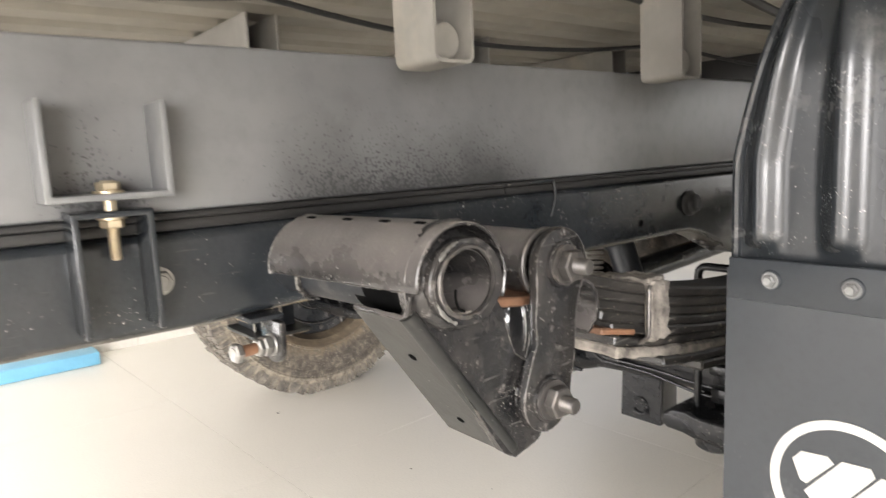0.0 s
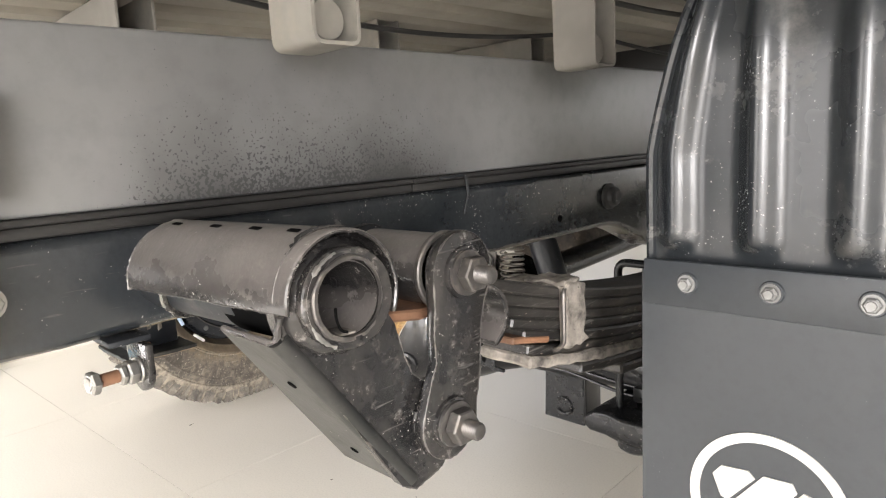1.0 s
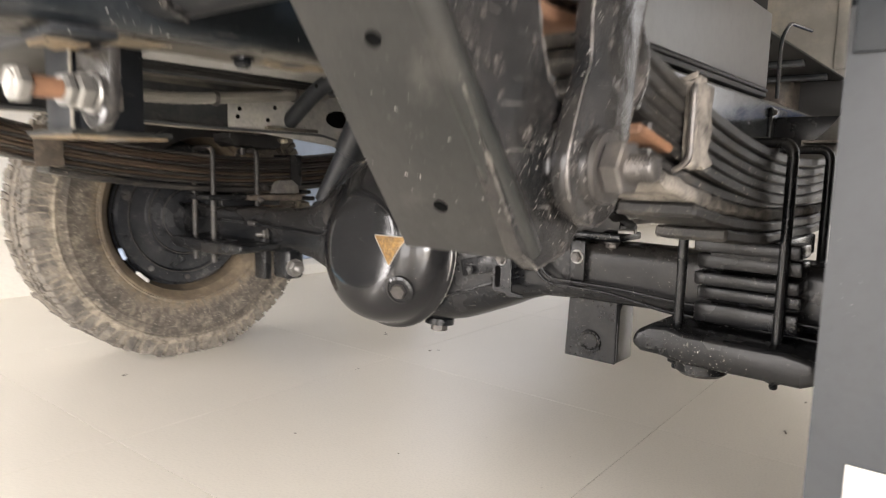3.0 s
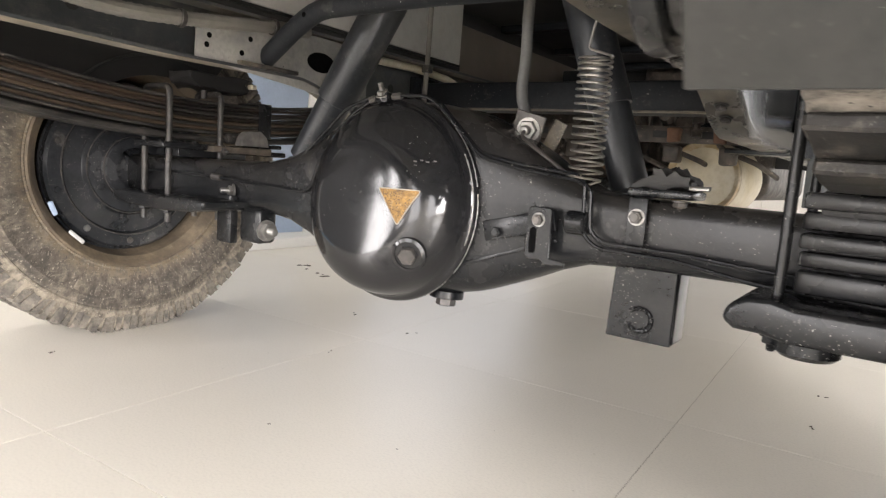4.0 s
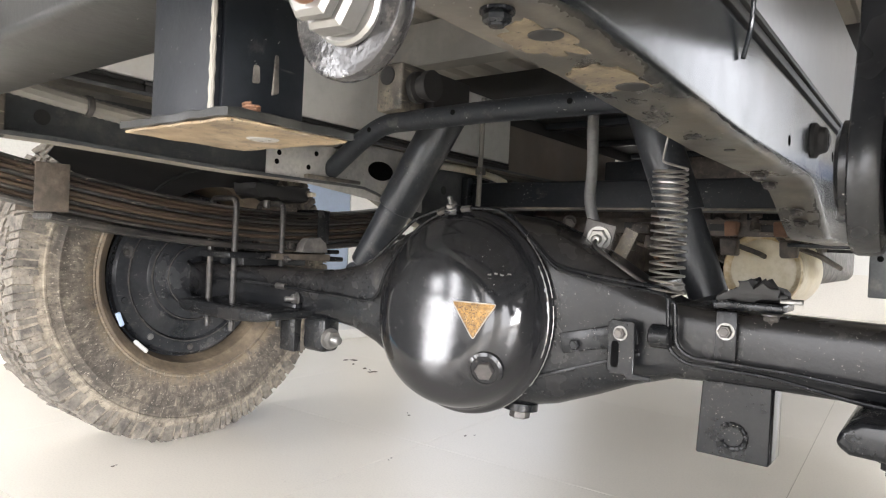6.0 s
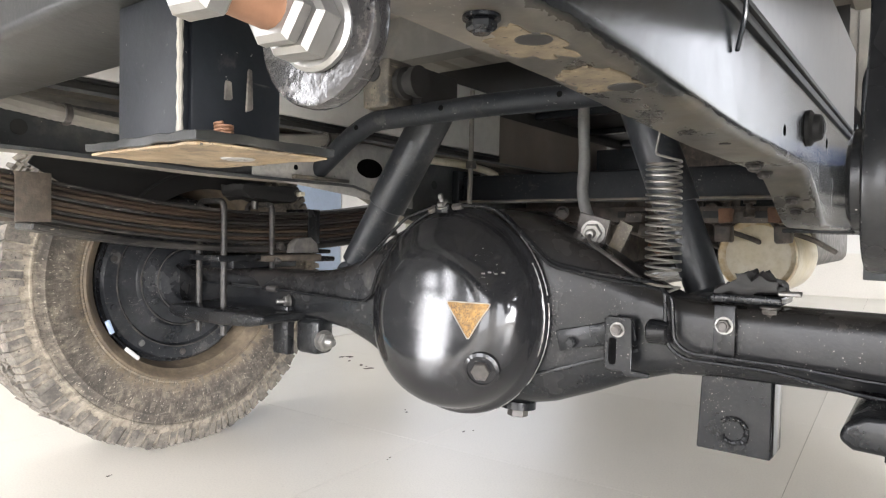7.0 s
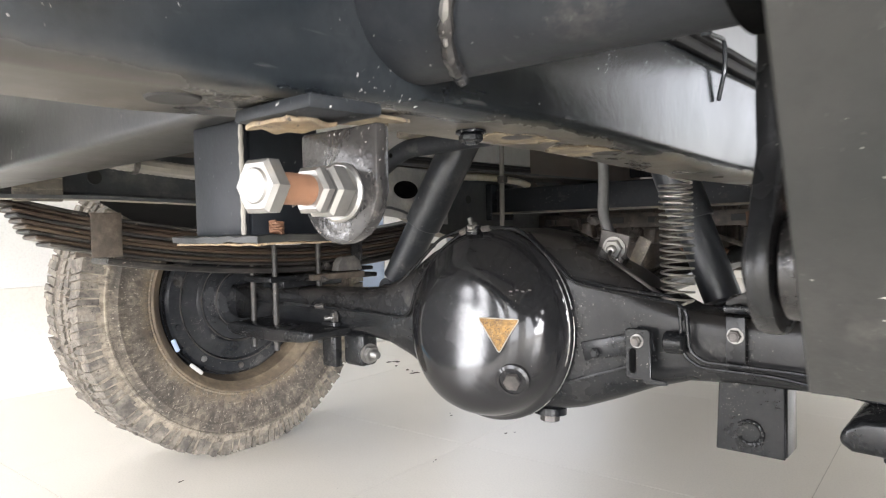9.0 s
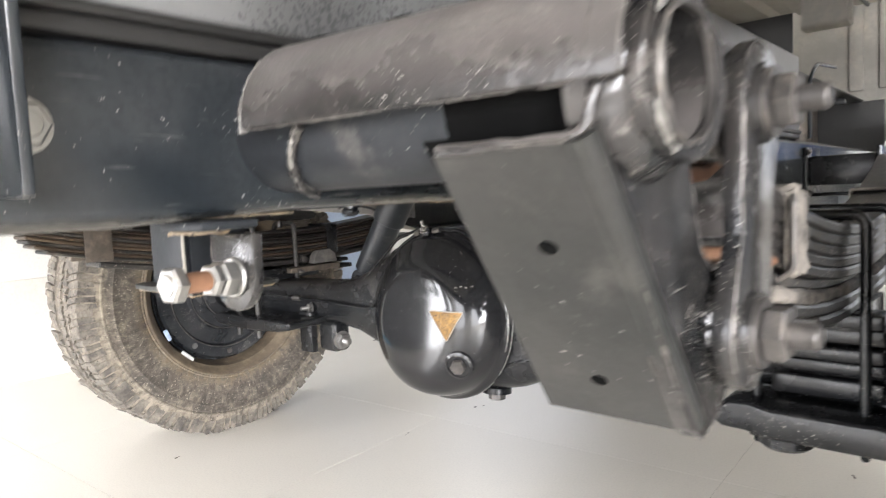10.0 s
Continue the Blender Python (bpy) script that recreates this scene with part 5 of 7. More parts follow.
    bolt(root, (-0.914, 1.114, 0.401), (0, -1, 0), 0.0085, True, mat=M_NUT, mat_washer=M_ZINC)
    bolt(root, (-0.990, 1.128, 0.373), (0, -1, 0), 0.0085, True, mat=M_AXLE)
    part("collar", rod((-0.875, 1.128, 0.402), (-0.845, 1.128, 0.402), 0.017, 20), M_AXLE, root)
    part("rib", turn(box(-0.10, 0.10, -0.003, 0.003, -0.003, 0.003, 0.001), pose(-0.985, 1.134, 0.338, 0, -20, 0)), M_AXLE, root)
    # bump stop on the tube
    stop = part("bump_stop_base", box(-0.800, -0.712, 1.150, 1.230, 0.447, 0.459, 0.003), M_AXLE, root, "bump stop plate")
    torn = [(-0.797, 0.4595), (-0.790, 0.470), (-0.777, 0.472), (-0.768, 0.485), (-0.757, 0.489), (-0.750, 0.481), (-0.741, 0.491), (-0.731, 0.481), (-0.722, 0.477), (-0.712, 0.468), (-0.709, 0.4595)]
    rub = prism(torn, "y", 1.160, 1.218, 0.003, 2)
    bmesh.ops.subdivide_edges(rub, edges=[e for e in rub.edges if e.calc_length() > 0.012], cuts=4, use_grid_fill=True)
    part("bump_rubber", roughen(roughen(rub, 0.008, 70), 0.004, 190), M_STRIP, stop, "torn black rubber stop")
    part("bare_strap", roughen(box(-0.716, -0.690, 1.150, 1.162, 0.461, 0.467, 0.0015), 0.003, 120), M_ZINC, stop, "bent bare metal strap")
    part("clip_strap", box(-0.789, -0.762, 1.130, 1.136, 0.370, 0.446, 0.002), M_AXLE, root, "pipe clip strap")
    bolt(root, (-0.7755, 1.1305, 0.419), (0, -1, 0), 0.0092, True, mat=M_NUT, mat_washer=M_ZINC)
    bolt(root, (-0.725, 1.150, 0.446), (0, 0, -1), 0.010, False, 0.010, mat=M_NUT, name="nut")
    # tube bead and casting marks on the cover
    for k in range(4):
        z = 0.471 + 0.002 * (k % 2)
        x = -1.115 + 0.009 * k
        part("casting_mark", box(x, x + 0.006, dome(x, z) - 0.0006, dome(x, z) + 0.002, z, z + 0.0025, 0.0005, 1), M_NUT, root)
    return root


rear_axle()


# ---- brake pipes ----
def brake_pipes():
    root = thing("brake_pipe", "thin black steel brake pipes clipped along the axle", "brake pipe", (-1.2, 1.1, 0.57))
    runs = [
        [(-1.21, 1.115, 0.580), (-1.13, 1.110, 0.578), (-1.10, 1.110, 0.560), (-1.025, 1.118, 0.486), (-0.965, 1.126, 0.474), (-0.86, 1.126, 0.462), (-0.842, 1.124, 0.452), (-0.838, 1.124, 0.392), (-0.818, 1.124, 0.378), (-0.70, 1.128, 0.376), (-0.62, 1.128, 0.370), (-0.40, 1.132, 0.362)],
        [(-1.11, 1.118, 0.568), (-1.03, 1.124, 0.492), (-0.97, 1.128, 0.481), (-0.865, 1.128, 0.470), (-0.852, 1.125, 0.458), (-0.849, 1.125, 0.386), (-0.825, 1.125, 0.369), (-0.72, 1.130, 0.367), (-0.62, 1.130, 0.352), (-0.40, 1.134, 0.343)],
        [(-1.24, 1.115, 0.578), (-1.30, 1.112, 0.545), (-1.385, 1.125, 0.465), (-1.41, 1.130, 0.410), (-1.435, 1.130, 0.398), (-1.60, 1.125, 0.404), (-1.66, 1.112, 0.408), (-1.80, 1.09, 0.412), (-1.95, 1.10, 0.408), (-2.06, 1.12, 0.44)],
        [(-1.23, 1.120, 0.586), (-1.32, 1.125, 0.560), (-1.42, 1.14, 0.49), (-1.46, 1.145, 0.462)],
    ]
    for pts in runs:
        part("pipe_run", sweep(rounded(pts, 0.018), 0.0031, 8), M_AXLE, root)
    part("union", rod((-1.665, 1.113, 0.408), (-1.69, 1.108, 0.409), 0.007, 8), M_NUT, root)
    return root


brake_pipes()


# ---- wheels ----
def road_wheel(side):
    xi = mirror(-0.300 if side > 0 else -0.340, side)          # inner sidewall
    s = -1 if side < 0 else 1          # outward direction along x
    yc, zc = (1.150 if side > 0 else 1.138), 0.413
    root = thing("road_wheel", "dusty truck wheel with a muddy worn tyre" if side < 0 else "black truck wheel with a worn tyre", "wheel", (xi, yc, 0), "rear wheels")
    W = 0.225
    # tyre: radius and depth from the inner sidewall
    prof = [(0.238, 0.026), (0.246, 0.016), (0.252, 0.012), (0.256, 0.013), (0.262, 0.009), (0.285, 0.004), (0.305, 0.0), (0.326, 0.0), (0.3275, -0.001), (0.330, -0.001), (0.3315, 0.001), (0.338, 0.003), (0.350, 0.006), (0.3515, 0.003), (0.356, 0.003), (0.3575, 0.008), (0.372, 0.012), (0.391, 0.015), (0.3975, 0.021), (0.398, 0.060), (0.399, W / 2)]
    prof = [(r * 1.022 if r < 0.36 else r * 1.034, h) for r, h in prof]
    full = prof + [(r, W - h) for r, h in reversed(prof[:-1])] + [(0.236, W - 0.03), (0.236, 0.03)]
    part("tyre", lathe(full, (xi, yc, zc), (s, 0, 0), 112, closed=True), M_SIDEWALL, root, "muddy worn rubber tyre", 40)
    rnd = random.Random(5)
    lugs = B()
    nl = 140
    for i in range(nl):
        a = 2 * math.pi * (i + 0.45 * rnd.random()) / nl
        da = 2 * math.pi / nl * (0.66 + 0.27 * rnd.random())
        for h0, h1, r0 in ((0.0065, 0.062, 0.372 + 0.014 * rnd.random()), (W - 0.062, W - 0.016, 0.378)):
            rtop = 0.416 + 0.005 * rnd.random()
            inner = h0 < W / 2
            sk = 0.02 * (1 if inner else -1)
            vs = []
            for ang, hh, rr in ((a, h0, r0), (a + da, h0, r0), (a + da, h0 + 0.007, rtop - 0.002), (a, h0 + 0.007, rtop - 0.002), (a + sk, h1, 0.408), (a + da + sk, h1, 0.408), (a + da + sk, h1, rtop), (a + sk, h1, rtop)):
                vs.append(lugs.verts.new((xi + s * hh, yc + rr * math.cos(ang), zc + rr * math.sin(ang))))
            for f in ((0, 1, 2, 3), (3, 2, 6, 7), (0, 3, 7, 4), (1, 5, 6, 2), (4, 7, 6, 5)):
                lugs.faces.new([vs[k] for k in f])
        for h0, h1 in ((0.070, 0.098), (0.107, 0.135)):
            off = math.pi / nl if h0 > 0.1 else 0
            vs = []
            for rr in (0.408, 0.418):
                for ang, hh in ((a + off, h0), (a + da + off, h0 + 0.006), (a + da + off, h1), (a + off, h1 - 0.006)):
                    vs.append(lugs.verts.new((xi + s * hh, yc + rr * math.cos(ang), zc + rr * math.sin(ang))))
            for f in ((4, 5, 6, 7), (0, 1, 5, 4), (1, 2, 6, 5), (2, 3, 7, 6), (3, 0, 4, 7)):
                lugs.faces.new([vs[k] for k in f])
    roughen(lugs, 0.0055, 60)
    for v in lugs.verts:
        v.co.z = max(v.co.z, 0.0006)
    part("tread", lugs, M_TREAD, root, "worn tread blocks full of mud", 30)
    # raised bars of unreadable lettering on the sidewall
    for k in range(9):
        a = radians(-118 + 9 * k + (22 if k > 4 else 0))
        bar = turn(box(-0.0016, 0.0016, -0.006, 0.006, -0.012, 0.012, 0.001, 1), Matrix.Translation((xi - s * 0.0005, yc + 0.318 * math.cos(a), zc + 0.318 * math.sin(a))) @ Matrix.Rotation(a - math.pi / 2, 4, "X"))
        part("moulded_bar", bar, M_TYRE, root)
    # rim: flange, barrel and disc
    rim = [(0.262, 0.014), (0.268, 0.008), (0.264, 0.003), (0.257, 0.006), (0.250, 0.016), (0.240, 0.024), (0.236, 0.050), (0.222, 0.085), (0.222, 0.150), (0.232, 0.185), (0.250, 0.198), (0.262, 0.196), (0.255, 0.188), (0.240, 0.176), (0.231, 0.150), (0.231, 0.085), (0.244, 0.045), (0.25, 0.03)]
    rim = [(0.952 * a, b + 0.006) for a, b in rim]
    r = part("rim", lathe(rim, (xi, yc, zc), (s, 0, 0), 80, closed=True), M_RIM, root, "brown dusty rim flange")
    part("bead_ring", lathe([(0.2425, 0.0165), (0.246, 0.0145), (0.242, 0.018)], (xi, yc, zc), (s, 0, 0), 72, closed=True), M_RIM, r)
    part("disc", lathe([(0.2195, 0.174), (0.19, 0.184), (0.15, 0.178), (0.10, 0.176), (0.10, 0.188), (0.15, 0.190), (0.19, 0.196), (0.2195, 0.186)], (xi, yc, zc), (s, 0, 0), 64, closed=True), M_RIMIN, r, "black wheel disc")
    part("balance_weight", turn(box(-0.004, 0.004, -0.006, 0.006, -0.017, 0.017, 0.004), Matrix.Translation((xi + s * 0.016, yc - 0.197, zc - 0.105)) @ Matrix.Rotation(radians(22), 4, "X")), M_BLUE, r, "pale blue balance weight")
    part("balance_weight", turn(box(-0.004, 0.004, -0.005, 0.005, -0.022, 0.022, 0.004), Matrix.Translation((xi + s * 0.016, yc - 0.145, zc - 0.172)) @ Matrix.Rotation(radians(48), 4, "X")), M_LIFTEDGREY, r, "pale balance weight")
    # drum and backing plate
    plate = part("backing_plate", lathe([(0.052, -0.030), (0.075, -0.030), (0.080, -0.012), (0.108, -0.010), (0.114, 0.002), (0.118, 0.006), (0.160, 0.006), (0.166, -0.002), (0.196, -0.002), (0.203, 0.004), (0.205, 0.020), (0.052, 0.020)], (xi + s * 0.056, yc + 0.004, zc - 0.01), (s, 0, 0), 72, closed=True), M_RIMIN, root, "stepped black brake backing plate")
    # Thin paler rings put the highlights of the pressed steps into colour.
    for rr, h in ((0.1665, 0.0535), (0.112, 0.0470), (0.0775, 0.0350)):
        ring = [(xi + s * h, yc + 0.004 + rr * math.cos(2 * math.pi * i / 72), zc - 0.01 + rr * math.sin(2 * math.pi * i / 72)) for i in range(73)]
        part("pressed_ring", sweep(ring, [0.0012 + 0.0009 * abs(math.sin(0.31 * i)) for i in range(73)], 6), M_NUT, plate, "paler ring for the highlight on a pressed edge")
    part("brake_drum", lathe([(0.206, 0), (0.209, 0.003), (0.209, 0.09), (0.19, 0.097), (0, 0.097), (0, 0.004)], (xi + s * 0.074, yc + 0.004, zc - 0.01), (s, 0, 0), 56), M_RIMIN, root)
    for k in range(10):
        a = radians(18 + 36 * k)
        part("rivet", lathe([(0, 0), (0.0085, 0), (0.0075, 0.0035), (0, 0.005)], (xi + s * 0.0542, yc + 0.004 + 0.182 * math.cos(a), zc - 0.01 + 0.182 * math.sin(a)), (-s, 0, 0), 12), M_SCREW if k % 3 == 0 else M_NUT if k % 3 == 1 else M_RIMIN, plate)
    for k in range(6):
        a = radians(30 + 60 * k)
        bolt(plate, (xi + s * 0.0460, yc + 0.004 + 0.094 * math.cos(a), zc - 0.01 + 0.094 * math.sin(a)), (-s, 0, 0), 0.009, True, mat=M_RIMIN)
    return root


road_wheel(-1)
road_wheel(1)


# ---- shock absorbers ----
def shock_absorber(top, bottom, k=1.0):
    t, b = Vector(top), Vector(bottom)
    root = thing("shock_absorber", "black telescopic shock absorber leaning between frame and axle", "shock absorber", tuple(b), "shock absorbers")
    d = (t - b).normalized()
    n = (t - b).length
    part("dust_tube", lathe([(0, 0), (0.0375 * k, 0), (0.039 * k, 0.002), (0.039 * k, n * 0.56), (0.036 * k, n * 0.575), (0, n * 0.575)], b + d * n * 0.42, d, 32), M_SHOCK, root, "wide upper dust tube")
    part("body_tube", lathe([(0, 0.02), (0.022 * k, 0.02), (0.033 * k, 0.03), (0.0335 * k, n * 0.44), (0, n * 0.44)], b, d, 32), M_SHOCK, root, "narrower lower tube")
    for p in (t, b):
        part("eye", pipe(p - Vector((0, 0.025, 0)), p + Vector((0, 0.025, 0)), 0.026, 0.012, 24), M_SHOCK, root)
        part("eye_bolt", rod(p - Vector((0, 0.034, 0)), p + Vector((0, 0.06, 0)), 0.011, 12), M_NUT, root)
    return root


shock_absorber((-1.385, 1.30, 0.800), (-1.622, 1.292, 0.438), 1.08)
shock_absorber((-0.972, 1.29, 0.800), (-0.832, 1.285, 0.425), 0.92)


# ---- tubular crossmember over the axle ----
def crossmember():
    root = thing("crossmember", "arched black steel tube crossmember with gusset plates", "crossmember", (CX, 1.27, 0.78))
    pts = rounded([(-1.600, 1.165, 0.660), (-1.505, 1.165, 0.722), (-1.445, 1.165, 0.749), (CX, 1.165, 0.753), (-0.925, 1.165, 0.749), (-0.865, 1.165, 0.722), (-0.760, 1.165, 0.655)], 0.04, 8)
    part("tube", sweep(pts, 0.0195, 20), M_MATTE, root, "round black tube")
    for side in (1, -1):
        x0, x1 = sorted((mirror(-0.775, side), mirror(-0.7115, side)))
        part("end_gusset", box(x0, x1, 1.09, 1.24, 0.637, 0.645, 0.002), M_UNDER, root, "dusty gusset plate")
    for sx in (1, -1):
        xa, xb = (-1.437, -1.372) if sx < 0 else (-0.984, -0.919)
        mount = part("shock_mount", box(xa, xb, 1.128, 1.200, 0.766, 0.856, 0.006, 3), M_UNDER, root, "dusty folded shock mount")
        part("bolt_recess", lathe([(0, 0), (0.018, 0), (0.018, 0.002), (0, 0.002)], ((xa + xb) / 2 - 0.004, 1.1275, 0.832), (0, -1, 0), 20), M_STRIP, mount)
        part("bush", lathe([(0, 0), (0.028, 0), (0.030, 0.004), (0.030, 0.014), (0.022, 0.018), (0.022, 0.030), (0.029, 0.033), (0.029, 0.046), (0, 0.046)], (xb + 0.001, 1.165, 0.812), (1, 0, 0), 24), M_STRIP, mount, "rubber bush")
        part("carrier_arm", box(xa + 0.01, xb + 0.02, 1.2005, 1.32, 0.775, 0.850, 0.004), M_STRIP, mount)
    for x, z in ((-1.470, 0.736), (-1.262, 0.7535), (-1.03, 0.752)):
        part("hole_plug", lathe([(0, 0), (0.005, 0), (0.005, 0.0012), (0, 0.0012)], (x, 1.1462, z), (0, -1, 0), 12), M_HOLE, root)
    return root


crossmember()


# ---- return spring of the load valve ----
def return_spring():
    root = thing("return_spring", "bare steel coil spring hung on a cream cord", "coil spring", (-0.87, 1.16, 0.46))
    top, bot = Vector((-0.868, 1.155, 0.640)), Vector((-0.862, 1.145, 0.464))
    turns, n = 17, 17 * 18
    pts = []
    for i in range(n + 1):
        f = i / n
        g = f ** 1.18
        c = top.lerp(bot, g)
        a = 2 * math.pi * turns * f
        pts.append(c + 0.0235 * Vector((math.cos(a), math.sin(a), 0)))
    part("coil", sweep(pts, 0.0019, 6), M_WIRE, root, "bright coil of spring wire")
    part("upper_hook", sweep(rounded([pts[0], (-0.882, 1.158, 0.652), (-0.876, 1.16, 0.690), (-0.868, 1.16, 0.700)], 0.006), 0.0019, 8), M_WIRE, root)
    part("lower_hook", sweep(rounded([pts[-1], (-0.858, 1.138, 0.455), (-0.852, 1.130, 0.440), (-0.852, 1.128, 0.405), (-0.858, 1.124, 0.398)], 0.006), 0.0019, 8), M_WIRE, root)
    cord = []
    for i in range(60):
        a = i * 0.9
        cord.append((-0.858 + 0.012 * math.cos(a) + 0.0006 * i, 1.165 + 0.010 * math.sin(a), 0.700 + 0.006 * math.sin(1.7 * a) + 0.0003 * i))
    part("cord", sweep(cord, 0.0032, 6), M_CLOTH, root, "knotted cream cord")
    part("cord_tail", sweep([(-0.848, 1.165, 0.703), (-0.833, 1.15, 0.712), (-0.812, 1.14, 0.716), (-0.765, 1.14, 0.720)], 0.003, 6), M_CLOTH, root)
    return root


return_spring()


# ---- brake hose with its plate ----
def brake_hose():
    root = thing("brake_hose", "grey rubber brake hose ending in a zinc union plate", "brake hose", (-1.01, 1.24, 0.54))
    pts = rounded([(-1.045, 1.265, 0.79), (-1.040, 1.255, 0.72), (-1.034, 1.250, 0.66), (-1.036, 1.245, 0.60), (-1.020, 1.245, 0.555)], 0.05)
    part("hose", sweep(pts, 0.0098, 14), M_HOSE, root, "dusty grey hose")
    pl = turn(box(-0.026, 0.026, -0.0025, 0.0025, -0.024, 0.024, 0.003), pose(-1.011, 1.236, 0.543, 10, 14, 12))
    part("plate", pl, M_NUT, root, "square plate")
    d = Vector((0.2, -1, -0.15))
    bolt(root, (-1.008, 1.233, 0.539), d, 0.016, False, 0.012, mat=M_ZINC, name="union_nut")
    part("pipe_end", sweep(rounded([(-1.005, 1.215, 0.537), (-0.995, 1.185, 0.525), (-0.955, 1.165, 0.505), (-0.90, 1.150, 0.475), (-0.875, 1.145, 0.462)], 0.02), 0.0032, 8), M_NUT, root)
    part("bracket", turn(box(-0.012, 0.012, -0.002, 0.002, -0.06, 0.06, 0.001), pose(-0.985, 1.255, 0.500, 0, 25, 0)), M_UNDER, root)
    return root


brake_hose()


# ---- rear cross beam between the rails, with tow box and bolt lug ----
def grid_plate(x0, x1, y0, y1, z0, z1):
    bm = box(x0, x1, y0, y1, z0, z1, 0.0004, 1)
    bmesh.ops.subdivide_edges(bm, edges=[e for e in bm.edges if e.calc_length() > 0.02], cuts=9, use_grid_fill=True)
    return bm


def rear_beam():
    bm = box(LX + 0.064, RX - 0.064, 0.385, 0.470, 0.652, 0.736, 0.006, 3)
    solid("rear_beam", bm, M_WEB, "dusty black box beam between the frame rails", "cross beam")
    root = thing("hanging_bracket", "black box bracket with a tan primed foot plate", "bracket", (-0.87, 0.42, 0.57))
    t = 0.005
    part("front_plate", box(-0.908, -0.848, 0.4025, 0.4025 + t, 0.5785, 0.652, 0.0015), M_MATTE, root, "flat black plate")
    part("side_plate", box(-0.848 - t, -0.848 + 0.001, 0.4078, 0.462, 0.5785, 0.652, 0.0015), M_MATTE, root)
    part("side_plate", box(-0.908, -0.908 + t, 0.4078, 0.462, 0.5785, 0.652, 0.0015), M_MATTE, root)
    part("weld_seam", sweep([(-0.8465, 0.4015, 0.578 + 0.005 * i) for i in range(15)], [0.0013 + 0.0005 * (i % 2) for i in range(15)], 8), M_BODY, root, "pale weld seam")
    part("foot_plate", roughen(grid_plate(-0.914, -0.812, 0.388, 0.470, 0.5742, 0.5785), 0.0012, 130), M_WEB, root, "foot plate with rough edges")
    part("primer_face", roughen(grid_plate(-0.9115, -0.8145, 0.3905, 0.4675, 0.5726, 0.5741), 0.0009, 150), M_TAN, root, "underside in stained tan primer")
    for x, y in ((-0.850, 0.437),):
        part("bolt_mark", lathe([(0, 0), (0.009, 0), (0.008, 0.0007), (0, 0.0007)], (x, y, 0.5723), (0, 0, -1), 18), M_GUSSET, root, "grey round mark")
    for x, y, h in ((-0.842, 0.428, 0.010), (-0.838, 0.441, 0.022)):
        part("paint_chip", turn(roughen(box(-0.0008, 0.0008, -0.0024, 0.0024, -0.5 * h, 0.5 * h, 0.0007, 1), 0.002, 200), pose(-0.8466, y, 0.604 + 0.2 * h)), M_CRUST, root, "pale paint chip")
    thr = []
    for i in range(42):
        q = i * 0.75
        thr.append((-0.838 + 0.0042 * math.cos(q), 0.420 + 0.0042 * math.sin(q), 0.5795 + 0.00019 * i))
    part("thread_end", sweep(thr, 0.0009, 6), M_RUST, root, "rusty thread end")
    lug = thing("bolt_lug", "rounded black lug holding a rusty zinc bolt", "bolt lug", (-0.705, 0.366, 0.62))
    pl = [(-0.738, RAIL_Z0 - 0.0040), (-0.7375, 0.604)] + arc(-0.7115, 0.600, 0.0262, 185, 355, 16) + [(-0.6855, 0.604), (-0.685, RAIL_Z0 - 0.0040)]
    part("plate", prism(pl, "y", 0.3655, 0.3735, 0.002), M_BRACKET, lug, "rounded plate")
    part("flange", roughen(box(-0.745, -0.690, 0.335, 0.3735, RAIL_Z0 - 0.0010, RAIL_Z0 + 0.0052, 0.0015), 0.0010, 90), M_MATTE, lug, "black top flange beside the rail")
    part("primer_face", roughen(grid_plate(-0.741, -0.709, 0.3375, 0.3650, RAIL_Z0 - 0.0034, RAIL_Z0 - 0.0012), 0.0016, 110), M_TAN, lug, "lumpy tan underside")
    ax = Vector((0.16, -1.0, 0.02)).normalized()
    p = Vector((-0.708, 0.3655, 0.597))
    part("spring_washer", pipe(p, p + ax * 0.004, 0.0135, 0.007, 24), M_ZINC, lug)
    part("nut", hexagon(p + ax * 0.004, ax, 0.0215, 0.011, 0.0018), M_ZINC, lug, "zinc nut")
    part("lock_nut", hexagon(p + ax * 0.0155, ax, 0.0190, 0.007, 0.0018), M_ZINC, lug)
    part("bolt_shank", rod(p + ax * 0.012, p + ax * 0.044, 0.0066, 16), M_RUST, lug, "rusty bare shank")
    part("bolt_head", hexagon(p + ax * 0.042, ax, 0.0205, 0.009, 0.0018), M_ZINC, lug, "zinc hexagon head")
    part("head_dish", lathe([(0, 0), (0.0072, 0), (0.0066, 0.001), (0.0042, 0.0004), (0, 0.0004)], p + ax * 0.051, ax, 20), M_ZINC, lug)


rear_beam()


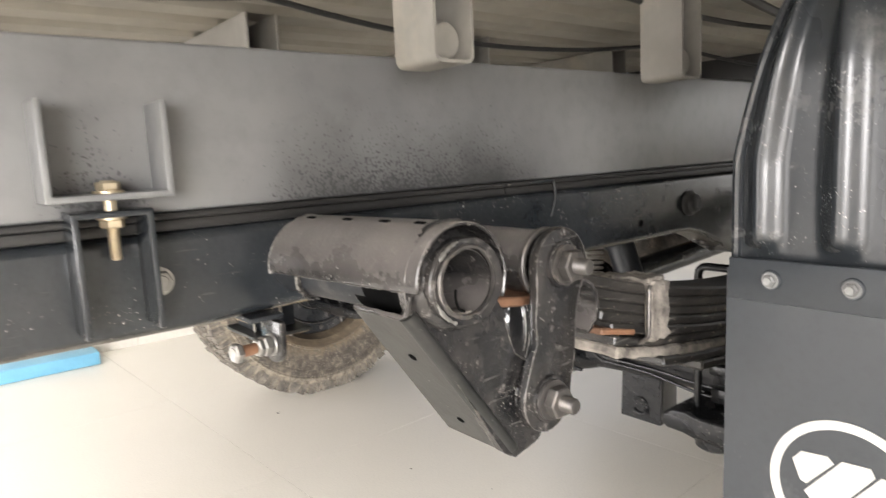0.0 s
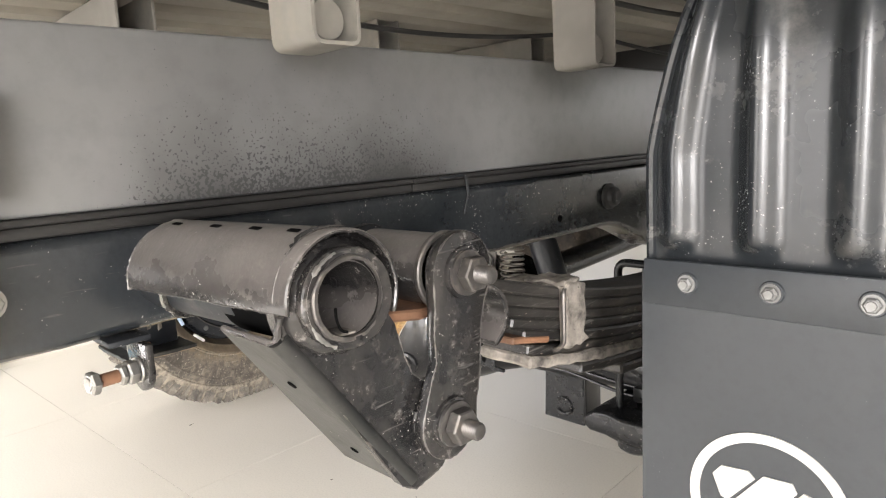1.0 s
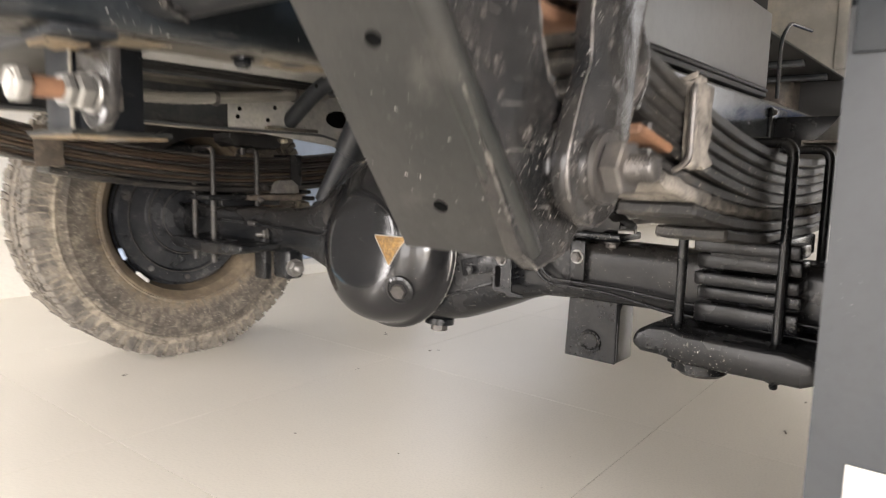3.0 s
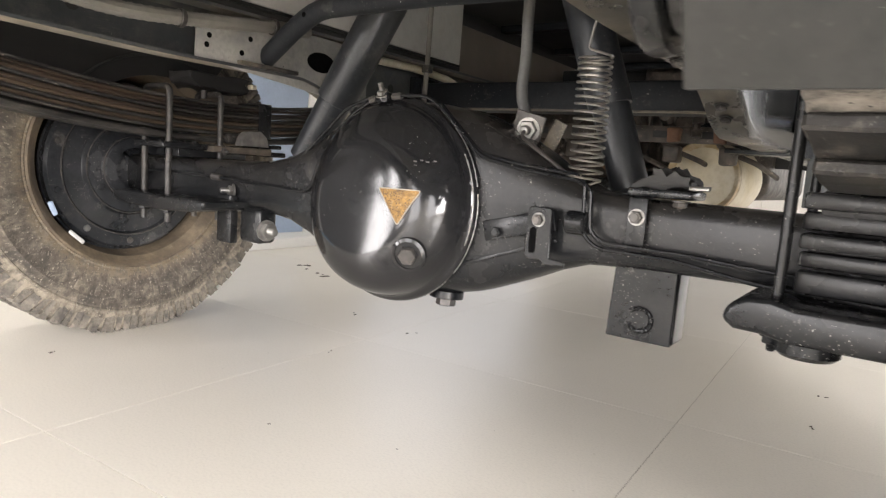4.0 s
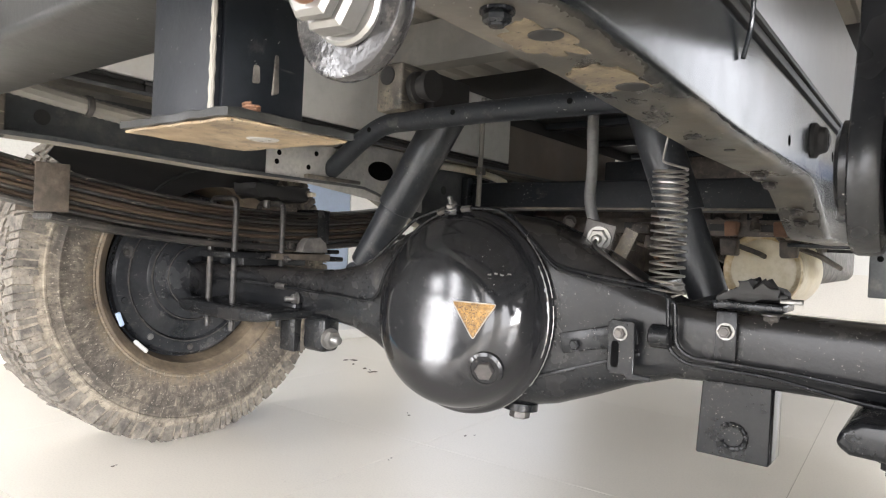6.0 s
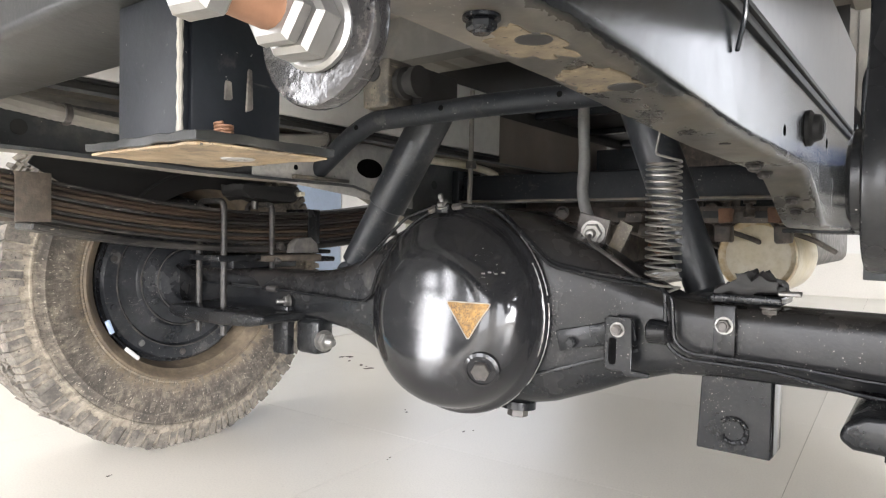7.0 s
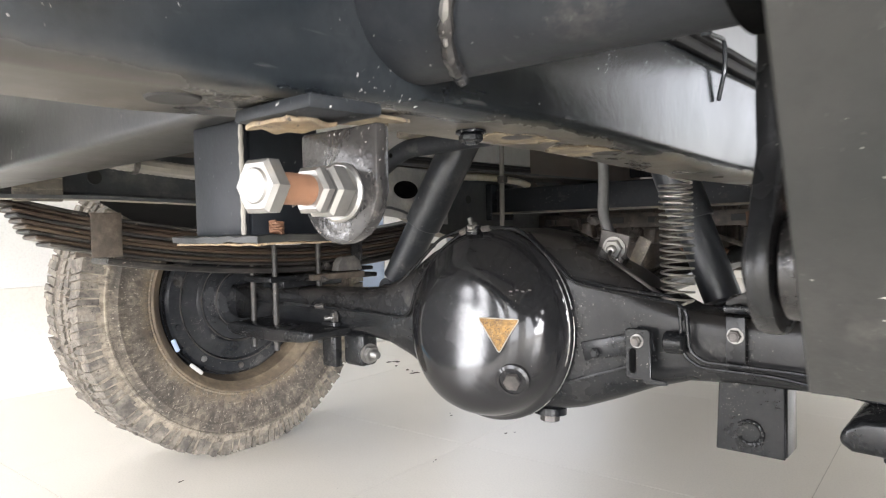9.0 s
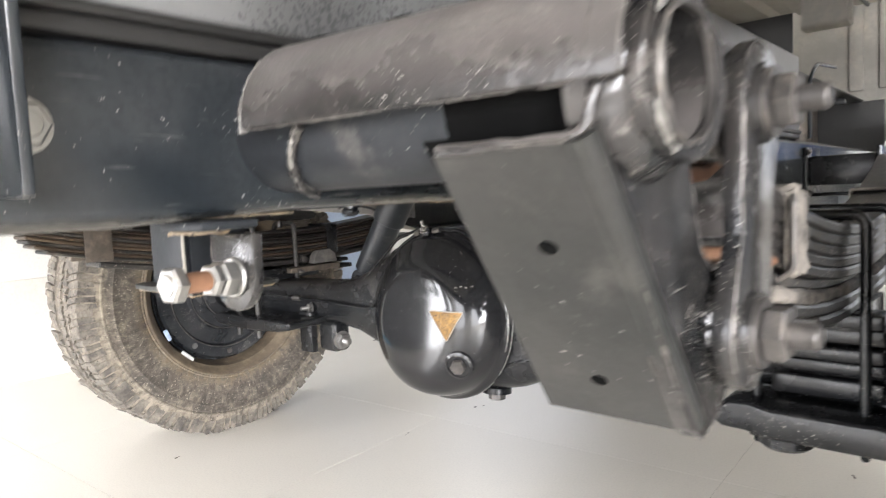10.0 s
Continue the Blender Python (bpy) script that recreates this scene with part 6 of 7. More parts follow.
# ---- mud guard, clamp bar and flap on the right ----
def mud_flap():
    guard = thing("mudguard", "ribbed slate plastic mudguard panel, scratched", "mudguard", (-0.1, 0.73, 0.68))
    X0, X1 = -0.346, 0.16

    def rib(x):
        u = ((x - (-0.319)) / 0.0745 + 0.5) % 1.0 - 0.5
        return 0.5 + 0.5 * math.cos(math.pi * min(1.0, abs(u) / 0.31))

    def surf(u, v):
        z = 0.664 + 0.40 * v
        x = X0 + (X1 - X0) * u
        k = rib(x)
        x += 0.034 * max(0.0, (z - 0.78) / 0.13) ** 1.2 * max(0.0, 1 - (x - X0) / 0.10)
        rise = min(1.0, max(0.0, (z - 0.688) / 0.016))
        rise = rise * rise * (3 - 2 * rise)
        y = 0.722 + 0.014 - 0.015 * k * rise + 0.10 * max(0.0, (z - 0.86) / 0.2) ** 2
        return (x, y, z)

    bm = grid(surf, 150, 60)
    part("panel", thicken(bm, 0.004), M_PLASTIC, guard, "ribbed glossy slate panel", 60)
    part("edge_roll", sweep([surf(0, i / 20) for i in range(21)], 0.005, 8), M_PLASTIC, guard)
    bar = thing("clamp_bar", "slate flat clamp bar with zinc screws", "clamp bar", (-0.1, 0.72, 0.64))
    part("bar", box(X0 + 0.002, X1, 0.7155, 0.7205, 0.640, 0.684, 0.0015), M_FLAP, bar)
    for i in range(7):
        x = -0.300 + 0.0735 * i
        part("cup", lathe([(0, 0), (0.0105, 0), (0.0095, 0.002), (0, 0.002)], (x, 0.7155, 0.664), (0, -1, 0), 20), M_FLAP, bar)
        bolt(bar, (x, 0.7136, 0.664), (0, -1, 0), 0.0066, True, mat=M_SCREW, washer=True, name="screw")
    flap = thing("mud_flap", "slate rubber mud flap with a white painted emblem", "mud flap", (-0.1, 0.725, 0.2))

    def fs(u, v):
        z = 0.672 - 0.47 * v
        x = X0 - 0.002 + (X1 - X0) * u
        return (x, 0.7255 + 0.004 * math.sin(5 * x + 3 * v) * v - 0.012 * v * v, z)

    def fy(x, z):
        v = (0.672 - z) / 0.47
        return 0.7255 + 0.004 * math.sin(5 * x + 3 * v) * v - 0.012 * v * v - 0.0055

    part("sheet", thicken(grid(fs, 40, 40), 0.005), M_FLAP, flap, "matt slate rubber sheet", 60)
    cx, cz, ro, ri = -0.228, 0.465, 0.0695, 0.0605
    ring = B()
    n = 72
    a = [[ring.verts.new((cx + r * math.cos(2 * math.pi * i / n), fy(cx + r * math.cos(2 * math.pi * i / n), cz + r * math.sin(2 * math.pi * i / n)) + dy, cz + r * math.sin(2 * math.pi * i / n))) for i in range(n)] for r, dy in ((ri, 0.001), (ri, -0.001), (ro, -0.001), (ro, 0.001))]
    for k in range(3):
        for i in range(n):
            j = (i + 1) % n
            ring.faces.new((a[k][i], a[k][j], a[k + 1][j], a[k + 1][i]))
    part("emblem_ring", ring, M_WHITE, flap, "white ring")

    def patch(nm, pts):
        bm = B()
        hi = [bm.verts.new((x, fy(x, z) - 0.001, z)) for x, z in pts]
        lo = [bm.verts.new((x, fy(x, z) + 0.001, z)) for x, z in pts]
        m = len(pts)
        bm.faces.new(hi)
        for i in range(m):
            bm.faces.new((hi[i], hi[(i + 1) % m], lo[(i + 1) % m], lo[i]))
        part(nm, bm, M_WHITE, flap, "white slanted bar")

    patch("emblem_bar", [(-0.276, 0.484), (-0.268, 0.494), (-0.244, 0.496), (-0.238, 0.490), (-0.262, 0.462), (-0.268, 0.464)])
    patch("emblem_bar", [(-0.264, 0.454), (-0.231, 0.495), (-0.207, 0.496), (-0.203, 0.488), (-0.241, 0.437), (-0.250, 0.438)])
    patch("emblem_bar", [(-0.246, 0.428), (-0.198, 0.490), (-0.182, 0.486), (-0.178, 0.474), (-0.222, 0.416), (-0.236, 0.417)])
    for k in range(5):
        x = -0.323 + 0.039 * k
        patch("wording_bar", [(x, 0.352), (x + 0.030, 0.352), (x + 0.030, 0.322), (x, 0.322)])
    return flap


mud_flap()


# ---- cargo body above the frame ----
def cargo_floor():
    def f(u, v):
        x = -2.35 + 2.55 * u
        y = -0.5 + 2.42 * v
        k = (x * 9.0) % 1.0
        return (x, y, 1.035 + (0.012 if 0.12 < k < 0.55 else 0.0))

    root = thing("cargo_floor", "dusty beige underside of the cargo body floor", "cargo floor", (CX, 0.8, 1.035))
    part("sheet", thicken(grid(f, 184, 4), -0.004), M_BODY, root, "pressed sheet with shallow folds", 25)
    part("side_rail", box(-2.42, -2.35, -0.5, 1.92, 0.98, 1.12, 0.004), M_BEAM, root)
    part("side_rail", box(0.20, 0.27, -0.5, 1.92, 0.98, 1.12, 0.004), M_BEAM, root)
    part("deck", box(-2.42, 0.27, -0.5, 1.92, 1.055, 1.12, 0.003), M_BEAM, root)


cargo_floor()


def floor_beam(y, hook):
    """A folded cross beam under the cargo floor; its open end juts out past the sill."""
    root = thing("floor_beam", "dusty grey folded cross beam lying on the sills" + (" with folded open ends" if hook else ""), "floor beam", (CX, y, SILL_Z1), "cargo floor beams")
    w = 0.0265
    prof = [(y - w, SILL_Z1 + 0.001), (y + w, SILL_Z1 + 0.001), (y + w, 1.034), (y + w - 0.004, 1.034), (y + w - 0.004, SILL_Z1 + 0.005), (y - w + 0.004, SILL_Z1 + 0.005), (y - w + 0.004, 1.034), (y - w, 1.034)]
    part("channel", prism(prof, "x", -2.34, -0.98, 0.001, 1), M_BEAM, root)
    if hook:
        line = rounded([(-0.615, y - w, 1.034), (-0.615, y - w, 0.897), (-0.615, y + w, 0.897), (-0.615, y + w, 1.034)], 0.012)
        bm = B()
        rows = []
        for p in line:
            rows.append([bm.verts.new((p.x + dx, p.y, p.z)) for dx in (0.017, 0.085)])
        for a, b in zip(rows, rows[1:]):
            bm.faces.new((a[0], a[1], b[1], b[0]))
        part("loop", thicken(bm, 0.0035), M_BEAM, root, "folded channel end with a worn edge", 50)
        part("roller", lathe([(0, 0), (0.019, 0), (0.0205, 0.004), (0.0205, 0.052), (0.018, 0.056), (0, 0.056)], (-0.600, y, 0.9215), (1, 0, 0), 24), M_BEAM, root, "round pipe lying in the channel")
    return root


for y, hk in ((0.512, True), (0.963, True), (1.414, True)):
    floor_beam(y, hk)


def wiring():
    root = thing("wiring_loom", "dark wires sagging under the cargo floor", "wiring", (-0.6, 0.5, 1.0))
    for k, (x, sag) in enumerate(((-0.50, 0.03), (-0.58, 0.02), (-0.86, 0.035), (-0.42, 0.018))):
        pts = []
        for i in range(49):
            y = -0.45 + 2.3 * i / 48
            pts.append((x + 0.025 * math.sin(3.1 * y + k), y, 1.030 - sag * abs(math.sin(3.3 * y + 0.8 * k)) ** 0.8))
        part("wire", sweep(pts, 0.0045 if k else 0.007, 6), M_RUBBER, root)


wiring()


# ---- fittings along the left rail ----
def left_fittings():
    xi = LX + 0.0625
    con = thing("conduit", "pale dusty corrugated conduit along the rail", "conduit", (xi, 0.5, 0.70))
    pts = rounded([(xi + 0.004, -0.3, 0.735), (xi + 0.004, 0.45, 0.722), (xi + 0.004, 0.69, 0.695), (xi + 0.002, 0.83, 0.686), (xi + 0.002, 0.91, 0.691), (xi + 0.002, 1.05, 0.707), (xi + 0.004, 1.21, 0.729), (xi - 0.004, 1.27, 0.733)], 0.12, 8)
    fine = []
    for a, b in zip(pts, pts[1:]):
        n = max(1, int((b - a).length / 0.005))
        fine += [a.lerp(b, i / n) for i in range(n)]
    fine.append(pts[-1])
    part("tube", sweep(fine, [0.0125 + 0.0012 * (i % 2) for i in range(len(fine))], 10), M_BEAM, con, "ribbed pale tube")
    for y, z in ((0.30, 0.725), (0.66, 0.699), (0.96, 0.696), (1.17, 0.7235)):
        part("clip", pipe((xi + 0.003, y - 0.005, z), (xi + 0.003, y + 0.005, z), 0.0165, 0.0138, 18), M_NUT, con, "narrow steel clip")
    g = thing("gusset_plate", "grey dusty gusset plate closing the rail channel", "gusset plate", (xi, 1.15, 0.65))
    pl = [(0.997, RAIL_Z0 + 0.007), (1.47, RAIL_Z0 - 0.04), (1.47, 0.728), (1.30, 0.731), (0.997, 0.700)]
    part("plate", prism(pl, "x", xi - 0.010, xi - 0.005, 0.0015), M_GUSSET, g, "chalky grey plate")
    part("oval_hole", turn(lathe([(0, 0), (0.022, 0), (0.022, 0.0008), (0, 0.0008)], (0, 0, 0), (1, 0, 0), 24), Matrix.Translation((xi - 0.0052, 1.315, 0.676)) @ Matrix.Diagonal((1, 1.9, 1, 1))), M_HOLE, g, "dark oval hole")
    for y, z in ((1.025, 0.680), (1.02, 0.662), (1.12, 0.690), (1.10, 0.660), (1.22, 0.700)):
        part("bolt_hole", lathe([(0, 0), (0.0055, 0), (0.0055, 0.0008), (0, 0.0008)], (xi - 0.0052, y, z), (1, 0, 0), 12), M_HOLE, g)
    for y in (0.52, 0.30):
        part("tab", box(xi - 0.012, xi - 0.006, y - 0.035, y + 0.035, RAIL_Z0 + 0.006, RAIL_Z0 + 0.075, 0.006, 3), M_UNDER, g, "welded tab")
    pp = thing("fuel_pipe", "cream and rust coloured steel pipe beside the rail", "pipe", (-1.65, 1.7, 0.7))
    part("tube", sweep(rounded([(-1.62, 1.24, 0.714), (-1.62, 1.46, 0.719), (-1.62, 1.72, 0.724), (-1.625, 1.86, 0.716), (-1.63, 1.93, 0.700)], 0.08, 6), 0.0105, 12), M_TANK, pp)
    for k in range(5):
        part("fitting", rod((-1.630 + 0.014 * k, 1.90 + 0.035 * k, 0.700 - 0.006 * (k % 2)), (-1.620 + 0.016 * k, 1.925 + 0.035 * k, 0.708 - 0.008 * (k % 3)), 0.015 - 0.002 * (k % 3), 8), M_GEAR, pp, "rusty fitting")
    part("drop_pipe", sweep([(-1.525, 1.62, 0.90), (-1.522, 1.615, 0.75), (-1.515, 1.60, 0.56)], 0.0065, 8), M_BEAM, pp, "thin upright pipe")
    part("drop_clip", box(-1.530, -1.508, 1.602, 1.622, 0.698, 0.718, 0.003), M_UNDER, pp)
    stop = thing("bump_stop", "torn black rubber bump stop hanging under the rail over the spring", "bump stop", (-1.86, 1.20, 0.632))
    torn = [(1.135, 0.636), (1.142, 0.612), (1.160, 0.603), (1.200, 0.604), (1.240, 0.601), (1.284, 0.600), (1.300, 0.607), (1.293, 0.617), (1.288, 0.624), (1.296, 0.631), (1.296, 0.637)]
    block = prism(torn, "x", -1.905, -1.818, 0.003, 2)
    bmesh.ops.subdivide_edges(block, edges=[e for e in block.edges if e.calc_length() > 0.012], cuts=3, use_grid_fill=True)
    part("block", roughen(roughen(block, 0.005, 70), 0.003, 190), M_STRIP, stop, "torn rubber block")
    part("tag", roughen(box(-1.835, -1.817, 1.303, 1.318, 0.617, 0.628, 0.002), 0.003, 120), M_TANK, stop, "scrap of yellow label")
    wrap = thing("inner_fender", "brown-black dusty arched inner fender over the wheel", "fender", (-2.0, 1.15, 0.8))

    def fend(u, v):
        a = radians(38 + 82 * u)
        r = 0.478 + 0.01 * math.sin(9 * u)
        return (-1.93 - 0.30 * v, 1.15 + r * math.cos(a), 0.43 + r * 0.93 * math.sin(a))

    part("arch", thicken(grid(fend, 60, 8), 0.004), M_STRIP, wrap, "arched sheet", 60)

    def cheek(u, v):
        a = radians(58 + 92 * u)
        r = 0.478 - 0.265 * v
        return (-1.93 - 0.03 * v, 1.15 + r * math.cos(a), 0.43 + r * 0.93 * math.sin(a))

    part("cheek", thicken(grid(cheek, 60, 10), 0.003), M_STRIP, wrap, "flat inner cheek", 60)
    bead = [(-1.945, 1.15 + 0.262 * math.cos(radians(62 + 3 * k)), 0.43 + 0.262 * 0.93 * math.sin(radians(62 + 3 * k))) for k in range(29)]
    part("bead", sweep(bead, 0.0035, 8), M_STRIP, wrap, "pressed bead along the cheek")


left_fittings()


# ---- front part of the chassis, seen over the axle ----
def front_chassis():
    xm = thing("chassis_crossmember", "black box crossmember ahead of the axle", "crossmember", (CX, 1.75, 0.617))
    part("beam", box(LX + 0.03, RX - 0.03, 1.72, 1.79, 0.617, 0.690, 0.006, 3), M_MATTE, xm)
    for x0, x1 in ((LX + 0.0065, LX + 0.0295), (RX - 0.0295, RX - 0.0065)):
        part("end_plate", box(x0, x1, 1.70, 1.81, 0.600, 0.705, 0.003), M_CHASSIS, xm)
    part("flange", box(LX + 0.03, RX - 0.03, 1.70, 1.7195, 0.617, 0.622, 0.001), M_UNDER, xm, "dusty lower flange")
    sh = thing("propeller_shaft", "dark propeller shaft running forward from the axle", "propeller shaft", (-1.19, 1.6, 0.41))
    part("flange", lathe([(0, 0), (0.07, 0), (0.07, 0.016), (0.045, 0.02), (0.04, 0.06), (0, 0.06)], (-1.19, 1.59, 0.409), (0, 1, 0.06), 24), M_GEAR, sh)
    part("tube", rod((-1.19, 1.64, 0.412), (-1.19, 2.62, 0.468), 0.038, 24), M_CHASSIS, sh)
    gb = thing("gearbox", "oily cast gearbox with ribs, pipes and bolts", "gearbox", (-1.15, 2.7, 0.45))
    case = box(-1.38, -0.98, 2.62, 3.05, 0.40, 0.76, 0.03, 4)
    part("case", roughen(case, 0.01, 9), M_GEAR, gb, "cast case")
    rr = random.Random(11)
    for k in range(9):
        x = -1.36 + 0.045 * k
        part("rib", box(x, x + 0.012, 2.595, 2.63, 0.42, 0.74 - 0.02 * (k % 3), 0.003), M_GEAR, gb)
    for k in range(14):
        x, z = rr.uniform(-1.36, -1.0), rr.uniform(0.44, 0.74)
        part("lump", roughen(lathe([(0, 0), (0.022, 0), (0.03, 0.02), (0.02, 0.05), (0, 0.055)], (x, 2.62, z), (rr.uniform(-0.4, 0.4), -1, rr.uniform(-0.4, 0.4)), 10), 0.006, 30), M_GEAR, gb)
    tr = thing("linkage_bracket", "rusty perforated bracket with gear linkage rods", "bracket", (-1.25, 2.0, 0.6))
    part("rail", box(-1.72, -0.83, 1.985, 1.993, 0.570, 0.612, 0.002), M_GEAR, tr, "long perforated strip")
    for k in range(7):
        x = -1.62 + 0.115 * k
        part("slot", box(x, x + 0.04, 1.983, 1.9852, 0.582, 0.600, 0.0006, 1), M_RUBBER, tr)
    for k in range(6):
        x = -1.60 + 0.14 * k
        part("rod", sweep(rounded([(x, 2.0, 0.60), (x + 0.02, 2.03, 0.56), (x + 0.10, 2.06, 0.53), (x + 0.13, 2.2, 0.50)], 0.02), 0.007, 8), M_GEAR, tr)
        part("link_block", roughen(box(x + 0.02, x + 0.06, 2.0, 2.05, 0.52, 0.565, 0.006), 0.005, 40), M_GEAR, tr)
    for k in range(4):
        x = -0.98 + 0.055 * k
        part("valve", roughen(lathe([(0, 0), (0.013, 0), (0.013, 0.018), (0.009, 0.020), (0.009, 0.032), (0.015, 0.034), (0.015, 0.046), (0, 0.046)], (x, 1.95, 0.572 + 0.012 * (k % 2)), (0.12 * (k - 1.5), 0.1, 1), 14), 0.005, 60), M_GEAR, tr, "rusty valve body") if k % 2 else part("valve", roughen(box(x - 0.014, x + 0.016, 1.94, 1.965, 0.570, 0.606, 0.004), 0.006, 60), M_RUST, tr, "rusty valve block")
    tank = thing("air_tank", "pale cylindrical air tank with a stained end cap", "air tank", (-0.95, 2.2, 0.40))
    c = (-0.935, 2.085, 0.486)
    part("shell", lathe([(0.088, 0.012), (0.0985, 0.014), (0.100, 0.018), (0.100, 0.19), (0.092, 0.225), (0.07, 0.240), (0, 0.246)], c, (0.10, 1, 0), 44), M_TANK, tank, "pale painted shell", 50)
    part("end_cap", lathe([(0, 0.017), (0.05, 0.0165), (0.078, 0.014), (0.089, 0.008), (0.0955, 0.0), (0.099, 0.002), (0.0995, 0.016), (0.085, 0.03), (0, 0.03)], c, (0.10, 1, 0), 44), M_CAP, tank, "dished stained cap", 50)
    part("cradle", box(-1.00, -0.85, 2.18, 2.24, 0.564, 0.640, 0.004), M_CHASSIS, tank)
    ft = solid("fuel_tank", box(-1.63, -1.30, 2.05, 2.9, 0.36, 0.695, 0.05, 5), M_GEAR, "dark dusty rectangular fuel tank", "fuel tank")
    eng = solid("engine_sump", roughen(box(-1.45, -0.92, 3.0, 4.0, 0.42, 0.975, 0.05, 4), 0.02, 6), M_GEAR, "oily dark engine block and sump", "engine")
    bulk = thing("cab_rear", "grey dusty cab rear panel with pressed ribs", "cab", (CX, 3.2, 0.9))
    part("panel", box(-2.15, -0.20, 3.16, 3.20, 0.78, 2.4, 0.01), M_BEAM, bulk)
    part("side", box(-2.15, -2.10, 3.20, 5.0, 0.7, 2.4, 0.01), M_BEAM, bulk)
    part("side", box(-0.25, -0.20, 3.20, 5.0, 0.7, 2.4, 0.01), M_BEAM, bulk)
    part("roof", box(-2.15, -0.20, 3.16, 5.0, 2.4, 2.45, 0.01), M_BEAM, bulk)
    part("floor_pan", box(-2.10, -0.25, 3.2, 5.0, 0.97, 1.0, 0.005), M_UNDER, bulk)
    for k in range(6):
        x = -0.82 + 0.10 * k
        part("rib", box(x, x + 0.05, 3.148, 3.162, 0.98, 1.5, 0.006), M_BEAM, bulk)
    # Invented dark panels: they stand where only shade lies above the gearbox.
    shield = thing("dark_closure", "made-up dark panels closing the gaps above the gearbox", "splash shield", (-1.2, 2.5, 0.93))
    part("sheet", box(-1.66, -0.77, 1.865, 3.14, 0.935, 0.942, 0.002), M_STRIP, shield)
    part("rear_lip", box(-2.3, -0.72, 1.862, 1.866, 0.9425, 1.034, 0.001), M_STRIP, shield)
    part("side_lip", box(-1.658, -1.652, 1.867, 3.1, 0.8955, 0.9345, 0.001), M_STRIP, shield)
    part("back_panel", box(-1.66, -0.70, 3.12, 3.14, 0.55, 0.9345, 0.003), M_STRIP, shield)
    for y in (2.15, 2.55, 2.9):
        part("stiffener", box(-1.64, -0.79, y, y + 0.035, 0.912, 0.9345, 0.004), M_CHASSIS, shield)
    sp = thing("side_panel", "brown dusty steel side panel ahead of the axle", "side panel", (-1.65, 2.3, 0.74))
    part("sheet", box(-1.658, -1.650, 1.865, 2.77, 0.700, 0.895, 0.003), M_BROWNDUST, sp)
    part("lip", box(-1.650, -1.640, 1.865, 2.77, 0.700, 0.712, 0.003), M_BROWNDUST, sp)
    part("bracket", box(-1.62, -1.40, 2.60, 2.64, 0.76, 0.86, 0.006), M_CHASSIS, sp, "dark bracket")
    cs = thing("cargo_front_wall", "grey cargo body front wall standing on the floor", "cargo body", (CX, 1.9, 1.12))
    part("wall", box(-2.42, 0.27, 1.88, 1.92, 1.121, 1.75, 0.004), M_BEAM, cs)
    part("side_wall", box(-2.42, -2.39, -0.5, 1.879, 1.121, 1.6, 0.004), M_BEAM, cs)
    part("side_wall", box(0.24, 0.27, -0.5, 1.879, 1.121, 1.6, 0.004), M_BEAM, cs)
    tb = thing("battery_tray", "black battery tray of angle bars beside the rail", "battery tray", (-0.6, 2.9, 0.6))
    for y in (2.70, 3.08):
        part("bar", box(RX + 0.001, -0.25, y, y + 0.03, 0.640, 0.655, 0.002), M_CHASSIS, tb)
    for x in (-0.60, -0.30):
        part("bar", box(x, x + 0.03, 2.7305, 3.0795, 0.640, 0.655, 0.002), M_CHASSIS, tb)
    solid("battery", box(-0.61, -0.30, 2.745, 3.065, 0.6555, 0.85, 0.012, 3), M_DEEPBLUE, "blue plastic battery standing on the tray", "battery")
    arm = thing("step_arm", "black box steel arm bolted to the rail", "bracket arm", (RX, 1.95, 0.65))
    part("base_plate", box(RX + 0.001, RX + 0.008, 1.89, 2.03, 0.598, 0.722, 0.002), M_AXLE, arm)
    part("box_arm", box(RX + 0.0085, -0.56, 1.915, 2.00, 0.630, 0.700, 0.005), M_AXLE, arm, "square black tube")
    part("end_plate", box(-0.5595, -0.553, 1.905, 2.01, 0.610, 0.716, 0.002), M_AXLE, arm)
    for z in (0.612, 0.710):
        bolt(arm, (RX + 0.0085, 1.90, z), (1, 0, 0), 0.007, True, mat=M_NUT)
    part("lower_bar", box(RX + 0.0085, -0.55, 1.94, 1.97, 0.603, 0.612, 0.002), M_AXLE, arm)
    pt = thing("bracket_plate", "grey dusty bracket plate hanging ahead of the tank", "bracket plate", (-0.68, 2.3, 0.44))
    part("plate", box(-0.715, -0.640, 2.30, 2.308, 0.425, 0.605, 0.004), M_HAZE, pt)
    part("hole", lathe([(0, 0), (0.008, 0), (0.008, 0.001), (0, 0.001)], (-0.690, 2.2995, 0.53), (0, -1, 0), 14), M_HOLE, pt)
    clut = random.Random(31)
    lk = thing("brake_linkage", "cluster of rusty oily linkage parts behind the axle", "linkage", (-1.2, 2.0, 0.55))
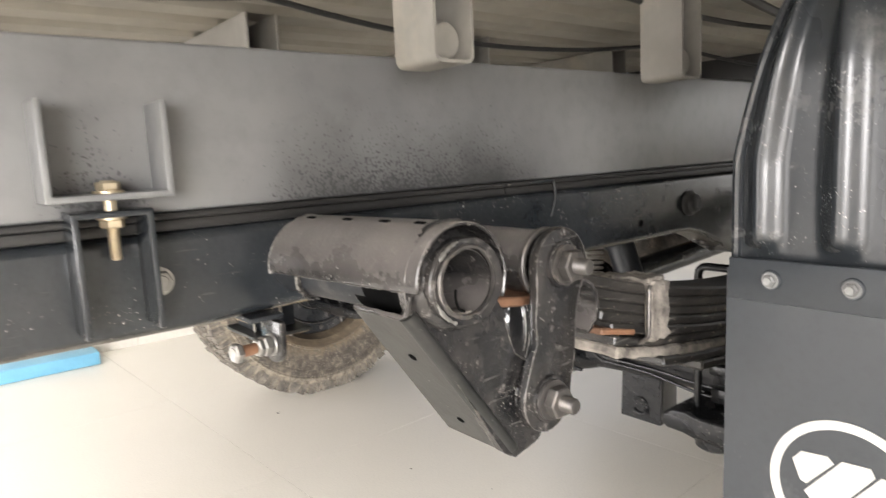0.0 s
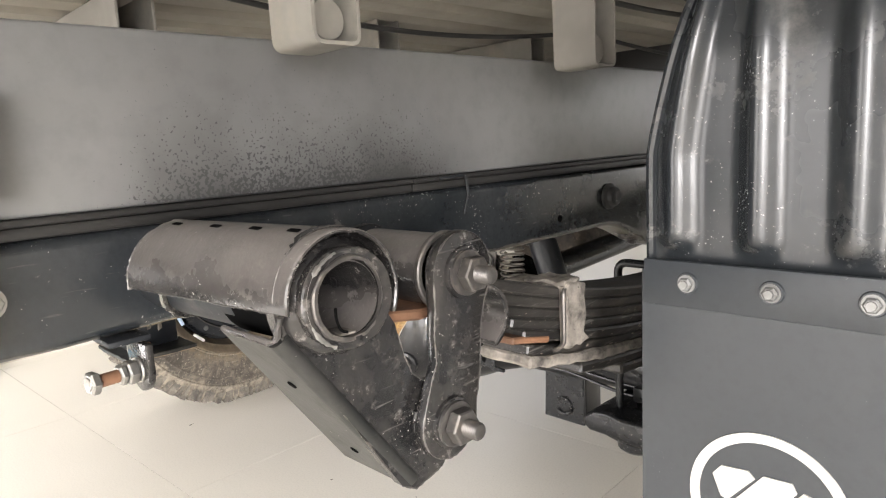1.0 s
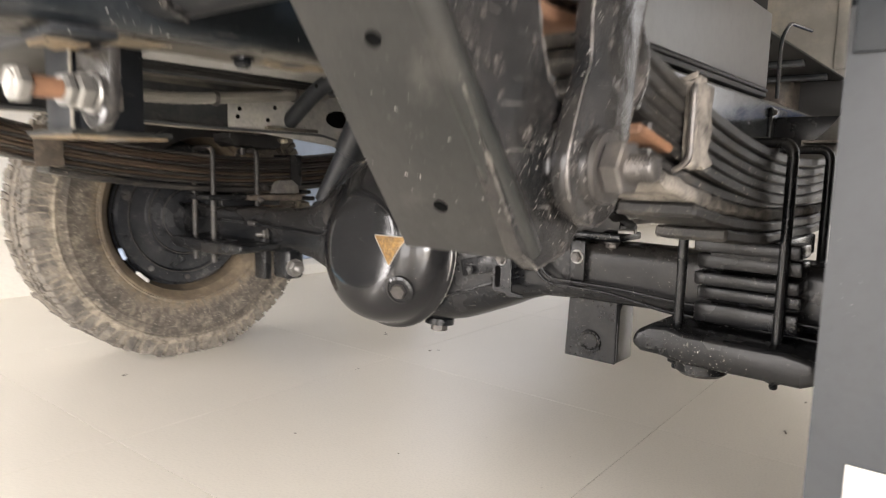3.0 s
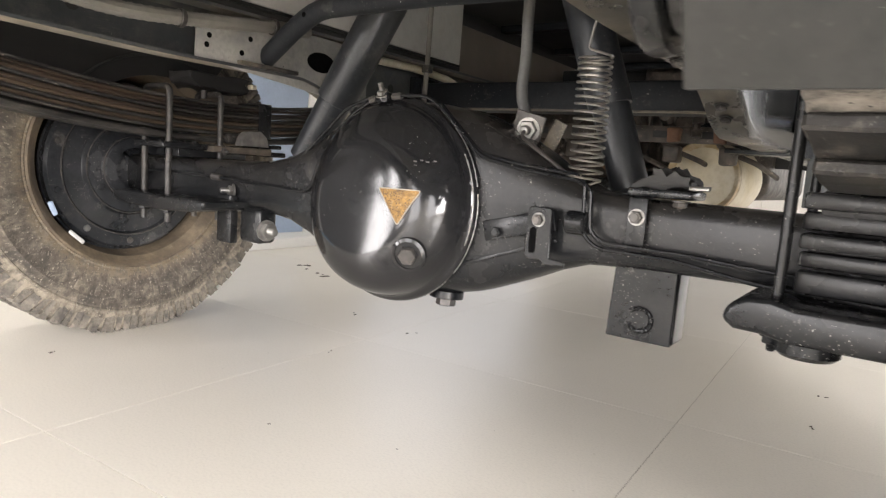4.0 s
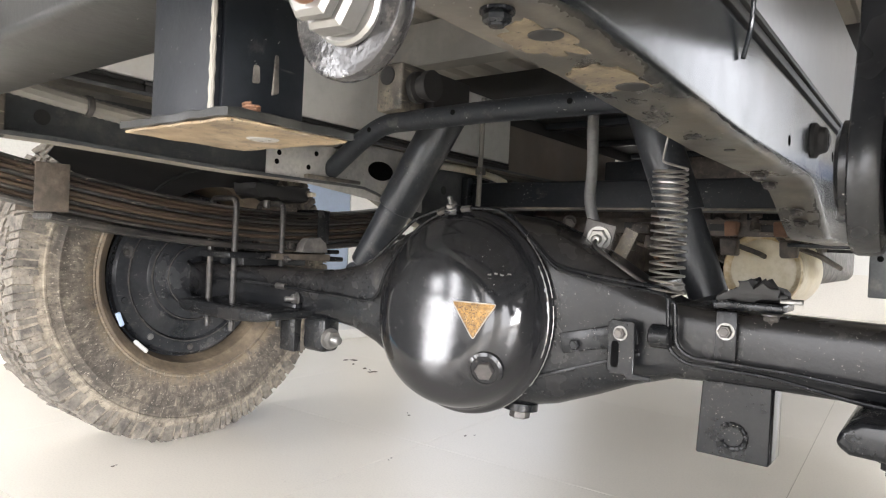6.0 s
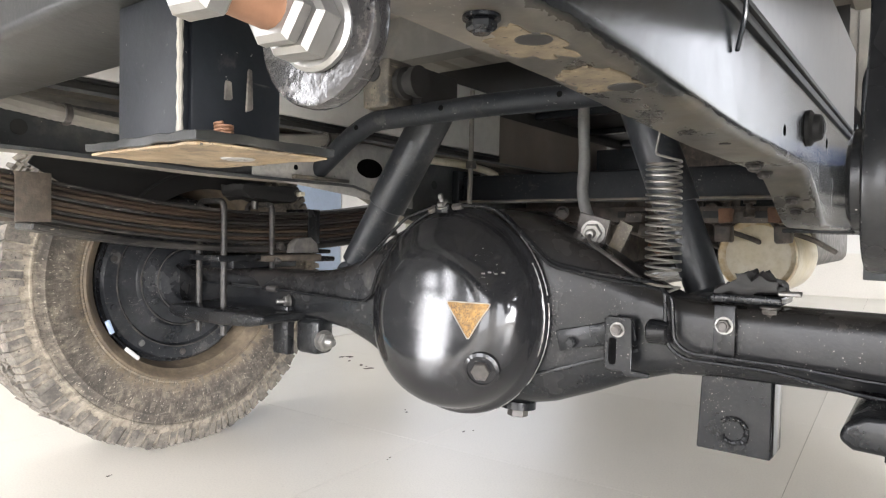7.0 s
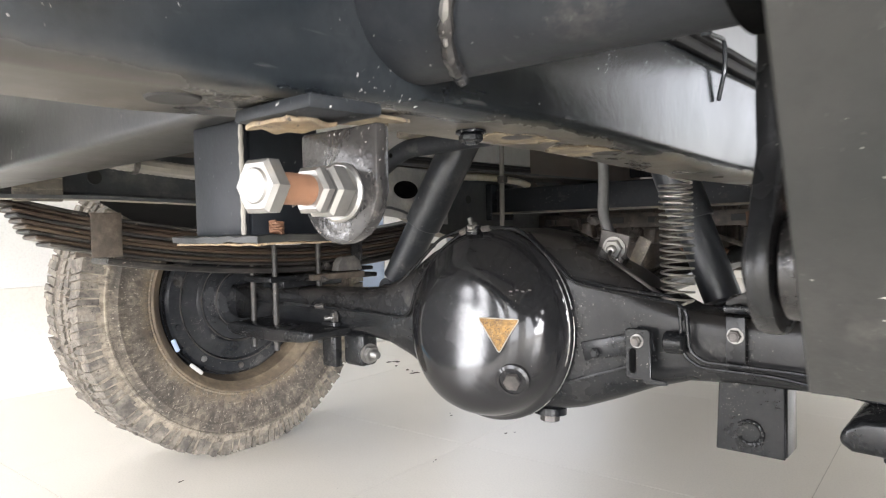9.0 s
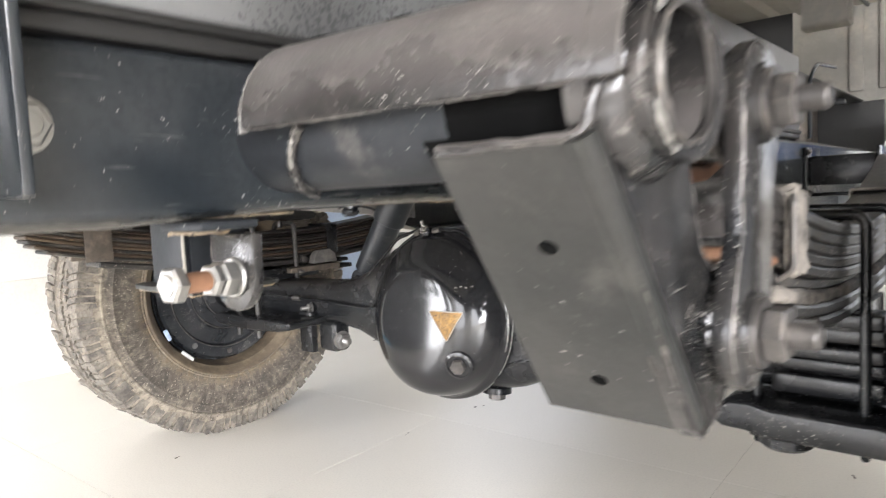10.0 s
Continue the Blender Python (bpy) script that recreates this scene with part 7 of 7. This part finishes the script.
    for k in range(34):
        x, y, z = clut.uniform(-1.62, -1.08), clut.uniform(1.93, 2.12), clut.uniform(0.505, 0.615)
        if k % 3 == 0:
            q = (x + clut.uniform(-0.12, 0.12), y + clut.uniform(-0.03, 0.03), z + clut.uniform(-0.05, 0.03))
            part("rod", rod((x, y, z), q, clut.uniform(0.004, 0.009), 8), M_GEAR if k % 2 else M_RUST, lk)
        elif k % 3 == 1:
            w, h = clut.uniform(0.012, 0.03), clut.uniform(0.012, 0.03)
            part("lump", roughen(box(x - w, x + w, y - w, y + w, z - h, z + h, 0.006, 2), 0.008, 50, k), M_GEAR, lk)
        else:
            bolt(lk, (x, y - 0.02, z), (clut.uniform(-0.4, 0.4), -1, clut.uniform(-0.4, 0.4)), clut.uniform(0.010, 0.018), True, mat=M_NUT if k % 2 else M_GEAR)
    st = thing("stake_pipe", "thin black upright rod in front of the sill end", "pipe", (RX, 1.9, 0.74))
    part("tube", sweep(rounded([(RX + 0.012, 1.90, 0.742), (RX + 0.012, 1.90, 0.88), (RX + 0.02, 1.93, 0.92), (RX + 0.03, 2.1, 0.93)], 0.03), 0.0045, 10), M_CHASSIS, st)
    mt = thing("tank_mount", "dusty bolted mounting plate under the rail", "mounting plate", (RX, 1.75, 0.50))
    part("plate", box(-0.845, -0.70, 1.90, 1.99, 0.546, 0.556, 0.002), M_CHASSIS, mt)
    part("post", box(-0.735, -0.715, 1.93, 1.96, 0.556, 0.600, 0.002), M_CHASSIS, mt)
    part("step_box", box(-0.66, -0.40, 2.5, 2.95, 0.42, 0.66, 0.01), M_BEAM, mt, "grey box")


front_chassis()


# ---- loose things in the room ----
solid("blue_box", box(-3.20, -3.04, -0.35, 0.60, 0.0005, 0.055, 0.006), M_LIGHTBLUE, "flat light blue plastic box on the floor by the wall", "box")
bk = thing("display_stand", "pale blue and white display stand by the wall", "display stand", (-3.0, 2.7, 0))
part("board", box(-3.18, -3.14, 2.05, 2.715, 0.05, 1.35, 0.004), M_BLUE, bk, "pale blue board")
part("edge", box(-3.185, -3.135, 2.72, 3.25, 0.05, 1.35, 0.004), M_WALL, bk, "white side panel")
part("foot", box(-3.22, -2.95, 2.05, 3.25, 0.0005, 0.05, 0.004), M_WALL, bk)


# ---- dry mud fallen on the floor ----
def mud_crumbs():
    rnd = random.Random(8)
    bm = B()
    for x, y, n, s in ((-2.50, 2.14, 5, 0.020), (-2.33, 2.07, 4, 0.018), (-1.54, 1.665, 2, 0.010), (-0.568, 1.735, 2, 0.008), (-1.56, 1.374, 2, 0.007), (-1.319, 0.993, 1, 0.006), (-1.106, 1.054, 1, 0.006), (-1.805, 1.705, 2, 0.010), (-0.591, 1.975, 2, 0.010), (-1.951, 0.914, 2, 0.008)):
        for _ in range(n):
            c = Vector((x + rnd.uniform(-2.2, 2.2) * s, y + rnd.uniform(-2.2, 2.2) * s, 0.0012))
            m = Matrix.Translation(c) @ Matrix.Rotation(rnd.uniform(0, 3.1), 4, "Z") @ Matrix.Diagonal((rnd.uniform(0.5, 1.0), rnd.uniform(0.25, 0.6), 0.16, 1))
            bmesh.ops.create_icosphere(bm, subdivisions=1, radius=s * rnd.uniform(0.5, 1.0), matrix=m)
    for v in bm.verts:
        v.co.z = max(v.co.z, 0.0003)
    solid("mud_crumbs", roughen(bm, 0.002, 90), M_CLIPDUST, "crumbs of dry brown mud scattered on the floor", "mud crumbs", kind="stuff")


mud_crumbs()


# ---- floor tiles ----
def floor_tiles():
    s = 0.80
    tile = finish("tile", box(0.0007, s - 0.0007, 0.0007, s - 0.0007, -0.004, 0.0, 0.0), M_TILE)
    turned = pose(-0.790, 1.55, 0, 0, 0, 2.6)
    for i in range(-4, 7):
        for j in range(-8, 8):
            ob = new("tile", tile)
            ob.matrix_local = turned @ pose(s * i, s * j, 0)
            ob.parent = floor


floor_tiles()
